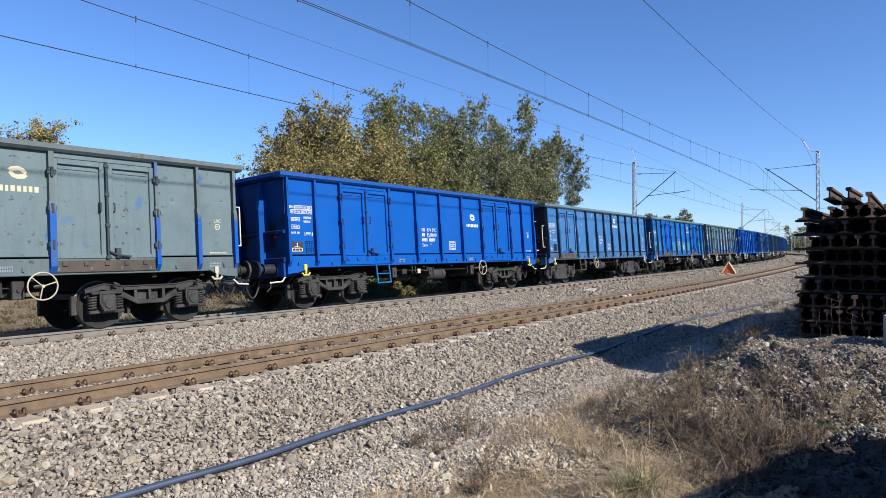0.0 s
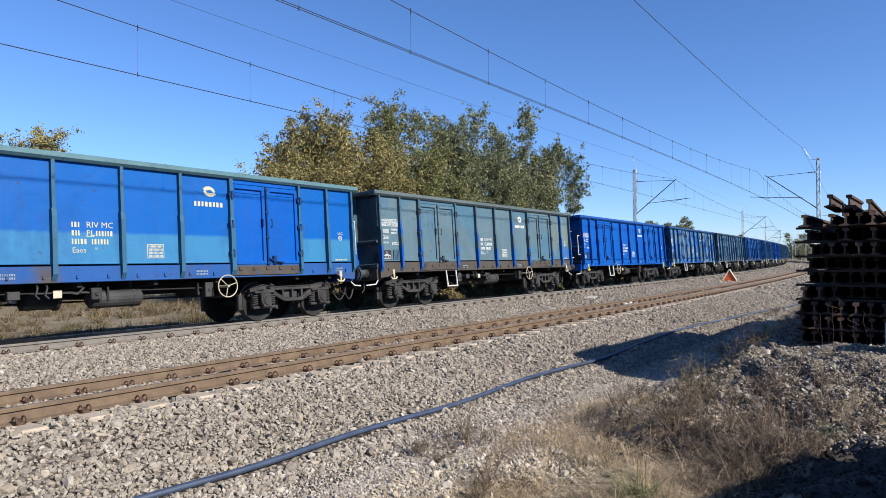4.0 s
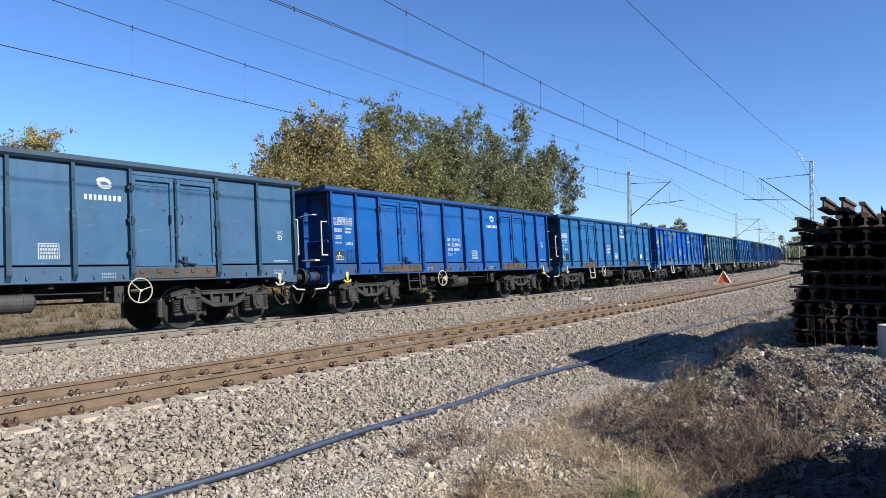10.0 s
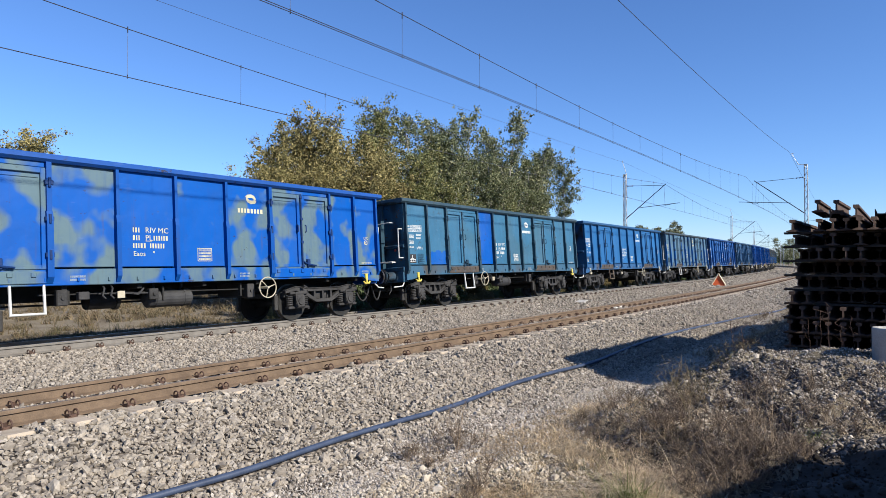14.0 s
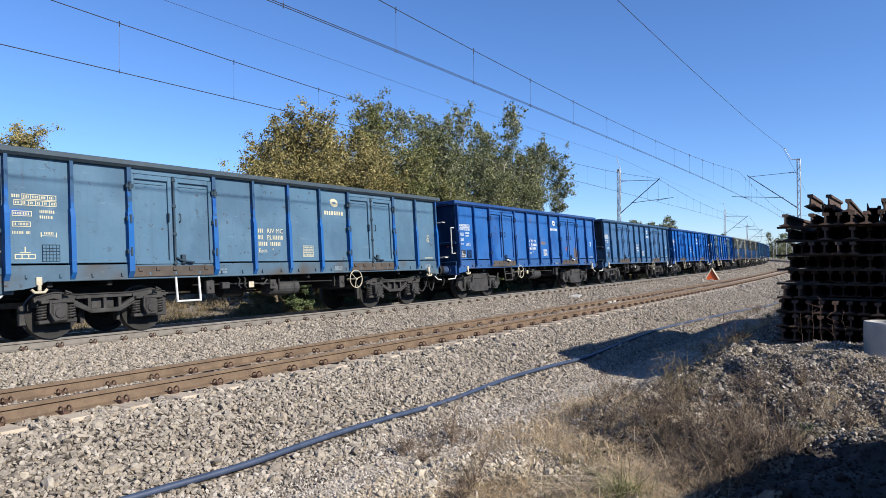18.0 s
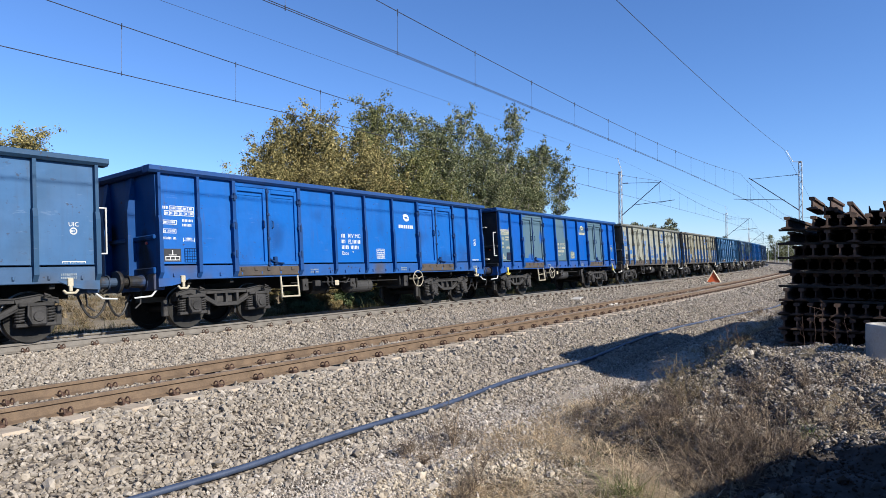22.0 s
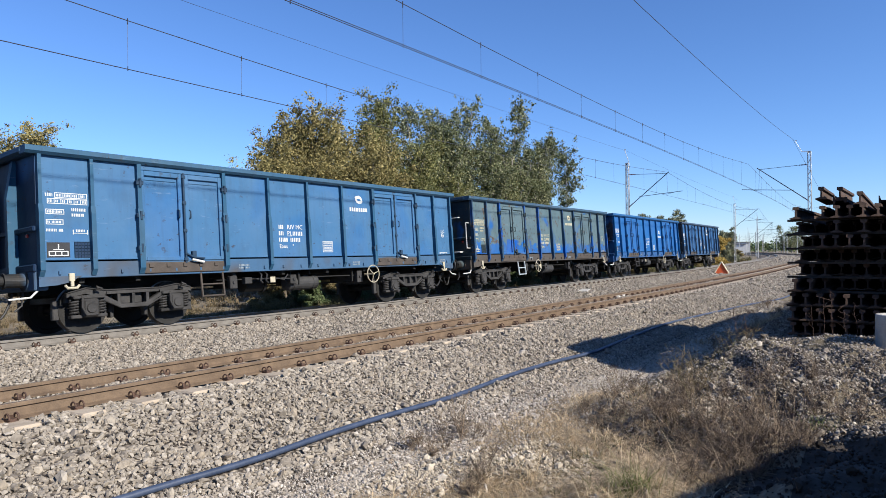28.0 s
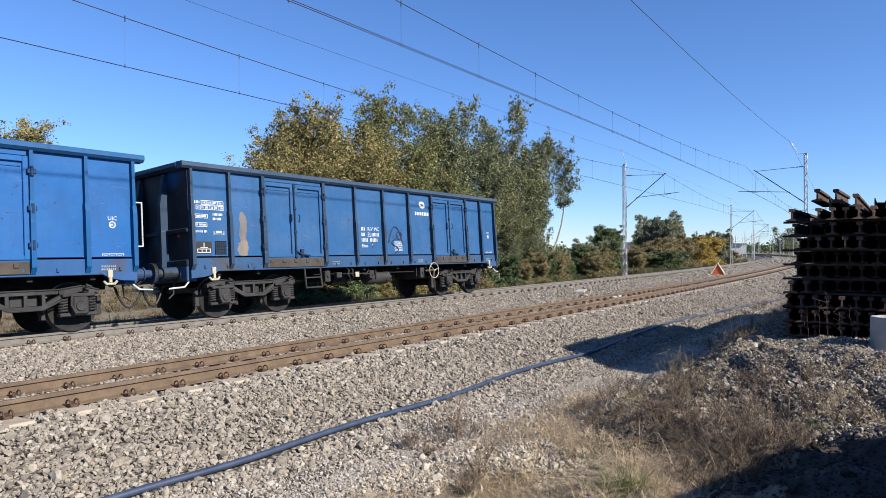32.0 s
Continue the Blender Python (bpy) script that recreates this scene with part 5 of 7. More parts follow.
def train():
    """The goods train, first the wagon that leaves the view, last its tail."""
    spray = plain("navy_spray_paint", (0.011, 0.017, 0.047), (0.020, 0.028, 0.067), 0.5, 0, 6)
    return [
        wagon((0.1, 0.138, 0.152), BLUE, 0.03, 1.2, 0.3, 0.25, trim=SAGE, trim_patch=BLUE, rim=(0.090, 0.112, 0.118), mark=CREAM, hook=IVORY, heap=False, rib_band=(2.2, BLUE, 0.1), emblem_drop=0.1, emblem_mark=CREAM, panel=False, label="faded sage-green open goods wagon with blue touched-up ribs and grimy sills"),
        wagon(BLUE, None, 0, 1, 0.02, 0.06, step=paint("blue_step_paint", MID), brown=False, emblem_drop=0.35, label="freshly painted bright blue steel open goods wagon on two bogies"),
        wagon((0.038, 0.115, 0.278), None, 0, 3.0, 0.3, 0.12, mark=FADED, trim=(0.024, 0.056, 0.118), rim=(0.09, 0.145, 0.18), hook=IVORY, plate=True, step=SILL_RUST, drips=0.9, blots=((1.6, 1.36, 0.32, 0.1, BLUE), (1.63, 2.98, 0.07, 0.06, (0.07, 0.045, 0.03)), (6.15, 3.22, 0.14, 0.06, (0.09, 0.05, 0.03)), (7.1, 3.2, 0.12, 0.05, (0.09, 0.05, 0.03))), wheel_x=-1.45, grab=True, dark_end=(0.017, 0.020, 0.026), plan="single", panel=False, emblem_mark=WHITE, label="worn steel-blue open goods wagon with pale scuffs and plate-framed bogies"),
        wagon((0.008, 0.078, 0.315), None, 0, 1.2, 0.12, 0.1, trim=(0.04, 0.115, 0.2), rim=(0.085, 0.155, 0.18), mark=CREAM, grab=True, odd=(0.006, 0.07, 0.33), odd_bays=(), hook=IVORY, step=GRIME, band=(2.0, (0.04, 0.15, 0.3), 0.05), odd_doors=True, panel=True, label="bright blue open goods wagon with grey-teal ribs and coping"),
        wagon((0.082, 0.128, 0.158), (0.05, 0.115, 0.175), 0.42, 0.7, 0.25, 0.25, trim=(0.062, 0.106, 0.140), trim_patch=BLUE, rim=(0.084, 0.106, 0.112), hook=IVORY, brown=2, rib_band=(1.85, BLUE, 0.7), blots=((12.1, 2.5, 0.55, 0.6, (0.12, 0.15, 0.13)), (11.2, 2.3, 0.4, 0.7, (0.105, 0.135, 0.13)), (12.3, 1.66, 0.5, 0.3, (0.02, 0.09, 0.29))), label="faded sage and teal open goods wagon with repainted blue uprights"),
        wagon(BLUE, None, 0, 1, 0.02, 0.06, brown=False, wheel_x=-2.1, grab=True, label="clean bright blue open goods wagon with white lettering"),
        wagon((0.007, 0.062, 0.250), (0.1, 0.155, 0.18), 0.5, 2.1, 0.08, 0.1, trim=(0.013, 0.062, 0.200), brown=False, plan="even", label="blue open goods wagon mottled with grey-blue repaint patches"),
        wagon((0.036, 0.09, 0.172), (0.030, 0.078, 0.158), 0.3, 0.7, 0.3, 0.25, trim=(0.024, 0.058, 0.100), mark=FADED, hook=IVORY, dark_end=(0.017, 0.026, 0.042), plan="short", panel=False, label="dull slate-blue open goods wagon with rusty door thresholds"),
        wagon((0.010, 0.072, 0.26), DEEP, 0.1, 0.8, 0.15, 0.2, trim=DEEP, mark=FADED, grab=True, hook=YELLOW, step=GRIME, plan="even", wheel_x=-1.5, label="mid-blue open goods wagon with browned door thresholds"),
        wagon((0.020, 0.096, 0.248), (0.020, 0.083, 0.198), 0.25, 0.7, 0.2, 0.15, trim=(0.018, 0.078, 0.198), grab=True, heap=True, wheel_x=-1.6, hook=IVORY, step=IVORY, dark_end=(0.011, 0.022, 0.042), plan="short", board=True, label="dark teal-blue open goods wagon heaped with coal"),
        wagon(BLUE, (0.084, 0.129, 0.146), 0.47, 1.8, 0.12, 0.1, trim=BLUE, trim_patch=None, odd=BLUE, odd_bays=(3, 4), mark=CREAM, brown=False, panel=True, reflector=True, label="bright blue open goods wagon blotched with grey-green primer patches"),
        wagon((0.036, 0.108, 0.19), TEAL, 0.3, 0.7, 0.35, 0.3, trim=(0.026, 0.060, 0.090), odd=BLUE, odd_bays=(2,), grab=True, wheel_x=-2.0, mark=WHITE, plan="short", blots=((1.75, 1.6, 0.6, 0.26, BLUE),), label="dull teal-blue open goods wagon with one bright blue panel"),
        wagon((0.022, 0.092, 0.24), MID, 0.2, 0.7, 0.12, 0.15, trim=(0.016, 0.075, 0.194), hook=IVORY, step=TIMBER, board=True, label="mid-blue open goods wagon with clear white lettering"),
        wagon((0.066, 0.122, 0.185), (0.045, 0.09, 0.145), 0.25, 0.7, 0.25, 0.25, trim=(0.026, 0.07, 0.15), trim_patch=BLUE, rim=(0.039, 0.056, 0.073), mark=CREAM, hook=IVORY, grab=True, plan="short", panel=False, rib_band=(2.6, (0.016, 0.085, 0.28), 1.6), blots=((0.3, 2.32, 0.16, 0.06, BLUE),), label="faded grey-blue open goods wagon with blue touched-up uprights"),
        wagon((0.022, 0.086, 0.27), DEEP, 0.2, 0.9, 0.25, 0.3, trim=DEEP, grab=True, hook=IVORY, plate=True, lever=True, blots=((10.35, 1.62, 0.16, 0.3, (0.09, 0.062, 0.035)), (9.35, 1.83, 0.07, 0.1, (0.16, 0.04, 0.025)), (6.75, 2.08, 0.36, 0.07, (0.12, 0.095, 0.075)), (5.8, 3.0, 0.05, 0.12, (0.1, 0.045, 0.025)), (7.5, 3.02, 0.08, 0.05, (0.1, 0.045, 0.025)), (12.1, 1.2, 0.6, 0.14, (0.1, 0.06, 0.03))), step=GRIME, wheel_x=-2.0, dark_end=(0.008, 0.026, 0.073), plan="short", label="scuffed blue open goods wagon on plate-framed bogies"),
        wagon((0.042, 0.1, 0.212), (0.036, 0.085, 0.175), 0.25, 0.7, 0.2, 0.25, trim=(0.024, 0.068, 0.144), hook=IVORY, step=GRIME, dark_end=(0.017, 0.026, 0.039), heap=True, plan="short", panel=False, label="chalky blue open goods wagon with dulled paint"),
        wagon((0.011, 0.085, 0.325), DEEP, 0.2, 0.8, 0.12, 0.15, trim=DEEP, hook=IVORY, step=IVORY, heap=True, emblem_drop=0.2, label="strong blue open goods wagon with grimy lower edge"),
        wagon(BLUE, None, 0, 1.2, 0.12, 0.1, trim=(0.009, 0.062, 0.232), odd=(0.066, 0.112, 0.15), odd_bays=(0, 3), odd_doors=True, mark=CREAM, grab=True, wheel_x=-2.0, step=IVORY, dark_end=(0.017, 0.020, 0.026), panel=False, blots=((8.42, 2.86, 0.36, 0.22, (0.066, 0.112, 0.15)), (7.1, 1.68, 0.3, 0.2, (0.066, 0.112, 0.15)), (12.42, 2.0, 0.16, 0.14, (0.066, 0.112, 0.15)), (0.5, 1.2, 0.7, 0.1, (0.066, 0.112, 0.15))), odd_blots=((0.45, 3.1, 0.7, 0.5, BLUE), (2.4, 1.42, 0.5, 0.1, BLUE), (3.4, 1.42, 0.4, 0.1, BLUE)), label="bright blue open goods wagon with grey doors and one grey panel"),
        wagon((0.215, 0.218, 0.175), (0.05, 0.110, 0.24), 0.04, 2.3, 0.4, 0.4, brown=2, trim=(0.078, 0.095, 0.106), trim_patch=(0.032, 0.095, 0.211), rim=(0.13, 0.135, 0.12), mark=BLUE_MARK, hook=IVORY, step=GRIME, dark_end=(0.050, 0.050, 0.045), plan="even", panel=False, rib_band=(2.25, (0.03, 0.105, 0.3), 0.1), blots=((0.55, 2.34, 0.75, 0.14, (0.034, 0.105, 0.28)), (0.12, 2.2, 0.14, 1.1, (0.034, 0.105, 0.28)), (0.45, 2.85, 0.09, 0.2, (0.034, 0.105, 0.28)), (0.8, 2.72, 0.2, 0.09, (0.034, 0.105, 0.28)), (1.02, 2.95, 0.07, 0.2, (0.034, 0.105, 0.28)), (1.5, 1.4, 0.6, 0.09, (0.034, 0.105, 0.28)), (1.62, 1.87, 0.2, 0.11, (0.034, 0.105, 0.28)), (1.32, 1.75, 0.09, 0.2, (0.034, 0.105, 0.28)), (4.55, 2.42, 0.22, 0.2, (0.034, 0.105, 0.28)), (5.1, 1.68, 0.1, 0.12, (0.034, 0.105, 0.28)), (5.5, 1.6, 0.3, 0.1, (0.034, 0.105, 0.28)), (6.05, 1.6, 0.25, 0.08, (0.034, 0.105, 0.28)), (8.55, 1.75, 0.14, 0.16, (0.034, 0.105, 0.28)), (8.3, 2.55, 0.35, 0.05, (0.034, 0.105, 0.28)), (12.2, 1.5, 0.3, 0.1, (0.034, 0.105, 0.28))), label="bleached grey-cream open goods wagon with blue patches and rust scratches"),
        wagon((0.195, 0.185, 0.13), (0.030, 0.110, 0.317), 0.03, 2.2, 0.5, 0.3, brown=2, trim=(0.078, 0.090, 0.095), trim_patch=(0.032, 0.095, 0.200), rim=(0.12, 0.118, 0.1), mark=BLUE_MARK, hook=IVORY, step=GRIME, dark_end=(0.056, 0.050, 0.039), heap=True, panel=False, rib_band=(2.2, (0.03, 0.105, 0.29), 0.1), blots=((11.35, 1.78, 0.36, 0.1, (0.034, 0.105, 0.28)), (12.25, 1.6, 0.3, 0.12, (0.034, 0.105, 0.28)), (2.9, 1.6, 0.3, 0.2, (0.034, 0.105, 0.28)), (5.3, 1.7, 0.16, 0.25, (0.034, 0.105, 0.28)), (7.0, 1.55, 0.35, 0.12, (0.034, 0.105, 0.28)), (0.3, 2.4, 0.4, 0.12, (0.034, 0.105, 0.28)), (11.45, 1.95, 0.3, 0.3, (0.12, 0.17, 0.2))), label="bleached tan-grey open goods wagon with rust scratches and blue patches"),
        wagon((0.046, 0.114, 0.225), (0.03, 0.1, 0.24), 0.3, 0.7, 0.25, 0.3, trim=(0.030, 0.090, 0.166), hook=IVORY, step=SILL_RUST, lever=True, dark_end=(0.011, 0.026, 0.062), label="steel-blue open goods wagon with chalky paint"),
        wagon((0.076, 0.116, 0.135), (0.011, 0.078, 0.264), 0.1, 1.5, 0.6, 0.3, brown=2, trim=(0.028, 0.067, 0.132), trim_patch=BLUE, rim=(0.039, 0.078, 0.127), mark=CREAM, hook=IVORY, grab=True, wheel_x=-1.6, step=FADED, dark_end=(0.022, 0.034, 0.042), plan="even", panel=False, band=(1.78, (0.014, 0.085, 0.29), 1.5), blots=((0.5, 1.45, 0.6, 0.1, BLUE), (2.95, 1.7, 0.5, 0.25, BLUE), (5.3, 1.9, 0.14, 0.4, BLUE)), label="grey-teal open goods wagon with rust scratches and blue patches"),
        wagon((0.021, 0.09, 0.27), MID, 0.15, 0.8, 0.2, 0.2, trim=(0.015, 0.092, 0.257), hook=IVORY, step=GRIME, emblem_drop=0.4, label="mid-blue open goods wagon with rusty door thresholds"),
        wagon((0.029, 0.085, 0.205), (0.025, 0.085, 0.22), 0.3, 0.7, 0.25, 0.3, trim=SLATE, rim=(0.039, 0.064, 0.111), hook=IVORY, step=GRIME, dark_end=(0.017, 0.022, 0.030), scrawl=spray, blots=((1.42, 2.05, 0.1, 0.42, (0.17, 0.14, 0.1)), (1.4, 1.55, 0.14, 0.2, (0.2, 0.165, 0.12))), plan="even", label="steel-blue open goods wagon at the train's tail with sprayed arch"),
    ]


# ---- line-side things ----
def cables():
    """Overhead line: masts with brackets, messenger, contact wires, droppers, feeders."""
    posts = [-5 + 53.5 * i for i in range(7)]

    def strand(name, pts, r, label):
        bm = bmesh.new()
        n = 5
        rows = []
        for i, p in enumerate(pts):
            rows.append([bm.verts.new(p + Vector((0, 0, r * math.sin(a))) + N0 * (r * math.cos(a))) for a in (2 * math.pi * k / n for k in range(n))])
        for a, b in zip(rows, rows[1:]):
            for k in range(n):
                bm.faces.new((a[k], a[(k + 1) % n], b[(k + 1) % n], b[k]))
        return tagged(new(name, mesh_of(name, bm, WIRE)), label, "overhead wire")

    for off in (0.0, SPACING):
        # the near wires hang towards the far track; both pulled from side to side
        zig = [((-1) ** i) * (0.06 if off else 0.2) - (0.39 if off else 0.0) for i in range(len(posts))]
        run_z = 5.83 if off else 5.64
        pts, low, dw = [], [], []
        for i in range(len(posts) - 1):
            for k in range(18):
                u = (k + 0.09) / 18
                s = posts[i] + u * 53.5
                o = off + zig[i] * (1 - u) + zig[i + 1] * u
                zm = (6.53 if off else 6.41) + 1.0 * (2 * u - 1) ** 2
                pts.append(at(s, o, zm)), low.append(at(s, o, run_z))
                if k:
                    dw.append((at(s, o, zm), at(s, o, run_z)))
        strand("messenger_wire", pts, 0.0085 if off else 0.0105, "dark sagging messenger cable over the track")
        strand("contact_wire", low, 0.0075 if off else 0.0105, "taut dark contact wire over the track")
        if off:
            strand("contact_wire", [p + N0 * 0.06 + Vector((0, 0, 0.005)) for p in low], 0.0075, "taut dark contact wire over the track")
        dr = thing("dropper_wires", Matrix(), "thin vertical dropper wires between messenger and contact wire", "overhead wire", kind="stuff")
        bm = bmesh.new()
        for a, b in dw:
            tube(bm, a, b, 0.0035, seg=4, caps=False)
            tube(bm, a + Vector((0, 0, 0.05)), a - Vector((0, 0, 0.08)), 0.012, seg=5)
            tube(bm, b + Vector((0, 0, 0.06)), b - Vector((0, 0, 0.03)), 0.01, seg=5)
        part("dropper", bm, WIRE, dr)
    for off, zt in ((-3.1, 9.2), (8.15, 8.95)):
        pts = []
        for i in range(len(posts) - 1):
            for k in range(12):
                u = k / 12
                pts.append(at(posts[i] + u * 53.5, off, zt - 0.9 * (1 - (2 * u - 1) ** 2) * (1 if off > 0 else 0.35)))
        strand("feeder_cable", pts, 0.009 if off > 0 else 0.006, "thin bare feeder cable along the masts")
    for i in range(len(posts) - 1):
        for off, tip in ((-3.0, 0.0), (9.0, SPACING)):
            s = posts[i + 1] + (1.5 if off > 0 else -0.4)
            sg = 1 if tip > off else -1
            base = ground_z(np.array(s), np.array(off)).item() - 0.05
            m = thing("catenary_mast", placed(s, off, base), "pale galvanised lattice mast with a bracket for the overhead line", "catenary mast", "masts of the overhead line")
            h = 8.2 - base

            def hz(v):
                return v - base
            lat = bmesh.new()
            for x in (-0.15, 0.15):
                for y in (-0.12, 0.12):
                    f = 0.75
                    tube(lat, (x, y, 0), (x * f, y * f, h), 0.026, seg=5)
            n = 22
            for k in range(n):
                z0, z1 = h * k / n, h * (k + 1) / n
                w0, w1 = 0.15 * (1 - 0.25 * k / n), 0.15 * (1 - 0.25 * (k + 1) / n)
                d = 1 if k % 2 else -1
                for y in (-0.12, 0.12):
                    tube(lat, (-w0 * d, y * 0.9, z0), (w1 * d, y * 0.9, z1), 0.012, seg=4)
                for x in (-0.14, 0.14):
                    tube(lat, (x * 0.9, -0.11 * d, z0), (x * 0.9, 0.11 * d, z1), 0.012, seg=4)
            part("lattice", lat, MAST, m)
            part("foot", box(bmesh.new(), -0.3, 0.3, -0.3, 0.3, -0.3, 0.12, 0.03), CONCRETE, m)
            part("head_plate", box(bmesh.new(), -0.13, 0.13, -0.11, 0.11, h - 0.05, h + 0.05, 0.01), MAST, m)
            L = abs(tip - off)
            bk = bmesh.new()
            y1 = -sg * L
            tube(bk, (0, -sg * 0.08, hz(4.85)), (0, y1 * 1.03, hz(7.33)), 0.03, seg=7)
            tube(bk, (0, -sg * 0.08, hz(7.35)), (0, y1, hz(7.22)), 0.016, seg=6)
            tube(bk, (0, y1 * 0.3, hz(5.62)), (0, y1 * 1.35, hz(5.86)), 0.02, seg=6)
            tube(bk, (0, y1 * 1.25, hz(5.85)), (0, y1 * 0.95, hz(5.68)), 0.012, seg=6)
            tube(bk, (0, y1 * 0.98, hz(7.2)), (0, y1 * 1.0, hz(5.75)), 0.008, seg=5)
            br = part("bracket", bk, WIRE, m, "dark tubular cantilever bracket")
            ins = bmesh.new()
            for a, b in (((0, -sg * 0.1, hz(4.86)), (0, -sg * 0.5, hz(5.2 if off < 0 else 5.17))), ((0, -sg * 0.2, hz(7.34)), (0, -sg * 0.65, hz(7.32)))):
                a, b = Vector(a), Vector(b)
                for q in range(5):
                    p = a.lerp(b, q / 5)
                    tube(ins, p, p + (b - a) * 0.1, 0.055, 0.03, seg=8)
            part("insulator", ins, CERAMIC, br, "ribbed brown insulators")
            arm = bmesh.new()
            fo = -0.1 if off < 0 else -0.85
            fz = 9.2 if off < 0 else 8.95
            bent(arm, [(0, 0, h), (0, 0.45 * -sg * (1 if off > 0 else 0.3), h + 0.05), (0, -fo if off > 0 else 0.2, hz(fz) + 0.1), (0, -fo - 0.12 if off > 0 else 0.1, hz(fz) + 0.1)], 0.02, 6)
            part("feeder_arm", arm, MAST, m)


def rail_profile(bm, length, m, scale=1.0, skew=0.0):
    pts = [m @ Vector((skew * u, u * scale, (v + 0.172) * scale)) for u, v in RAIL]
    end = [m @ Vector((length, u * scale, (v + 0.172) * scale)) for u, v in RAIL]
    a, b = [bm.verts.new(p) for p in pts], [bm.verts.new(p) for p in end]
    n = len(a)
    fs = [bm.faces.new(a), bm.faces.new(b[::-1])] + [bm.faces.new((a[i], b[i], b[(i + 1) % n], a[(i + 1) % n])) for i in range(n)]
    bmesh.ops.recalc_face_normals(bm, faces=fs)


def rail_stack():
    """Scrap rails in ten layers on battens, with a few loose lengths on top."""
    rs = random.Random(6)
    s0, off0 = 11.4, 12.35
    z0 = 0.17
    origin = placed(s0, off0, z0, 0, radians(-1))
    st = thing("rail_stack", origin, "tall stack of dark rusted scrap rails in layers on battens", "rail stack")
    var = []
    for k in range(3):
        bm = bmesh.new()
        rail_profile(bm, 12.0 - 0.6 * k, Matrix(), 1.13, (-0.15, -0.5, -0.35)[k])
        var.append(mesh_of("rail", bm, STACK_RUST))
    for k in range(3):
        bm = bmesh.new()
        rail_profile(bm, 6.0 - 0.3 * k, Matrix(), 1.13, (-0.15, -0.5, -0.35)[k])
        var.append(mesh_of("rail", bm, STACK_RUST))
    lay = 0.229
    for j in range(9):
        shift = rs.uniform(-0.06, 0.06)
        for i in range(12):
            if j == 8 and i == 1:
                continue
            ob = part("rail", var[rs.randrange(3) + (3 if j > 5 else 0)], None, st)
            deep = rs.uniform(-0.1, 0.06) if j < 3 or j == 8 or (j == 6 and 2 <= i <= 4) else rs.choice((0.0, 0.35, 0.55, 0.7, 0.8)) + rs.uniform(-0.1, 0.1)
            ob.matrix_basis = Matrix.Translation((deep + shift, -0.095 - i * 0.184 + rs.uniform(-0.012, 0.012) + (0.05 if j < 3 else 0.0), 0.03 + j * lay)) @ \
                Matrix.Rotation(rs.uniform(-0.004, 0.004), 4, "Z")
        for x in (0.25, 2.9, 5.3) + ((7.8, 10.6) if j < 6 else ()):
            ob = part("batten", shared("batten", lambda: mesh_of("batten", box(bmesh.new(), -0.05, 0.05, -2.3, 0.06, 0.0, 0.034, 0.004), OLD_WOOD)), None, st)
            ob.matrix_basis = Matrix.Translation((x + rs.uniform(-0.1, 0.1), 0, j * lay))
    top = 9 * lay + 0.002
    for x, y, lean, turn in ((0.28, -0.59, 1.57, 0.01), (0.13, -0.96, 0.0, 0.02), (1.0, -1.15, 1.57, 0.05), (0.34, -1.41, 0.0, 0.02), (0.45, -1.7, 0.0, 0.02)):
        ob = part("rail", var[5], None, st)
        ob.matrix_basis = Matrix.Translation((x, y, top + (0.085 if lean else 0))) @ Matrix.Rotation(turn, 4, "Z") @ Matrix.Rotation(lean, 4, "X")
    short = bmesh.new()
    rail_profile(short, 1.7, Matrix(), 1.13)
    short = mesh_of("rail", short, STACK_RUST)
    for x, y, turn in ((0.11, -0.45, 0.02), (0.34, -0.68, -0.01)):
        ob = part("rail", short, None, st)
        ob.matrix_basis = Matrix.Translation((x, y, top + 0.102)) @ Matrix.Rotation(turn, 4, "Z")


def warning_triangle():
    orange = plain("faded_orange_board", (0.62, 0.09, 0.018), (0.7, 0.14, 0.03), 0.5, 0, 5)
    edge = plain("dirty_white_border", (0.55, 0.47, 0.3), (0.65, 0.56, 0.4), 0.6, 0, 5)
    s, off = 48.9, 3.5
    m = thing("warning_board", Matrix.Translation(at(s, off, -0.23)) @ Matrix.Rotation(math.atan2(-at(s, off).y, -at(s, off).x) + math.pi / 2, 4, 'Z'), "orange triangular warning board with a pale border standing on the ballast", "trackside board")
    part("board", prism(bmesh.new(), [(-0.5, 0.0), (0.5, 0.0), (0.0, 0.88)], "y", -0.01, 0.01), orange, m)
    rim = bmesh.new()
    cs = [(-0.52, -0.02, 0.0), (0.52, -0.02, 0.0), (0.0, -0.02, 0.91)]
    for a, b in zip(cs, cs[1:] + cs[:1]):
        tube(rim, a, b, 0.045, seg=4)
    part("border", rim, edge, m, "pale painted border")
    part("stake", tube(bmesh.new(), (0, 0.04, -0.25), (0, 0.04, 0.8), 0.025, seg=6), TIMBER, m)


def slabs():
    for s, off, a, l in ((25.9, 2.55, 0.3, 0.75), (23.2, 5.0, 0.1, 0.5)):
        b = thing("concrete_slab", placed(s, off, -0.22, 0, a), "pale concrete slab lying on the ballast", "concrete slab")
        part("slab", box(bmesh.new(), -l, l, -0.2, 0.2, -0.02, 0.1, 0.02), CONCRETE, b)


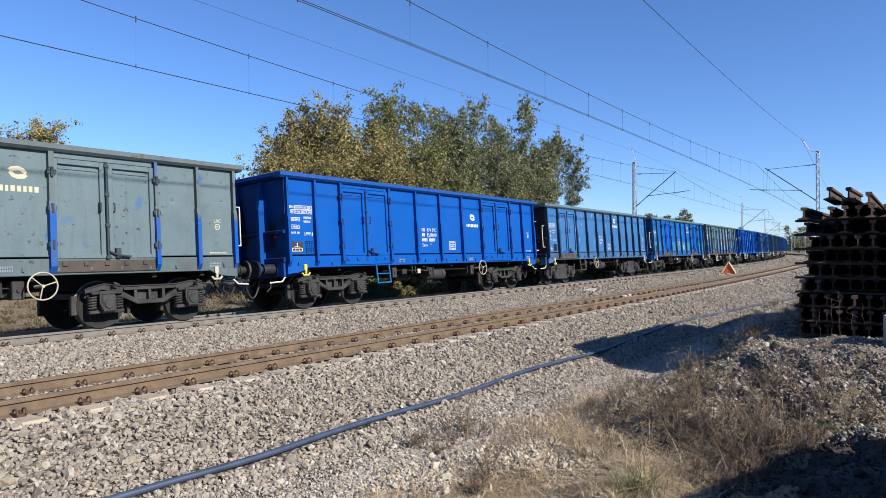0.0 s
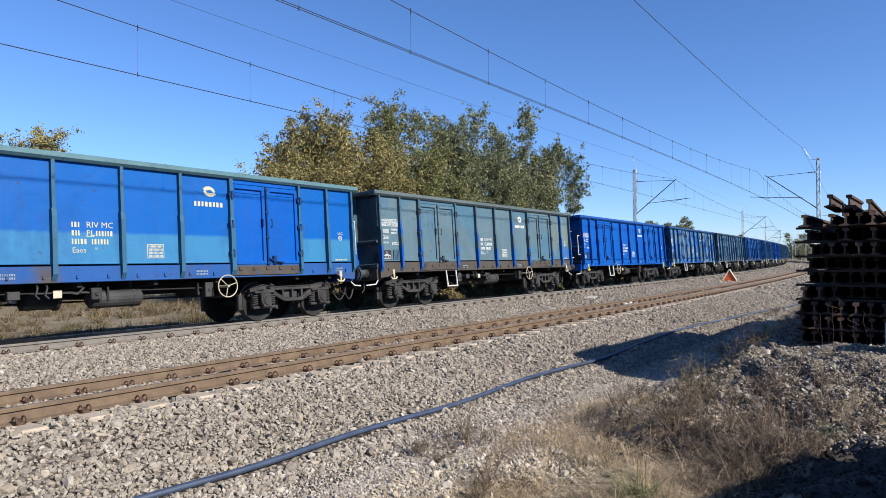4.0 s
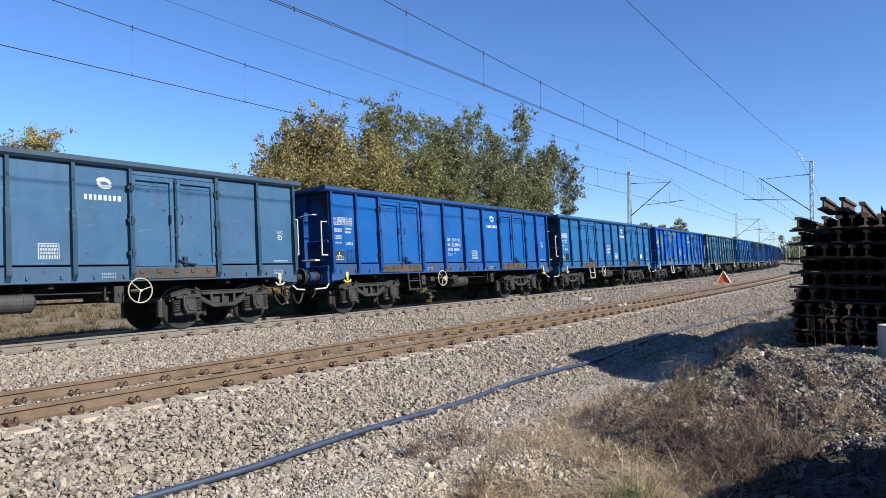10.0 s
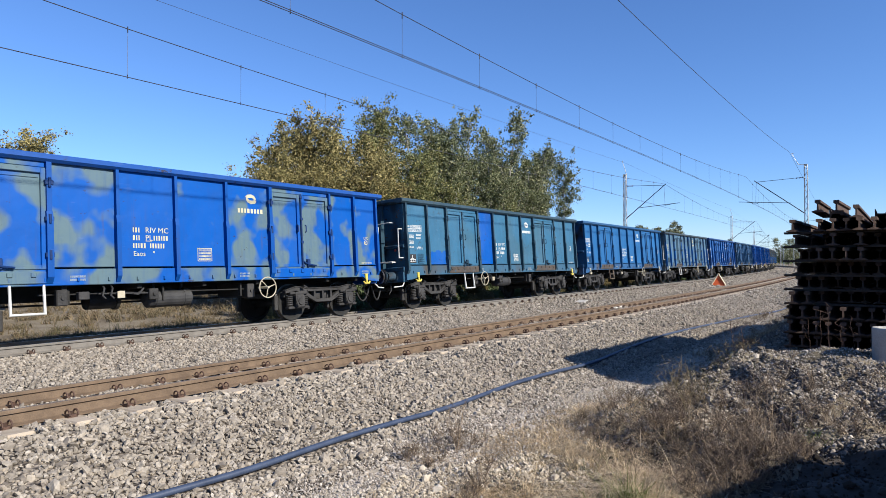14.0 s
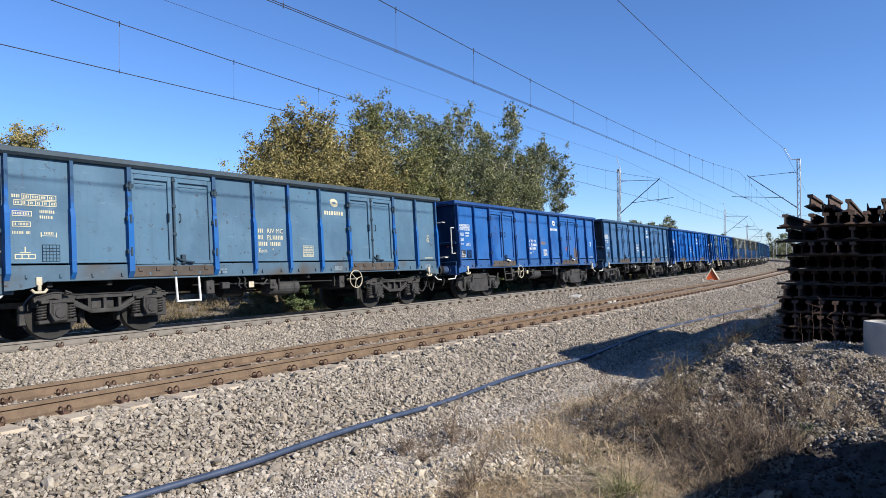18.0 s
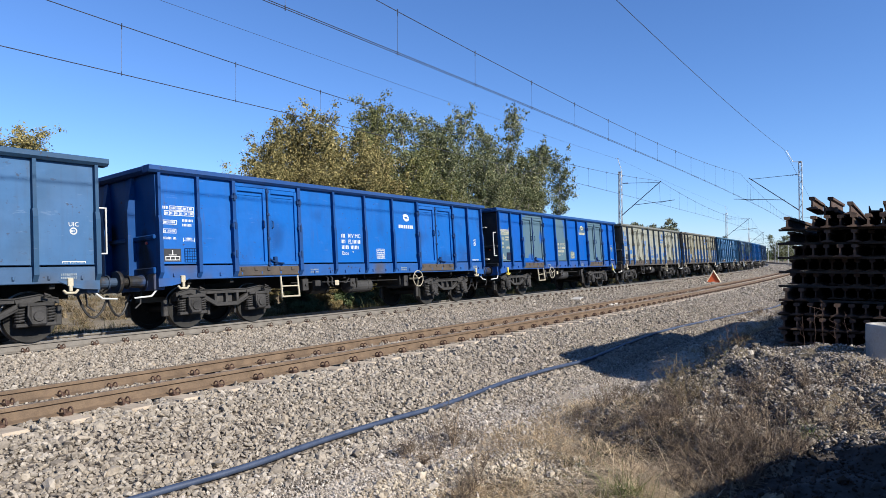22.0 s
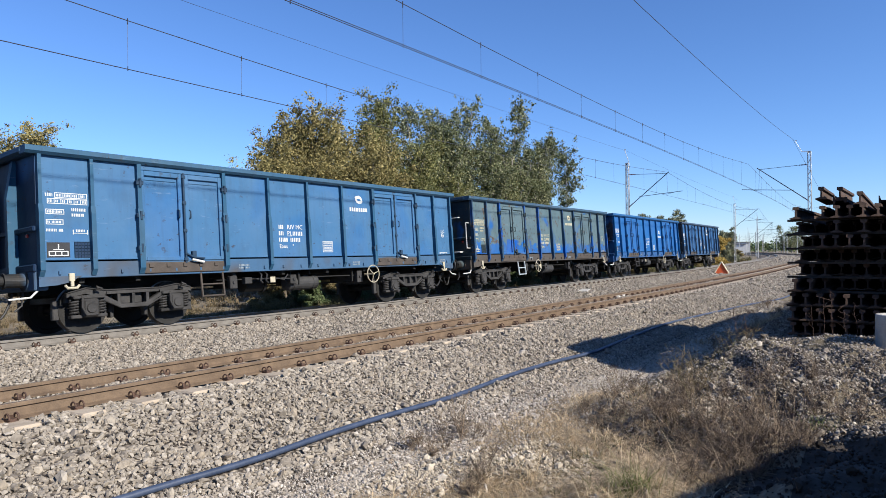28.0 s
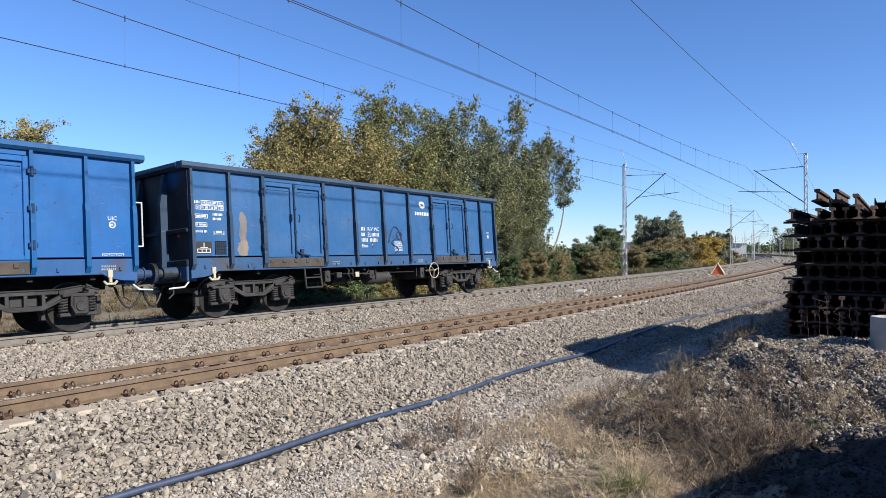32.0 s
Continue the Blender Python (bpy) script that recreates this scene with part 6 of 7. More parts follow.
def hose_line():
    """The blue-black plastic pipe that snakes along the ballast's foot."""
    mat = plain("dusty_blue_plastic_pipe", (0.023, 0.034, 0.066), (0.048, 0.064, 0.109), 0.5, 0, 4, spec=0.4)
    ss = np.linspace(-3, 45, 240)
    oo = pipe_off(ss)
    bm = bmesh.new()
    rows, n, r = [], 10, 0.032
    zz = np.where(oo < 9.35, ballast_z(ss, oo), ground_z(ss, oo)) + r * 0.9 + 0.015
    pts = np_at(ss, oo, zz)
    for i, p in enumerate(pts):
        d = Vector(pts[min(i + 1, len(pts) - 1)] - pts[max(i - 1, 0)]).normalized()
        side = d.cross(Vector((0, 0, 1))).normalized()
        up = side.cross(d)
        rows.append([bm.verts.new(Vector(p) + side * (r * math.cos(a)) + up * (r * math.sin(a))) for a in (2 * math.pi * k / n for k in range(n))])
    for a, b in zip(rows, rows[1:]):
        for k in range(n):
            bm.faces.new((a[k], a[(k + 1) % n], b[(k + 1) % n], b[k]))
    tagged(new("plastic_pipe", mesh_of("plastic_pipe", bm, mat, smooth=True)), "long dark blue plastic pipe lying along the ballast foot", "pipe")


def concrete_ring():
    m = thing("concrete_pipe_section", Matrix.Translation(at(10.8, 13.81, gz(10.8, 13.81))), "white-grey concrete pipe section standing upright beside the rail stack", "concrete pipe")
    bm = bmesh.new()
    pr = [(0.295, -0.05), (0.295, 0.46), (0.285, 0.475), (0.225, 0.475), (0.225, -0.05)]
    seg = 32
    rows = [[bm.verts.new((r * math.cos(2 * math.pi * i / seg), r * math.sin(2 * math.pi * i / seg), z)) for r, z in pr] for i in range(seg)]
    for i in range(seg):
        for j in range(len(pr)):
            bm.faces.new((rows[i][j], rows[(i + 1) % seg][j], rows[(i + 1) % seg][(j + 1) % len(pr)], rows[i][(j + 1) % len(pr)]))
    bmesh.ops.recalc_face_normals(bm, faces=bm.faces[:])
    part("ring", mesh_of("ring", bm, CONCRETE), None, m)


# ---- plants ----
def leaf_cards(rs, centres, radii, per, size, flat=0.7):
    """Many small folded leaves about clump centres: arrays of verts and triangles."""
    V = []
    for c, r in zip(centres, radii):
        n = max(6, int(per * r * r))
        d = rs.randn(n, 3)
        d /= np.linalg.norm(d, axis=1, keepdims=True)
        p = np.array(c) + d * (r * np.minimum(np.abs(rs.randn(n, 1)), 1.45) * 0.78) * np.array([1, 1, flat])
        a, b = rs.randn(n, 3), rs.randn(n, 3)
        a /= np.linalg.norm(a, axis=1, keepdims=True)
        b -= (a * b).sum(1, keepdims=True) * a
        b /= np.linalg.norm(b, axis=1, keepdims=True)
        sz = size * np.exp(0.3 * rs.randn(n, 1))
        V.append(np.stack([p - a * sz, p + b * sz * 0.55, p + a * sz, p - b * sz * 0.55], 1).reshape(-1, 3))
    v = np.concatenate(V)
    f = np.arange(len(v)).reshape(-1, 4)
    return v, f


def leaf_mat(name, tones):
    k = Mat(name, 0.6, 0, 0.15)
    g = k.t.nodes.new("ShaderNodeNewGeometry")
    r = k.t.nodes.new("ShaderNodeValToRGB")
    big = k.noise(0.45, 3)
    k.set(r.inputs[0], k.math("ADD", k.math("MULTIPLY", g.outputs["Random Per Island"], 0.7), k.math("MULTIPLY", k.step(big, 0.3, 0.7), 0.3)))
    el = r.color_ramp.elements
    while len(el) < len(tones):
        el.new(0.5)
    for i, c in enumerate(tones):
        el[i].position, el[i].color = i / (len(tones) - 1), (*c, 1)
    k.b.inputs["Transmission Weight"].default_value = 0.0
    tr = k.t.nodes.new("ShaderNodeBsdfTranslucent")
    k.set(tr.inputs[0], r.outputs[0])
    mx = k.t.nodes.new("ShaderNodeMixShader")
    mx.inputs[0].default_value = 0.15
    k.t.links.new(k.b.outputs[0], mx.inputs[1]), k.t.links.new(tr.outputs[0], mx.inputs[2])
    k.t.links.new(mx.outputs[0], k.t.nodes["Material Output"].inputs[0])
    return k.done(r.outputs[0])


LEAF_GREEN = leaf_mat("poplar_leaves", ((0.026, 0.034, 0.014), (0.085, 0.1, 0.043), (0.2, 0.21, 0.1), (0.46, 0.45, 0.26)))
LEAF_OLIVE = leaf_mat("yellowing_leaves", ((0.055, 0.056, 0.021), (0.15, 0.134, 0.05), (0.26, 0.222, 0.085), (0.43, 0.355, 0.15)))
LEAF_OCHRE = leaf_mat("autumn_bush_leaves", ((0.11, 0.098, 0.048), (0.19, 0.158, 0.075), (0.29, 0.235, 0.11), (0.17, 0.165, 0.08)))
LEAF_GREY = leaf_mat("grey_green_bush_leaves", ((0.094, 0.106, 0.062), (0.163, 0.175, 0.106), (0.25, 0.25, 0.156), (0.338, 0.319, 0.2)))
LEAF_GOLD = leaf_mat("golden_bush_leaves", ((0.22, 0.16, 0.045), (0.35, 0.25, 0.06), (0.44, 0.325, 0.085), (0.27, 0.22, 0.065)))
LEAF_DARK = leaf_mat("dark_bush_leaves", ((0.062, 0.083, 0.037), (0.103, 0.135, 0.057), (0.166, 0.197, 0.089)))
DRY = islands("dry_straw", [(0.16, 0.112, 0.06), (0.46, 0.35, 0.21), (0.68, 0.56, 0.37), (0.3, 0.212, 0.122), (0.54, 0.45, 0.3)], 0.8, 8, 0.0)
MATTED = islands("matted_brown_straw", [(0.14, 0.094, 0.048), (0.36, 0.26, 0.145), (0.58, 0.45, 0.275), (0.23, 0.155, 0.082), (0.45, 0.36, 0.225)], 0.85, 8, 0.0)
VERGE = islands("dull_verge_straw", [(0.1, 0.075, 0.038), (0.16, 0.12, 0.066), (0.21, 0.16, 0.092), (0.1, 0.088, 0.04), (0.145, 0.11, 0.06)], 0.85, 8, 0.0)
WEED = islands("withered_weed_stems", [(0.05, 0.036, 0.025), (0.12, 0.088, 0.06), (0.28, 0.215, 0.145), (0.075, 0.055, 0.038)], 0.85, 8, 0.0)
HERB = islands("roadside_herbs", [(0.042, 0.052, 0.014), (0.07, 0.07, 0.021), (0.112, 0.098, 0.035), (0.14, 0.119, 0.056)], 0.8, 8, 0.0)


def tree_data(seed, height, spread, trunk_mat, leaf, tall=1.0, per=70, size=0.085, clumps=75, low=0.12, flat=0.7):
    """A trunk with limbs, and a crown of leaf clumps round the limb ends."""
    rs = np.random.RandomState(seed)
    bm = bmesh.new()
    ends = []
    stems = 3 if tall < 1.2 else 2
    for _ in range(stems):
        p = Vector((rs.randn() * 0.15, rs.randn() * 0.15, 0))
        d = Vector((rs.randn() * 0.12, rs.randn() * 0.12, 1)).normalized()
        n, r = 7, 0.02 * height
        for k in range(n):
            q = p + d * (height * 0.9 / n)
            tube(bm, p, q, r, r * 0.8, seg=8, caps=False)
            if k >= 1:
                for _ in range(3):
                    a = rs.rand() * 6.28
                    up = 0.5 + 0.7 * tall * rs.rand()
                    e = Vector((math.cos(a), math.sin(a), up)).normalized()
                    ln = spread * (1.0 - 0.55 * abs(k / n - 0.4)) * (0.5 + 0.6 * rs.rand())
                    m1 = q + e * ln * 0.55
                    m2 = m1 + (e + Vector((rs.randn() * 0.25, rs.randn() * 0.25, 0.3))).normalized() * ln * 0.5
                    tube(bm, q, m1, r * 0.4, r * 0.22, seg=5, caps=False)
                    tube(bm, m1, m2, r * 0.22, r * 0.06, seg=4, caps=False)
                    ends += [m1, m2, m1.lerp(m2, 0.5)]
            p, r = q, r * 0.8
            d = (d + Vector((rs.randn() * 0.08, rs.randn() * 0.08, 0))).normalized()
        ends += [p, p - d * 0.6]
    trunk = mesh_of("trunk", bm, trunk_mat)
    pick = [np.array(e) + rs.randn(3) * 0.22 * spread / 2 for e in ends]
    while len(pick) < clumps:
        pick.append(np.array(ends[rs.randint(len(ends))]) + rs.randn(3) * np.array([0.34, 0.34, 0.4]) * spread / 2)
    # skirts of low twigs
    for _ in range(int(clumps * low)):
        a, rr = rs.rand() * 6.28, spread * (0.3 + 0.7 * rs.rand())
        pick.append(np.array([rr * math.cos(a), rr * math.sin(a), height * (0.08 + 0.2 * rs.rand())]))
    radii = [spread * (0.08 + 0.14 * rs.rand()) for _ in pick]
    v, f = leaf_cards(rs, pick, radii, per / (spread * spread) * 9, size, flat)
    return trunk, raw("crown", v, f, leaf)


def tall_tree_data(seed, height, radius, trunk_mat, leaf, base=0.16, upright=1.3, top=0.45, boughs=46, per=34, size=0.062, stems=2, spray=0.36):
    """A tree of rising boughs: every bough carries a chain of leaf sprays, with gaps between the boughs."""
    rs = np.random.RandomState(seed)
    bm = bmesh.new()
    C, rad = [], []
    for j in range(stems):
        p = Vector((rs.randn() * 0.12, rs.randn() * 0.12, 0))
        d = Vector((rs.randn() * 0.1, rs.randn() * 0.1, 1)).normalized()
        n, r = 9, 0.0125 * height * (1.0 if j == 0 else 0.75)
        tall = height * (1.0 if j == 0 else rs.uniform(0.72, 0.92))
        line = [p.copy()]
        for k in range(n):
            q = p + d * (tall / n)
            tube(bm, p, q, r, r * 0.84, seg=7, caps=False)
            p, r = q, r * 0.84
            d = (d + Vector((rs.randn() * 0.07, rs.randn() * 0.07, 0.04))).normalized()
            line.append(p.copy())
        for b in range(boughs // stems):
            u = base + (1 - base) * ((b + rs.rand()) / (boughs // stems))
            at_k = min(u * n, n - 1e-3)
            root = line[int(at_k)].lerp(line[int(at_k) + 1], at_k % 1)
            a = rs.rand() * 6.283
            # widest below the middle, drawn in to the top
            w = radius * (0.5 + 0.5 * min(1.0, (u - base) / 0.18)) * (1 - (1 - top) * max(0.0, (u - 0.45) / 0.55)) * rs.uniform(0.55, 1.12)
            e = Vector((math.cos(a), math.sin(a), upright * rs.uniform(0.5, 1.2)))
            mid = root + Vector((e.x * w * 0.6, e.y * w * 0.6, e.z * w * 0.45))
            tip = mid + Vector((e.x * w * 0.4, e.y * w * 0.4, e.z * w * 0.75))
            rb = 0.05 * (1.15 - u)
            tube(bm, root, mid, rb, rb * 0.6, seg=5, caps=False)
            tube(bm, mid, tip, rb * 0.6, rb * 0.15, seg=4, caps=False)
            for k in range(5):
                v = 0.35 + 0.72 * k / 4
                c = root.lerp(mid, v / 0.6) if v < 0.6 else mid.lerp(tip, (v - 0.6) / 0.4)
                c = np.array(c) + rs.randn(3) * 0.16
                C.append(c), rad.append(spray * rs.uniform(0.55, 1.1) * (1.05 - 0.3 * k / 4))
        for k in range(4):
            C.append(np.array(line[-1]) + rs.randn(3) * np.array([0.16, 0.16, 0.3])), rad.append(spray * 0.7)
    trunk = mesh_of("trunk", bm, trunk_mat)
    v, f = leaf_cards(rs, C, rad, per / (spray * spray), size, 1.05)
    return trunk, raw("crown", v, f, leaf)


def tree(name, data, m, label, group):
    t = thing(name, m, label, "tree" if "bush" not in name else "bush", group)
    part("trunk", data[0], None, t), part("crown", data[1], None, t)
    return t


def gz(s, off):
    return ground_z(np.array(float(s)), np.array(float(off))).item()


def trees():
    rs = random.Random(3)
    half = leaf_mat("half_turned_leaves", ((0.05, 0.06, 0.02), (0.105, 0.115, 0.04), (0.19, 0.185, 0.065), (0.33, 0.3, 0.12)))
    olive = [tall_tree_data(24 + i, 8.0, 1.95, BARK, LEAF_OLIVE, 0.1, 0.8, 0.6, 104, 105, 0.052, 2, 0.42) for i in range(3)]
    green = [tall_tree_data(31 + i, 11.0, 1.75, BIRCH, LEAF_GREEN, 0.08, 1.25, 0.42, 84, 84, 0.06, 2, 0.38) for i in range(4)]
    mixed = [tall_tree_data(41 + i, 10.0, 1.85, BIRCH, half, 0.1, 1.05, 0.5, 90, 88, 0.056, 2, 0.38) for i in range(2)]
    crest = [tall_tree_data(47 + i, 11.0, 1.7, BIRCH, LEAF_GREEN, 0.58, 1.1, 0.6, 60, 100, 0.062, 2, 0.42) for i in range(2)]
    # s, off, which, height, tilt along the line in degrees
    spots = ((50.0, -11.2, crest[0], 11.7, 8), (51.6, -11.0, crest[1], 11.5, 12), (19.6, -10.0, olive[0], 6.0, -9), (20.4, -10.5, olive[1], 7.2, -5), (21.4, -11.0, olive[2], 8.1, 0), (23.0, -11.5, olive[0], 9.1, 0), (23.6, -10.5, olive[1], 9.0, 2), (21.6, -9.6, olive[2], 6.7, 0), (22.6, -9.2, olive[0], 6.5, 0),
             (23.8, -9.2, olive[1], 7.1, 3), (26.0, -10.0, olive[2], 8.3, 0), (26.3, -12.0, mixed[0], 10.0, -2), (28.2, -12.0, mixed[1], 10.9, 0), (29.4, -11.5, mixed[0], 11.2, 1), (28.4, -10.0, mixed[0], 7.6, 0), (31.7, -12.5, mixed[1], 11.6, 2),
             (32.9, -11.5, green[0], 11.6, 0), (35.0, -12.5, green[1], 12.3, 0), (34.2, -10.4, green[3], 9.5, 0), (38.2, -12.6, green[0], 11.5, 0), (38.4, -10.6, green[1], 8.2, 0), (41.4, -10.6, green[2], 9.6, 0), (36.3, -11.5, green[2], 12.1, 0), (40.2, -11.5, green[3], 13.5, -1), (43.0, -11.0, green[0], 13.5, 0), (45.0, -12.2, green[1], 13.6, 2), (46.6, -11.5, green[2], 12.3, 4),
             (48.0, -11.2, green[3], 11.4, 5), (47.4, -10.8, green[0], 10.0, 3), (45.0, -10.2, green[2], 8.7, 5), (43.4, -9.8, mixed[0], 7.5, 0),
             (25.6, -9.0, mixed[1], 6.0, 0), (29.4, -9.0, mixed[1], 6.5, 0), (31.6, -9.0, mixed[0], 6.7, 0), (33.4, -8.8, mixed[0], 7.0, 0), (35.4, -9.2, mixed[1], 6.2, 0), (40.0, -8.8, green[1], 4.7, 0), (42.2, -8.4, green[3], 4.4, 0), (44.4, -8.8, green[0], 4.9, 0))
    for s, off, data, h, tilt in spots:
        k = h / (8.0 if data in olive else 10.0 if data in mixed else 11.0)
        kind = "yellowing olive-green broadleaf tree" if data in olive else "grey-green poplar with rising boughs" if data in green + crest else "half-turned green and yellow poplar"
        tree("broadleaf_tree" if data in olive else "poplar_tree", data, placed(s, off, gz(s, off) - 0.05) @ Matrix.Rotation(radians(tilt), 4, "Y") @ Matrix.Rotation(rs.uniform(0, 6.28), 4, "Z") @ Matrix.Diagonal((k ** 0.6, k ** 0.6, k, 1)),
             kind + " beside the line", "trees behind the train")
    for s, off, h in ((7.6, -19.5, 7.8), (10.0, -20.5, 8.3), (12.2, -19.4, 7.9), (9.0, -18.6, 7.4)):
        k = h / 8.0
        tree("broadleaf_tree", olive[0], placed(s, off, gz(s, off), 0, rs.uniform(0, 6)) @ Matrix.Diagonal((k, k, k, 1)), "yellowing broadleaf tree seen over the wagons", "trees behind the train")
    bushes = [tree_data(51, 2.6, 1.3, BARK, LEAF_DARK, 0.6, per=1300, size=0.04, clumps=60, low=1.6), tree_data(52, 2.2, 1.3, BARK, LEAF_OCHRE, 0.6, per=1300, size=0.04, clumps=60, low=1.6),
              tree_data(53, 2.4, 1.2, BARK, LEAF_OLIVE, 0.6, per=1300, size=0.04, clumps=60, low=1.6)]
    for i in range(26):
        s = 17 + i * 1.5 + rs.uniform(-0.5, 0.5)
        off = -6.2 - rs.uniform(0, 1.6)
        k = rs.uniform(0.5, 0.95)
        tree("bush", bushes[rs.choice((0, 0, 1, 2))], placed(s, off, gz(s, off), 0, rs.uniform(0, 6)) @ Matrix.Diagonal((k, k, k, 1)), "tangled line-side bush behind the far rail", "bushes behind the tracks")
    # thicket at the outside of the curve: s, off, width, height, which
    grey = tree_data(61, 2.5, 1.3, BARK, LEAF_GREY, 0.7, per=1300, size=0.04, clumps=70, low=1.2)
    gold = tree_data(62, 2.4, 1.35, BARK, LEAF_GOLD, 0.6, per=1300, size=0.04, clumps=70, low=1.6)
    for s, off, w, h, d, what in ((65.5, -10.3, 1.45, 1.65, bushes[0], "rounded dark green bush in the scrub along the line"), (63.0, -9.6, 1.1, 1.0, bushes[2], ""), (60.5, -10.8, 1.3, 1.15, grey, ""), (57.5, -9.4, 1.2, 1.0, bushes[1], ""),
                                  (82, -8.6, 1.9, 2.3, grey, "tall grey-green bush in the scrub along the line"), (82.5, -10.4, 1.7, 2.1, grey, "tall grey-green bush in the scrub along the line"), (86, -8.8, 1.7, 2.2, grey, "tall grey-green bush in the scrub along the line"),
                                  (76, -7.6, 1.6, 1.35, bushes[1], ""), (79.5, -6.9, 1.5, 1.4, bushes[1], ""), (83, -6.6, 1.5, 1.5, bushes[1], ""), (87, -6.9, 1.5, 1.3, bushes[1], ""), (71.5, -6.4, 2.0, 0.8, bushes[0], ""), (74.5, -6.0, 1.6, 0.75, bushes[0], ""),
                                  (97.5, -6.0, 1.85, 1.45, gold, "golden-yellow autumn bush beside the track"), (94.5, -6.4, 1.6, 1.3, gold, "golden-yellow autumn bush beside the track"), (118, -6.3, 1.7, 1.9, grey, "tall grey-green bush in the scrub along the line"), (112, -8.2, 1.8, 1.45, grey, "tall grey-green bush in the scrub along the line"),
                                  (131, -6.0, 1.5, 0.8, bushes[1], ""), (69, -8.2, 1.3, 1.05, bushes[1], ""), (90.5, -9.5, 1.8, 2.0, grey, ""), (104, -7.5, 1.6, 1.7, bushes[2], "")):
        tree("bush", d, placed(s, off, gz(s, off), 0, rs.uniform(0, 6)) @ Matrix.Diagonal((w, w, h, 1)), what or "autumn-tinted bush in the scrub along the line", "scrub along the line")
    for s, off, h in ((196, -17.5, 8.0), (198, -15.6, 7.6), (200, -13.4, 7.9), (203, -10.9, 7.0), (300, 14, 11.5), (306, 18, 11), (310, 22, 11.5)):
        k = h / 11.5
        tree("poplar_tree", green[0], placed(s, off, gz(s, off), 0, rs.uniform(0, 6)) @ Matrix.Diagonal((k * (0.5 if s < 250 else 1.6), k * (0.5 if s < 250 else 1.6), k, 1)), "slim dark poplar far along the line", "far trees")
    for i in range(30):
        s = 56 + i * 3.2 + rs.uniform(-1, 1)
        off = -8.5 - rs.uniform(0, 6) - max(0, (s - 110) * 0.06)
        k = rs.uniform(0.7, 1.2) * (1.0 if s < 120 else 1.2)
        tree("bush", bushes[rs.choice((0, 1, 1, 1))], placed(s, off, gz(s, off), 0, rs.uniform(0, 6)) @ Matrix.Diagonal((k, k, k * 0.72, 1)), "autumn-tinted bush in the scrub along the line", "scrub along the line")
    for s, off, k, d in ((64, -15, 0.27, mixed[0]), (78, -16, 0.38, green[0]), (84, -19, 0.34, olive[0]), (92, -17, 0.36, green[1]), (99, -16, 0.34, mixed[0]), (107, -18, 0.34, green[2]), (121, -20, 0.62, green[1]), (128, -19, 0.6, green[0])):
        tree("broadleaf_tree", d, placed(s, off, gz(s, off), 0, rs.uniform(0, 6)) @ Matrix.Diagonal((k * 1.3, k * 1.3, k, 1)), "small tree in the scrub beyond the curve", "scrub along the line")
    # far woods
    rn = np.random.RandomState(8)
    C, rad = [], []
    for _ in range(900):
        s, off = rn.uniform(150, 900), 0
        off = -rn.uniform(60, 260) if rn.rand() < 0.6 else rn.uniform(20, 120)
        if off > 0:
            s = rn.uniform(260, 800)
        p = at(s, off, 0)
        h = rn.uniform(3, 7)
        C.append((p.x, p.y, h * 0.5)), rad.append(h * 0.55)
    v, f = leaf_cards(rn, C, rad, 5.0, 0.75, 0.9)
    tagged(new("far_woods", raw("far_woods", v, f, LEAF_DARK)), "distant dark green woods on the horizon", "woods", kind="stuff")


def blades(name, label, cat, zones, mat, seed, lean=0.75, seg=3, per_tuft=45):
    """Thin upright blades scattered over stretches of the plan: s0, s1, off0, off1, count, height, width."""
    rs = np.random.RandomState(seed)
    V, F, base = [], [], 0
    for s0, s1, o0, o1, cnt, h, w in zones:
        tuft = max(1, cnt // per_tuft)
        cs, co = s0 + (s1 - s0) * rs.rand(tuft), o0 + (o1 - o0) * rs.rand(tuft)
        k = rs.randint(0, tuft, cnt)
        sp = 0.05 + 0.16 * rs.rand(tuft)
        s, o = cs[k] + rs.randn(cnt) * sp[k], co[k] + rs.randn(cnt) * sp[k]
        # little grows on the bare soil
        thin = np.where((o > 9) & (s < 10) & (bare(s, o) > 0.5) & (rs.rand(cnt) < 0.85), 0.12, 1.0)
        p = np_at(s, o, np.maximum(ground_z(s, o), np.where((o > -3.2) & (o < 9.4), ballast_z(s, o), -9)) - 0.01)
        tall = h * np.exp(0.4 * rs.randn(cnt)) * (0.6 + 0.8 * rs.rand(tuft))[k] * thin
        d = rs.randn(cnt, 2) * lean
        a = rs.rand(cnt) * 6.28
        side = np.stack([np.cos(a), np.sin(a), 0 * a], -1) * (w * (0.6 + 0.8 * rs.rand(cnt)))[:, None]
        rows = []
        for q in range(seg + 1):
            u = q / seg
            c = p + np.stack([d[:, 0] * tall * u ** 1.8, d[:, 1] * tall * u ** 1.8, tall * u * (1 - 0.25 * u * np.hypot(d[:, 0], d[:, 1]))], -1)
            t = 1 - 0.85 * u
            rows += [c - side * t, c + side * t]
        v = np.stack(rows, 1)
        n = v.shape[1]
        f = np.array([[2 * q, 2 * q + 1, 2 * q + 3, 2 * q + 2] for q in range(seg)])
        V.append(v.reshape(-1, 3))
        F.append((f[None] + (np.arange(cnt) * n)[:, None, None] + base).reshape(-1, 4))
        base += cnt * n
    tagged(new(name, raw(name, np.concatenate(V), np.concatenate(F), mat)), label, cat, kind="stuff")


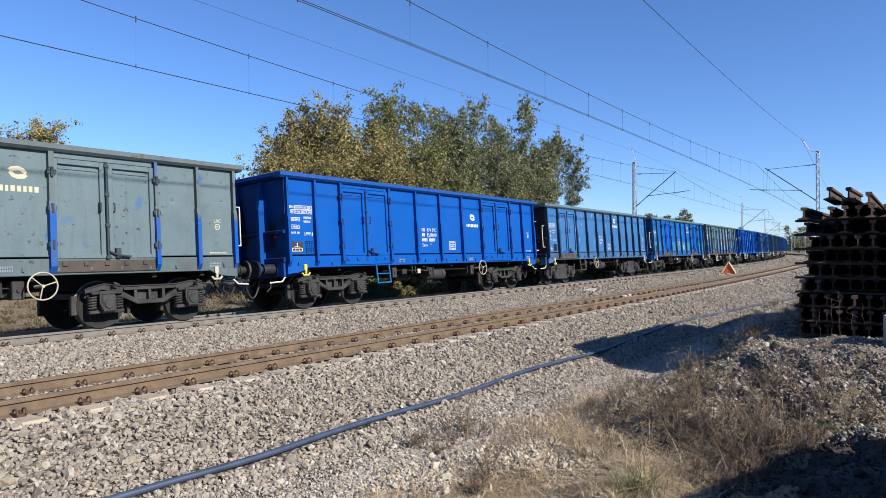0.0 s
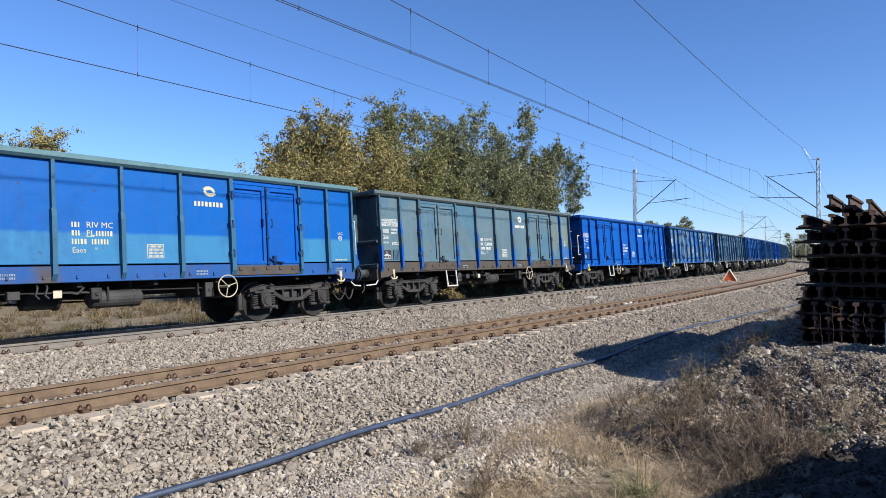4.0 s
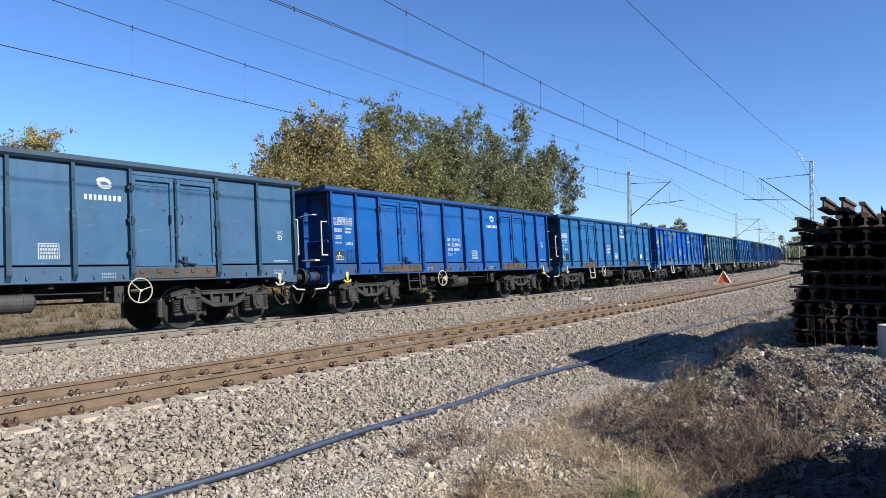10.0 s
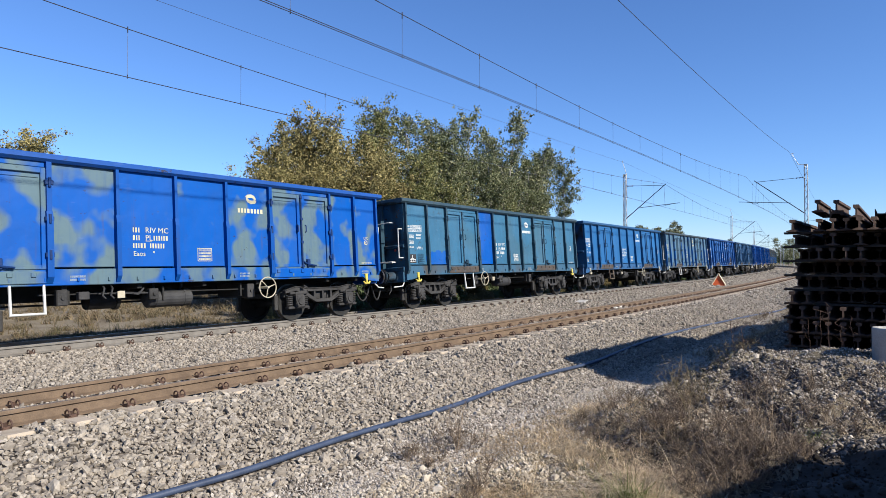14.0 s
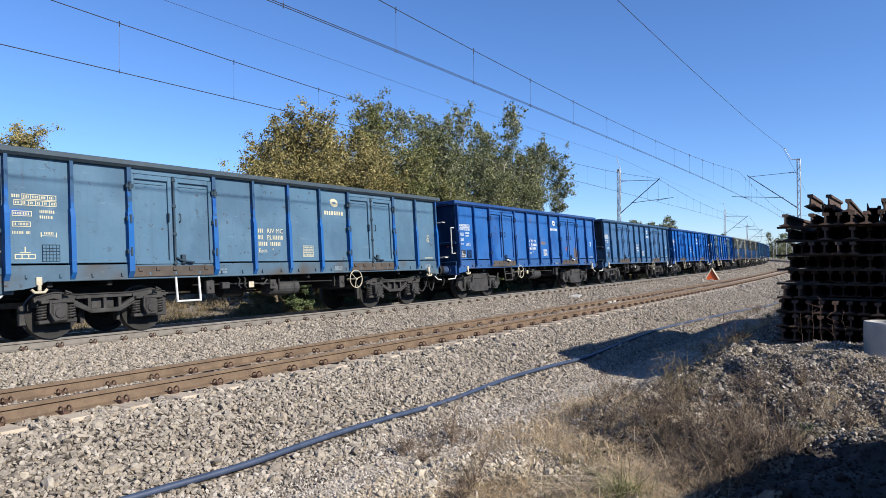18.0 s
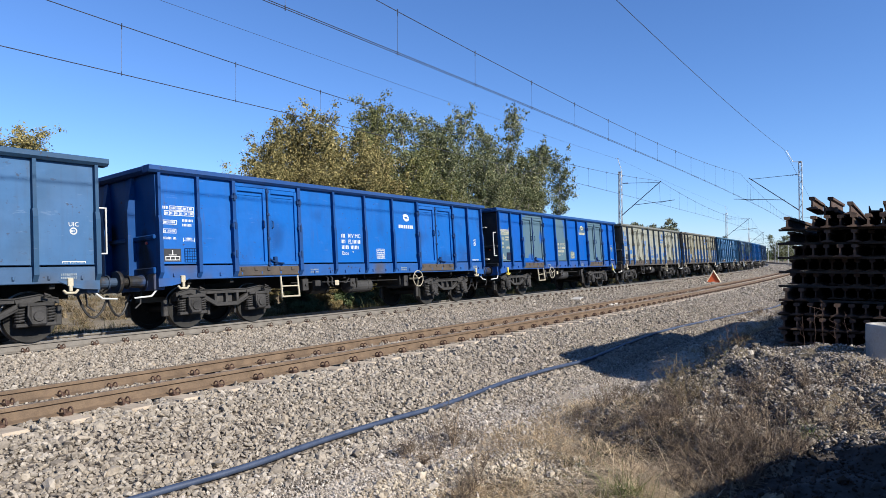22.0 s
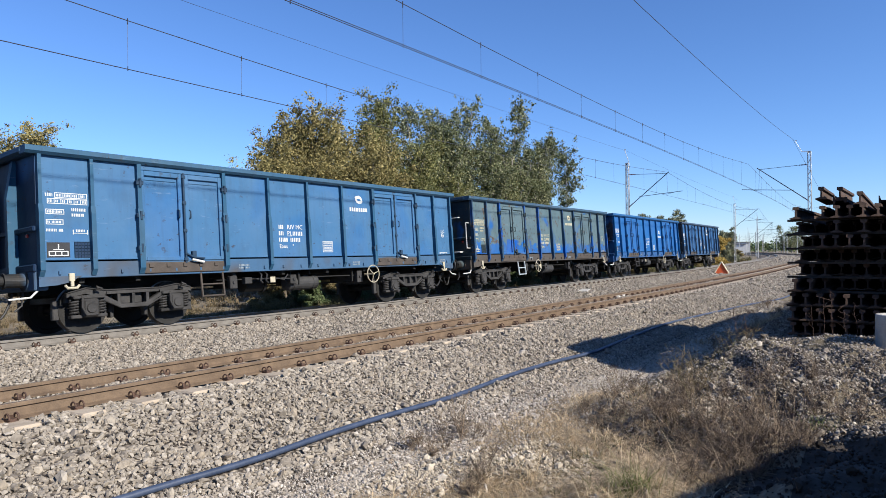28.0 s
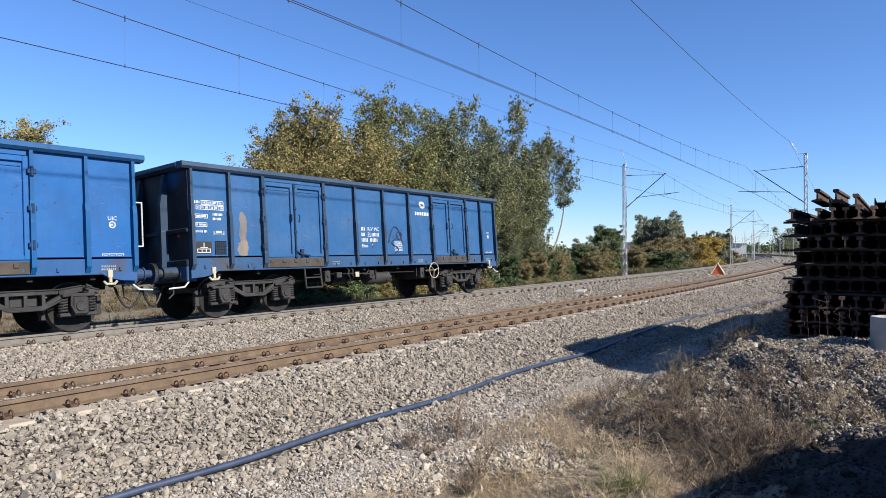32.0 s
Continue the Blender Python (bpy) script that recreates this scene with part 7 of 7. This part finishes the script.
def weeds(name, label, spots, seed, mat, height=0.45):
    """Withered branching weeds as crossed thin twigs."""
    rs = np.random.RandomState(seed)
    V, F, base = [], [], 0

    def stick(a, b, w0, w1):
        nonlocal base
        d = b - a
        s1 = np.cross(d, rs.randn(3))
        s1 /= np.linalg.norm(s1) + 1e-9
        s2 = np.cross(d, s1)
        s2 /= np.linalg.norm(s2) + 1e-9
        ring0 = [a + w0 * (math.cos(t) * s1 + math.sin(t) * s2) for t in (0, 2.1, 4.2)]
        ring1 = [b + w1 * (math.cos(t) * s1 + math.sin(t) * s2) for t in (0, 2.1, 4.2)]
        V.extend(ring0 + ring1)
        F.extend([[base + i, base + (i + 1) % 3, base + 3 + (i + 1) % 3, base + 3 + i] for i in range(3)])
        base += 6

    for s0, s1, o0, o1, cnt in spots:
        for _ in range(cnt):
            s, o = rs.uniform(s0, s1), rs.uniform(o0, o1)
            p = np.array(at(s, o, max(gz(s, o), -0.9) - 0.01))
            h = height * math.exp(0.4 * rs.randn())
            for _ in range(rs.randint(3, 7)):
                d = np.array([rs.randn() * 0.45, rs.randn() * 0.45, 1.0])
                e = p + d * h * rs.uniform(0.6, 1.0)
                stick(p, e, 0.0032, 0.0018)
                for _ in range(rs.randint(4, 9)):
                    q = p + (e - p) * rs.uniform(0.25, 1.0)
                    t = q + np.array([rs.randn() * 0.5, rs.randn() * 0.5, 0.55]) * h * rs.uniform(0.12, 0.34)
                    stick(q, t, 0.002, 0.0012)
                    for _ in range(2):
                        q2 = q + (t - q) * rs.uniform(0.4, 1)
                        stick(q2, q2 + rs.randn(3) * 0.05 + np.array([0, 0, 0.03]), 0.0025, 0.001)
    tagged(new(name, raw(name, np.array(V), np.array(F), mat)), label, "weeds", kind="stuff")


def plants():
    blades("dry_grass", "dry straw-coloured grass tufts on the bank", "grass",
           ((4.9, 7.2, 10.3, 11.8, 5200, 0.1, 0.003), (3.7, 5.2, 10.0, 11.2, 1500, 0.08, 0.003), (6.4, 8.9, 9.8, 10.6, 2000, 0.09, 0.003), (2.6, 4.4, 11.2, 13.0, 1500, 0.1, 0.003), (7.0, 9.4, 10.8, 12.6, 2200, 0.11, 0.0028),
            (4.9, 6.3, 11.6, 12.4, 2400, 0.11, 0.003), (9.2, 10.2, 13.0, 13.9, 600, 0.09, 0.0026), (12, 32, 9.8, 11.5, 2200, 0.22, 0.004)), DRY, 5, 1.2, 3, 120)
    blades("fallen_straw", "long reddish-brown straw fallen over the bank", "grass", ((5.3, 6.3, 12.0, 12.7, 900, 0.17, 0.0036), (5.4, 6.8, 10.7, 11.6, 420, 0.15, 0.0036), (5.6, 6.8, 11.4, 12.2, 260, 0.15, 0.0036)), DRY, 45, 2.3, 4, 50)
    blades("matted_straw", "matted brown and straw-coloured grass lying on the bank", "grass",
           ((4.9, 7.3, 10.3, 11.9, 9000, 0.06, 0.003), (3.5, 5.6, 9.7, 10.9, 5200, 0.05, 0.003), (5.4, 8.9, 9.55, 10.5, 5600, 0.05, 0.003), (2.6, 4.9, 10.9, 13.0, 2600, 0.05, 0.003), (5.0, 6.9, 11.8, 12.6, 4200, 0.07, 0.003), (7.0, 9.2, 10.6, 12.6, 5200, 0.06, 0.003)), MATTED, 25, 2.6, 3, 60)
    weeds("withered_weeds", "brown withered branching weeds on the rough bank", ((6.9, 8.4, 11.1, 12.7, 34), (6.2, 7.4, 11.5, 12.3, 12), (5.7, 7.0, 12.1, 12.9, 40), (6.1, 7.3, 12.4, 13.2, 48), (7.0, 8.6, 10.4, 11.1, 12), (19, 28, 9.0, 9.8, 26), (7.6, 9.3, 12.3, 13.7, 26), (5.3, 6.3, 9.45, 9.85, 12), (4.6, 5.4, 10.4, 10.9, 5), (8.0, 9.0, 12.2, 13.0, 5), (14, 30, 10.2, 11.8, 60)), 7, WEED, 0.21)
    weeds("dead_stalks", "pale thin dead stalks standing on the bank", ((10.2, 10.6, 11.7, 11.95, 3), (9.0, 9.6, 11.0, 11.3, 2), (7.6, 8.4, 11.6, 12.4, 5)), 23, VERGE, 0.36)
    rs = random.Random(19)
    for s, off, h in ((11.05, 12.72, 0.5), (10.95, 12.86, 0.62), (11.1, 12.98, 0.7), (11.0, 13.12, 0.42), (10.9, 13.3, 0.5), (10.35, 11.8, 0.55), (10.5, 11.9, 0.4)):
        bm = bmesh.new()
        pts = [Vector((0, 0, -0.03))]
        for _ in range(6):
            pts.append(pts[-1] + Vector((rs.uniform(-0.022, 0.022), rs.uniform(-0.022, 0.022), h / 6)))
        bent(bm, pts, 0.004, 5)
        for q in (2, 3, 4, 5):
            bent(bm, [pts[q], pts[q] + Vector((rs.uniform(-0.1, 0.1), rs.uniform(-0.1, 0.1), 0.07)), pts[q] + Vector((rs.uniform(-0.14, 0.14), rs.uniform(-0.14, 0.14), 0.13))], 0.0022, 4)
        st = thing("dry_stalk", Matrix.Translation(at(s, off, gz(s, off))), "thin bare brown stalk standing before the rail stack", "weed", "stalks by the rail stack")
        part("stem", bm, CLIP, st)
    blades("green_tuft", "fresh green grass tuft between the straw", "grass", ((5.25, 5.5, 11.95, 12.15, 420, 0.17, 0.003), (7.2, 7.6, 12.9, 13.3, 160, 0.1, 0.003)), leaf_mat("fresh_grass", ((0.06, 0.08, 0.02), (0.12, 0.145, 0.04), (0.2, 0.21, 0.07))), 35, 0.7, 3, 140)
    blades("bank_herbs", "small green herbs between the dry grass", "grass", ((4.6, 8.6, 10.4, 12.4, 1500, 0.07, 0.005), (2.6, 5.0, 10.8, 12.6, 700, 0.05, 0.005), (8.6, 10.5, 10.9, 11.8, 500, 0.08, 0.006)), HERB, 15, 0.9)
    blades("verge_grass", "tall dry grass and herbs along the far side of the line", "grass",
           ((0, 20, -9.0, -3.2, 3000, 0.18, 0.008), (10, 60, -6.8, -3.3, 16000, 0.24, 0.009), (60, 150, -9, -3.6, 8000, 0.6, 0.018)), HERB, 9, 0.35)
    blades("verge_straw", "pale dry straw behind the far rail", "grass", ((-2, 26, -9.0, -3.3, 36000, 0.14, 0.007), (0, 30, -26, -9, 26000, 0.26, 0.016), (22, 70, -5.2, -3.4, 7000, 0.24, 0.009)), VERGE, 10, 0.8)


def far_town():
    """Low white buildings and slim poles far along the line."""
    wall = plain("white_render_wall", (0.42, 0.42, 0.42), (0.525, 0.525, 0.518), 0.8, 0, 1)
    roof = plain("grey_sheet_roof", (0.14, 0.14, 0.147), (0.21, 0.21, 0.217), 0.6, 0, 1)
    glass = plain("dark_window_glass", (0.021, 0.025, 0.028), (0.035, 0.038, 0.042), 0.15)
    for s, off, L, hgt in ((298, -6.5, 5, 4.2), (232, -36, 14, 5.0), (345, 1.0, 9, 5.0), (262, -20, 12, 4.0)):
        m = thing("trackside_building", placed(s, off, gz(s, off)), "low white building far along the line", "building", "far buildings")
        part("wall", box(bmesh.new(), -L, L, -5, 5, 0, hgt), wall, m)
        part("roof", box(bmesh.new(), -L - 0.4, L + 0.4, -5.4, 5.4, hgt, hgt + 0.35, 0.05), roof, m)
        for i in range(6):
            part("window", box(bmesh.new(), -L + 1.2 + i * (2 * L - 2.4) / 5 - 0.6, -L + 1.2 + i * (2 * L - 2.4) / 5 + 0.6, -5.03, -4.97, 1.2, 2.6), glass, m)
    pole = shared("pole", lambda: mesh_of("pole", tube(bmesh.new(), (0, 0, 0), (0, 0, 7.5), 0.12, 0.09, seg=8), MAST))
    rs = random.Random(12)
    for i in range(22):
        s = 170 + i * 9
        off = rs.choice((-7, -12, -3.2, 9.5, 14, -18))
        m = thing("line_pole", placed(s, off, gz(s, off)), "slim pale pole among the far tracks", "pole", "poles along the far tracks")
        part("pole", pole, None, m)
    # tall thin chimney beyond the scrub
    c = thing("chimney", placed(145.7, -25.4, gz(145.7, -25.4)), "tall thin dark brick chimney rising behind the scrub", "chimney")
    part("shaft", tube(bmesh.new(), (0, 0, 0), (0, 0, 10.2), 0.42, 0.36, seg=10), BARK, c)
    for z in (7.2, 8.5, 9.6):
        part("collar", tube(bmesh.new(), (0, 0, z), (0, 0, z + 0.35), 0.62, 0.62, seg=10), BARK, c)


# ---- the place ----
ground()
ballast()
track("far_track", "curved main track with grey dusty rails on concrete sleepers", 0.0, 0.0, RAIL_GREY, RAIL_HEAD, 5.0, 0.621, ((0.87, False),), 0.86)
track("near_track", "curved track with brown rusty rails on concrete sleepers", SPACING, NEAR_Z, RAIL_RUST, RAIL_TOP_RUST, 2.54, 0.621, ((0.87, False), (-0.64, False)), 1.27)
rail_stack()
warning_triangle()
slabs()
hose_line()
concrete_ring()
cables()
far_town()
trees()
plants()
WAGONS = train()


# ---- what moves ----
# how far each wagon stands from an even spacing, by the slack of its couplings
SLACK = (-0.15, 0.06, 0.0, 0.06, -0.13, -0.04, 0.08, 0.09, 0.05, 0.06, 0.06, 0.12, 0.0, 0.03, 0.02, 0.12, 0.06, 0.05, 0.13, -0.04, 0.03, 0.08, 0.08, 0.03)


def motions():
    """The train rolls towards the eye and past it; metres run against seconds."""
    runs = ((0, 3.78), (0.5, 8.62), (2, 22.97), (3, 32.7), (5.5, 56.75), (6, 61.6), (7.5, 76.2), (9, 90.8), (10.3, 103.3), (12, 119.83), (13, 129.55), (13.6, 135.35), (14.5, 144.1),
            (16.5, 163.5), (18, 178.05), (19, 187.8), (20.5, 202.5), (22, 217.4), (23, 227.15), (23.5, 232.05), (25, 246.7), (27.5, 271.1), (29, 285.7), (30.5, 300.35), (32, 315.0))
    for k, w in enumerate(WAGONS):
        walk(w, [(t, placed(14.04 * k + HALF + SLACK[k] - d, 0, 0, CANT)) for t, d in runs])
    # wheels turn with the way made, 0.46 m in radius
    ts = [i / 15 for i in range(481)]
    way = np.interp(ts, [t for t, _ in runs], [d for _, d in runs])
    for w in WAGONS:
        for bo in w.children:
            for ws in bo.children:
                if ws.name.startswith("wheelset"):
                    x = ws.location.x
                    walk(ws, [(t, Matrix.Translation((x, 0, 0.46)) @ Matrix.Rotation(-d / 0.46, 4, "Y")) for t, d in zip(ts, way)])


motions()
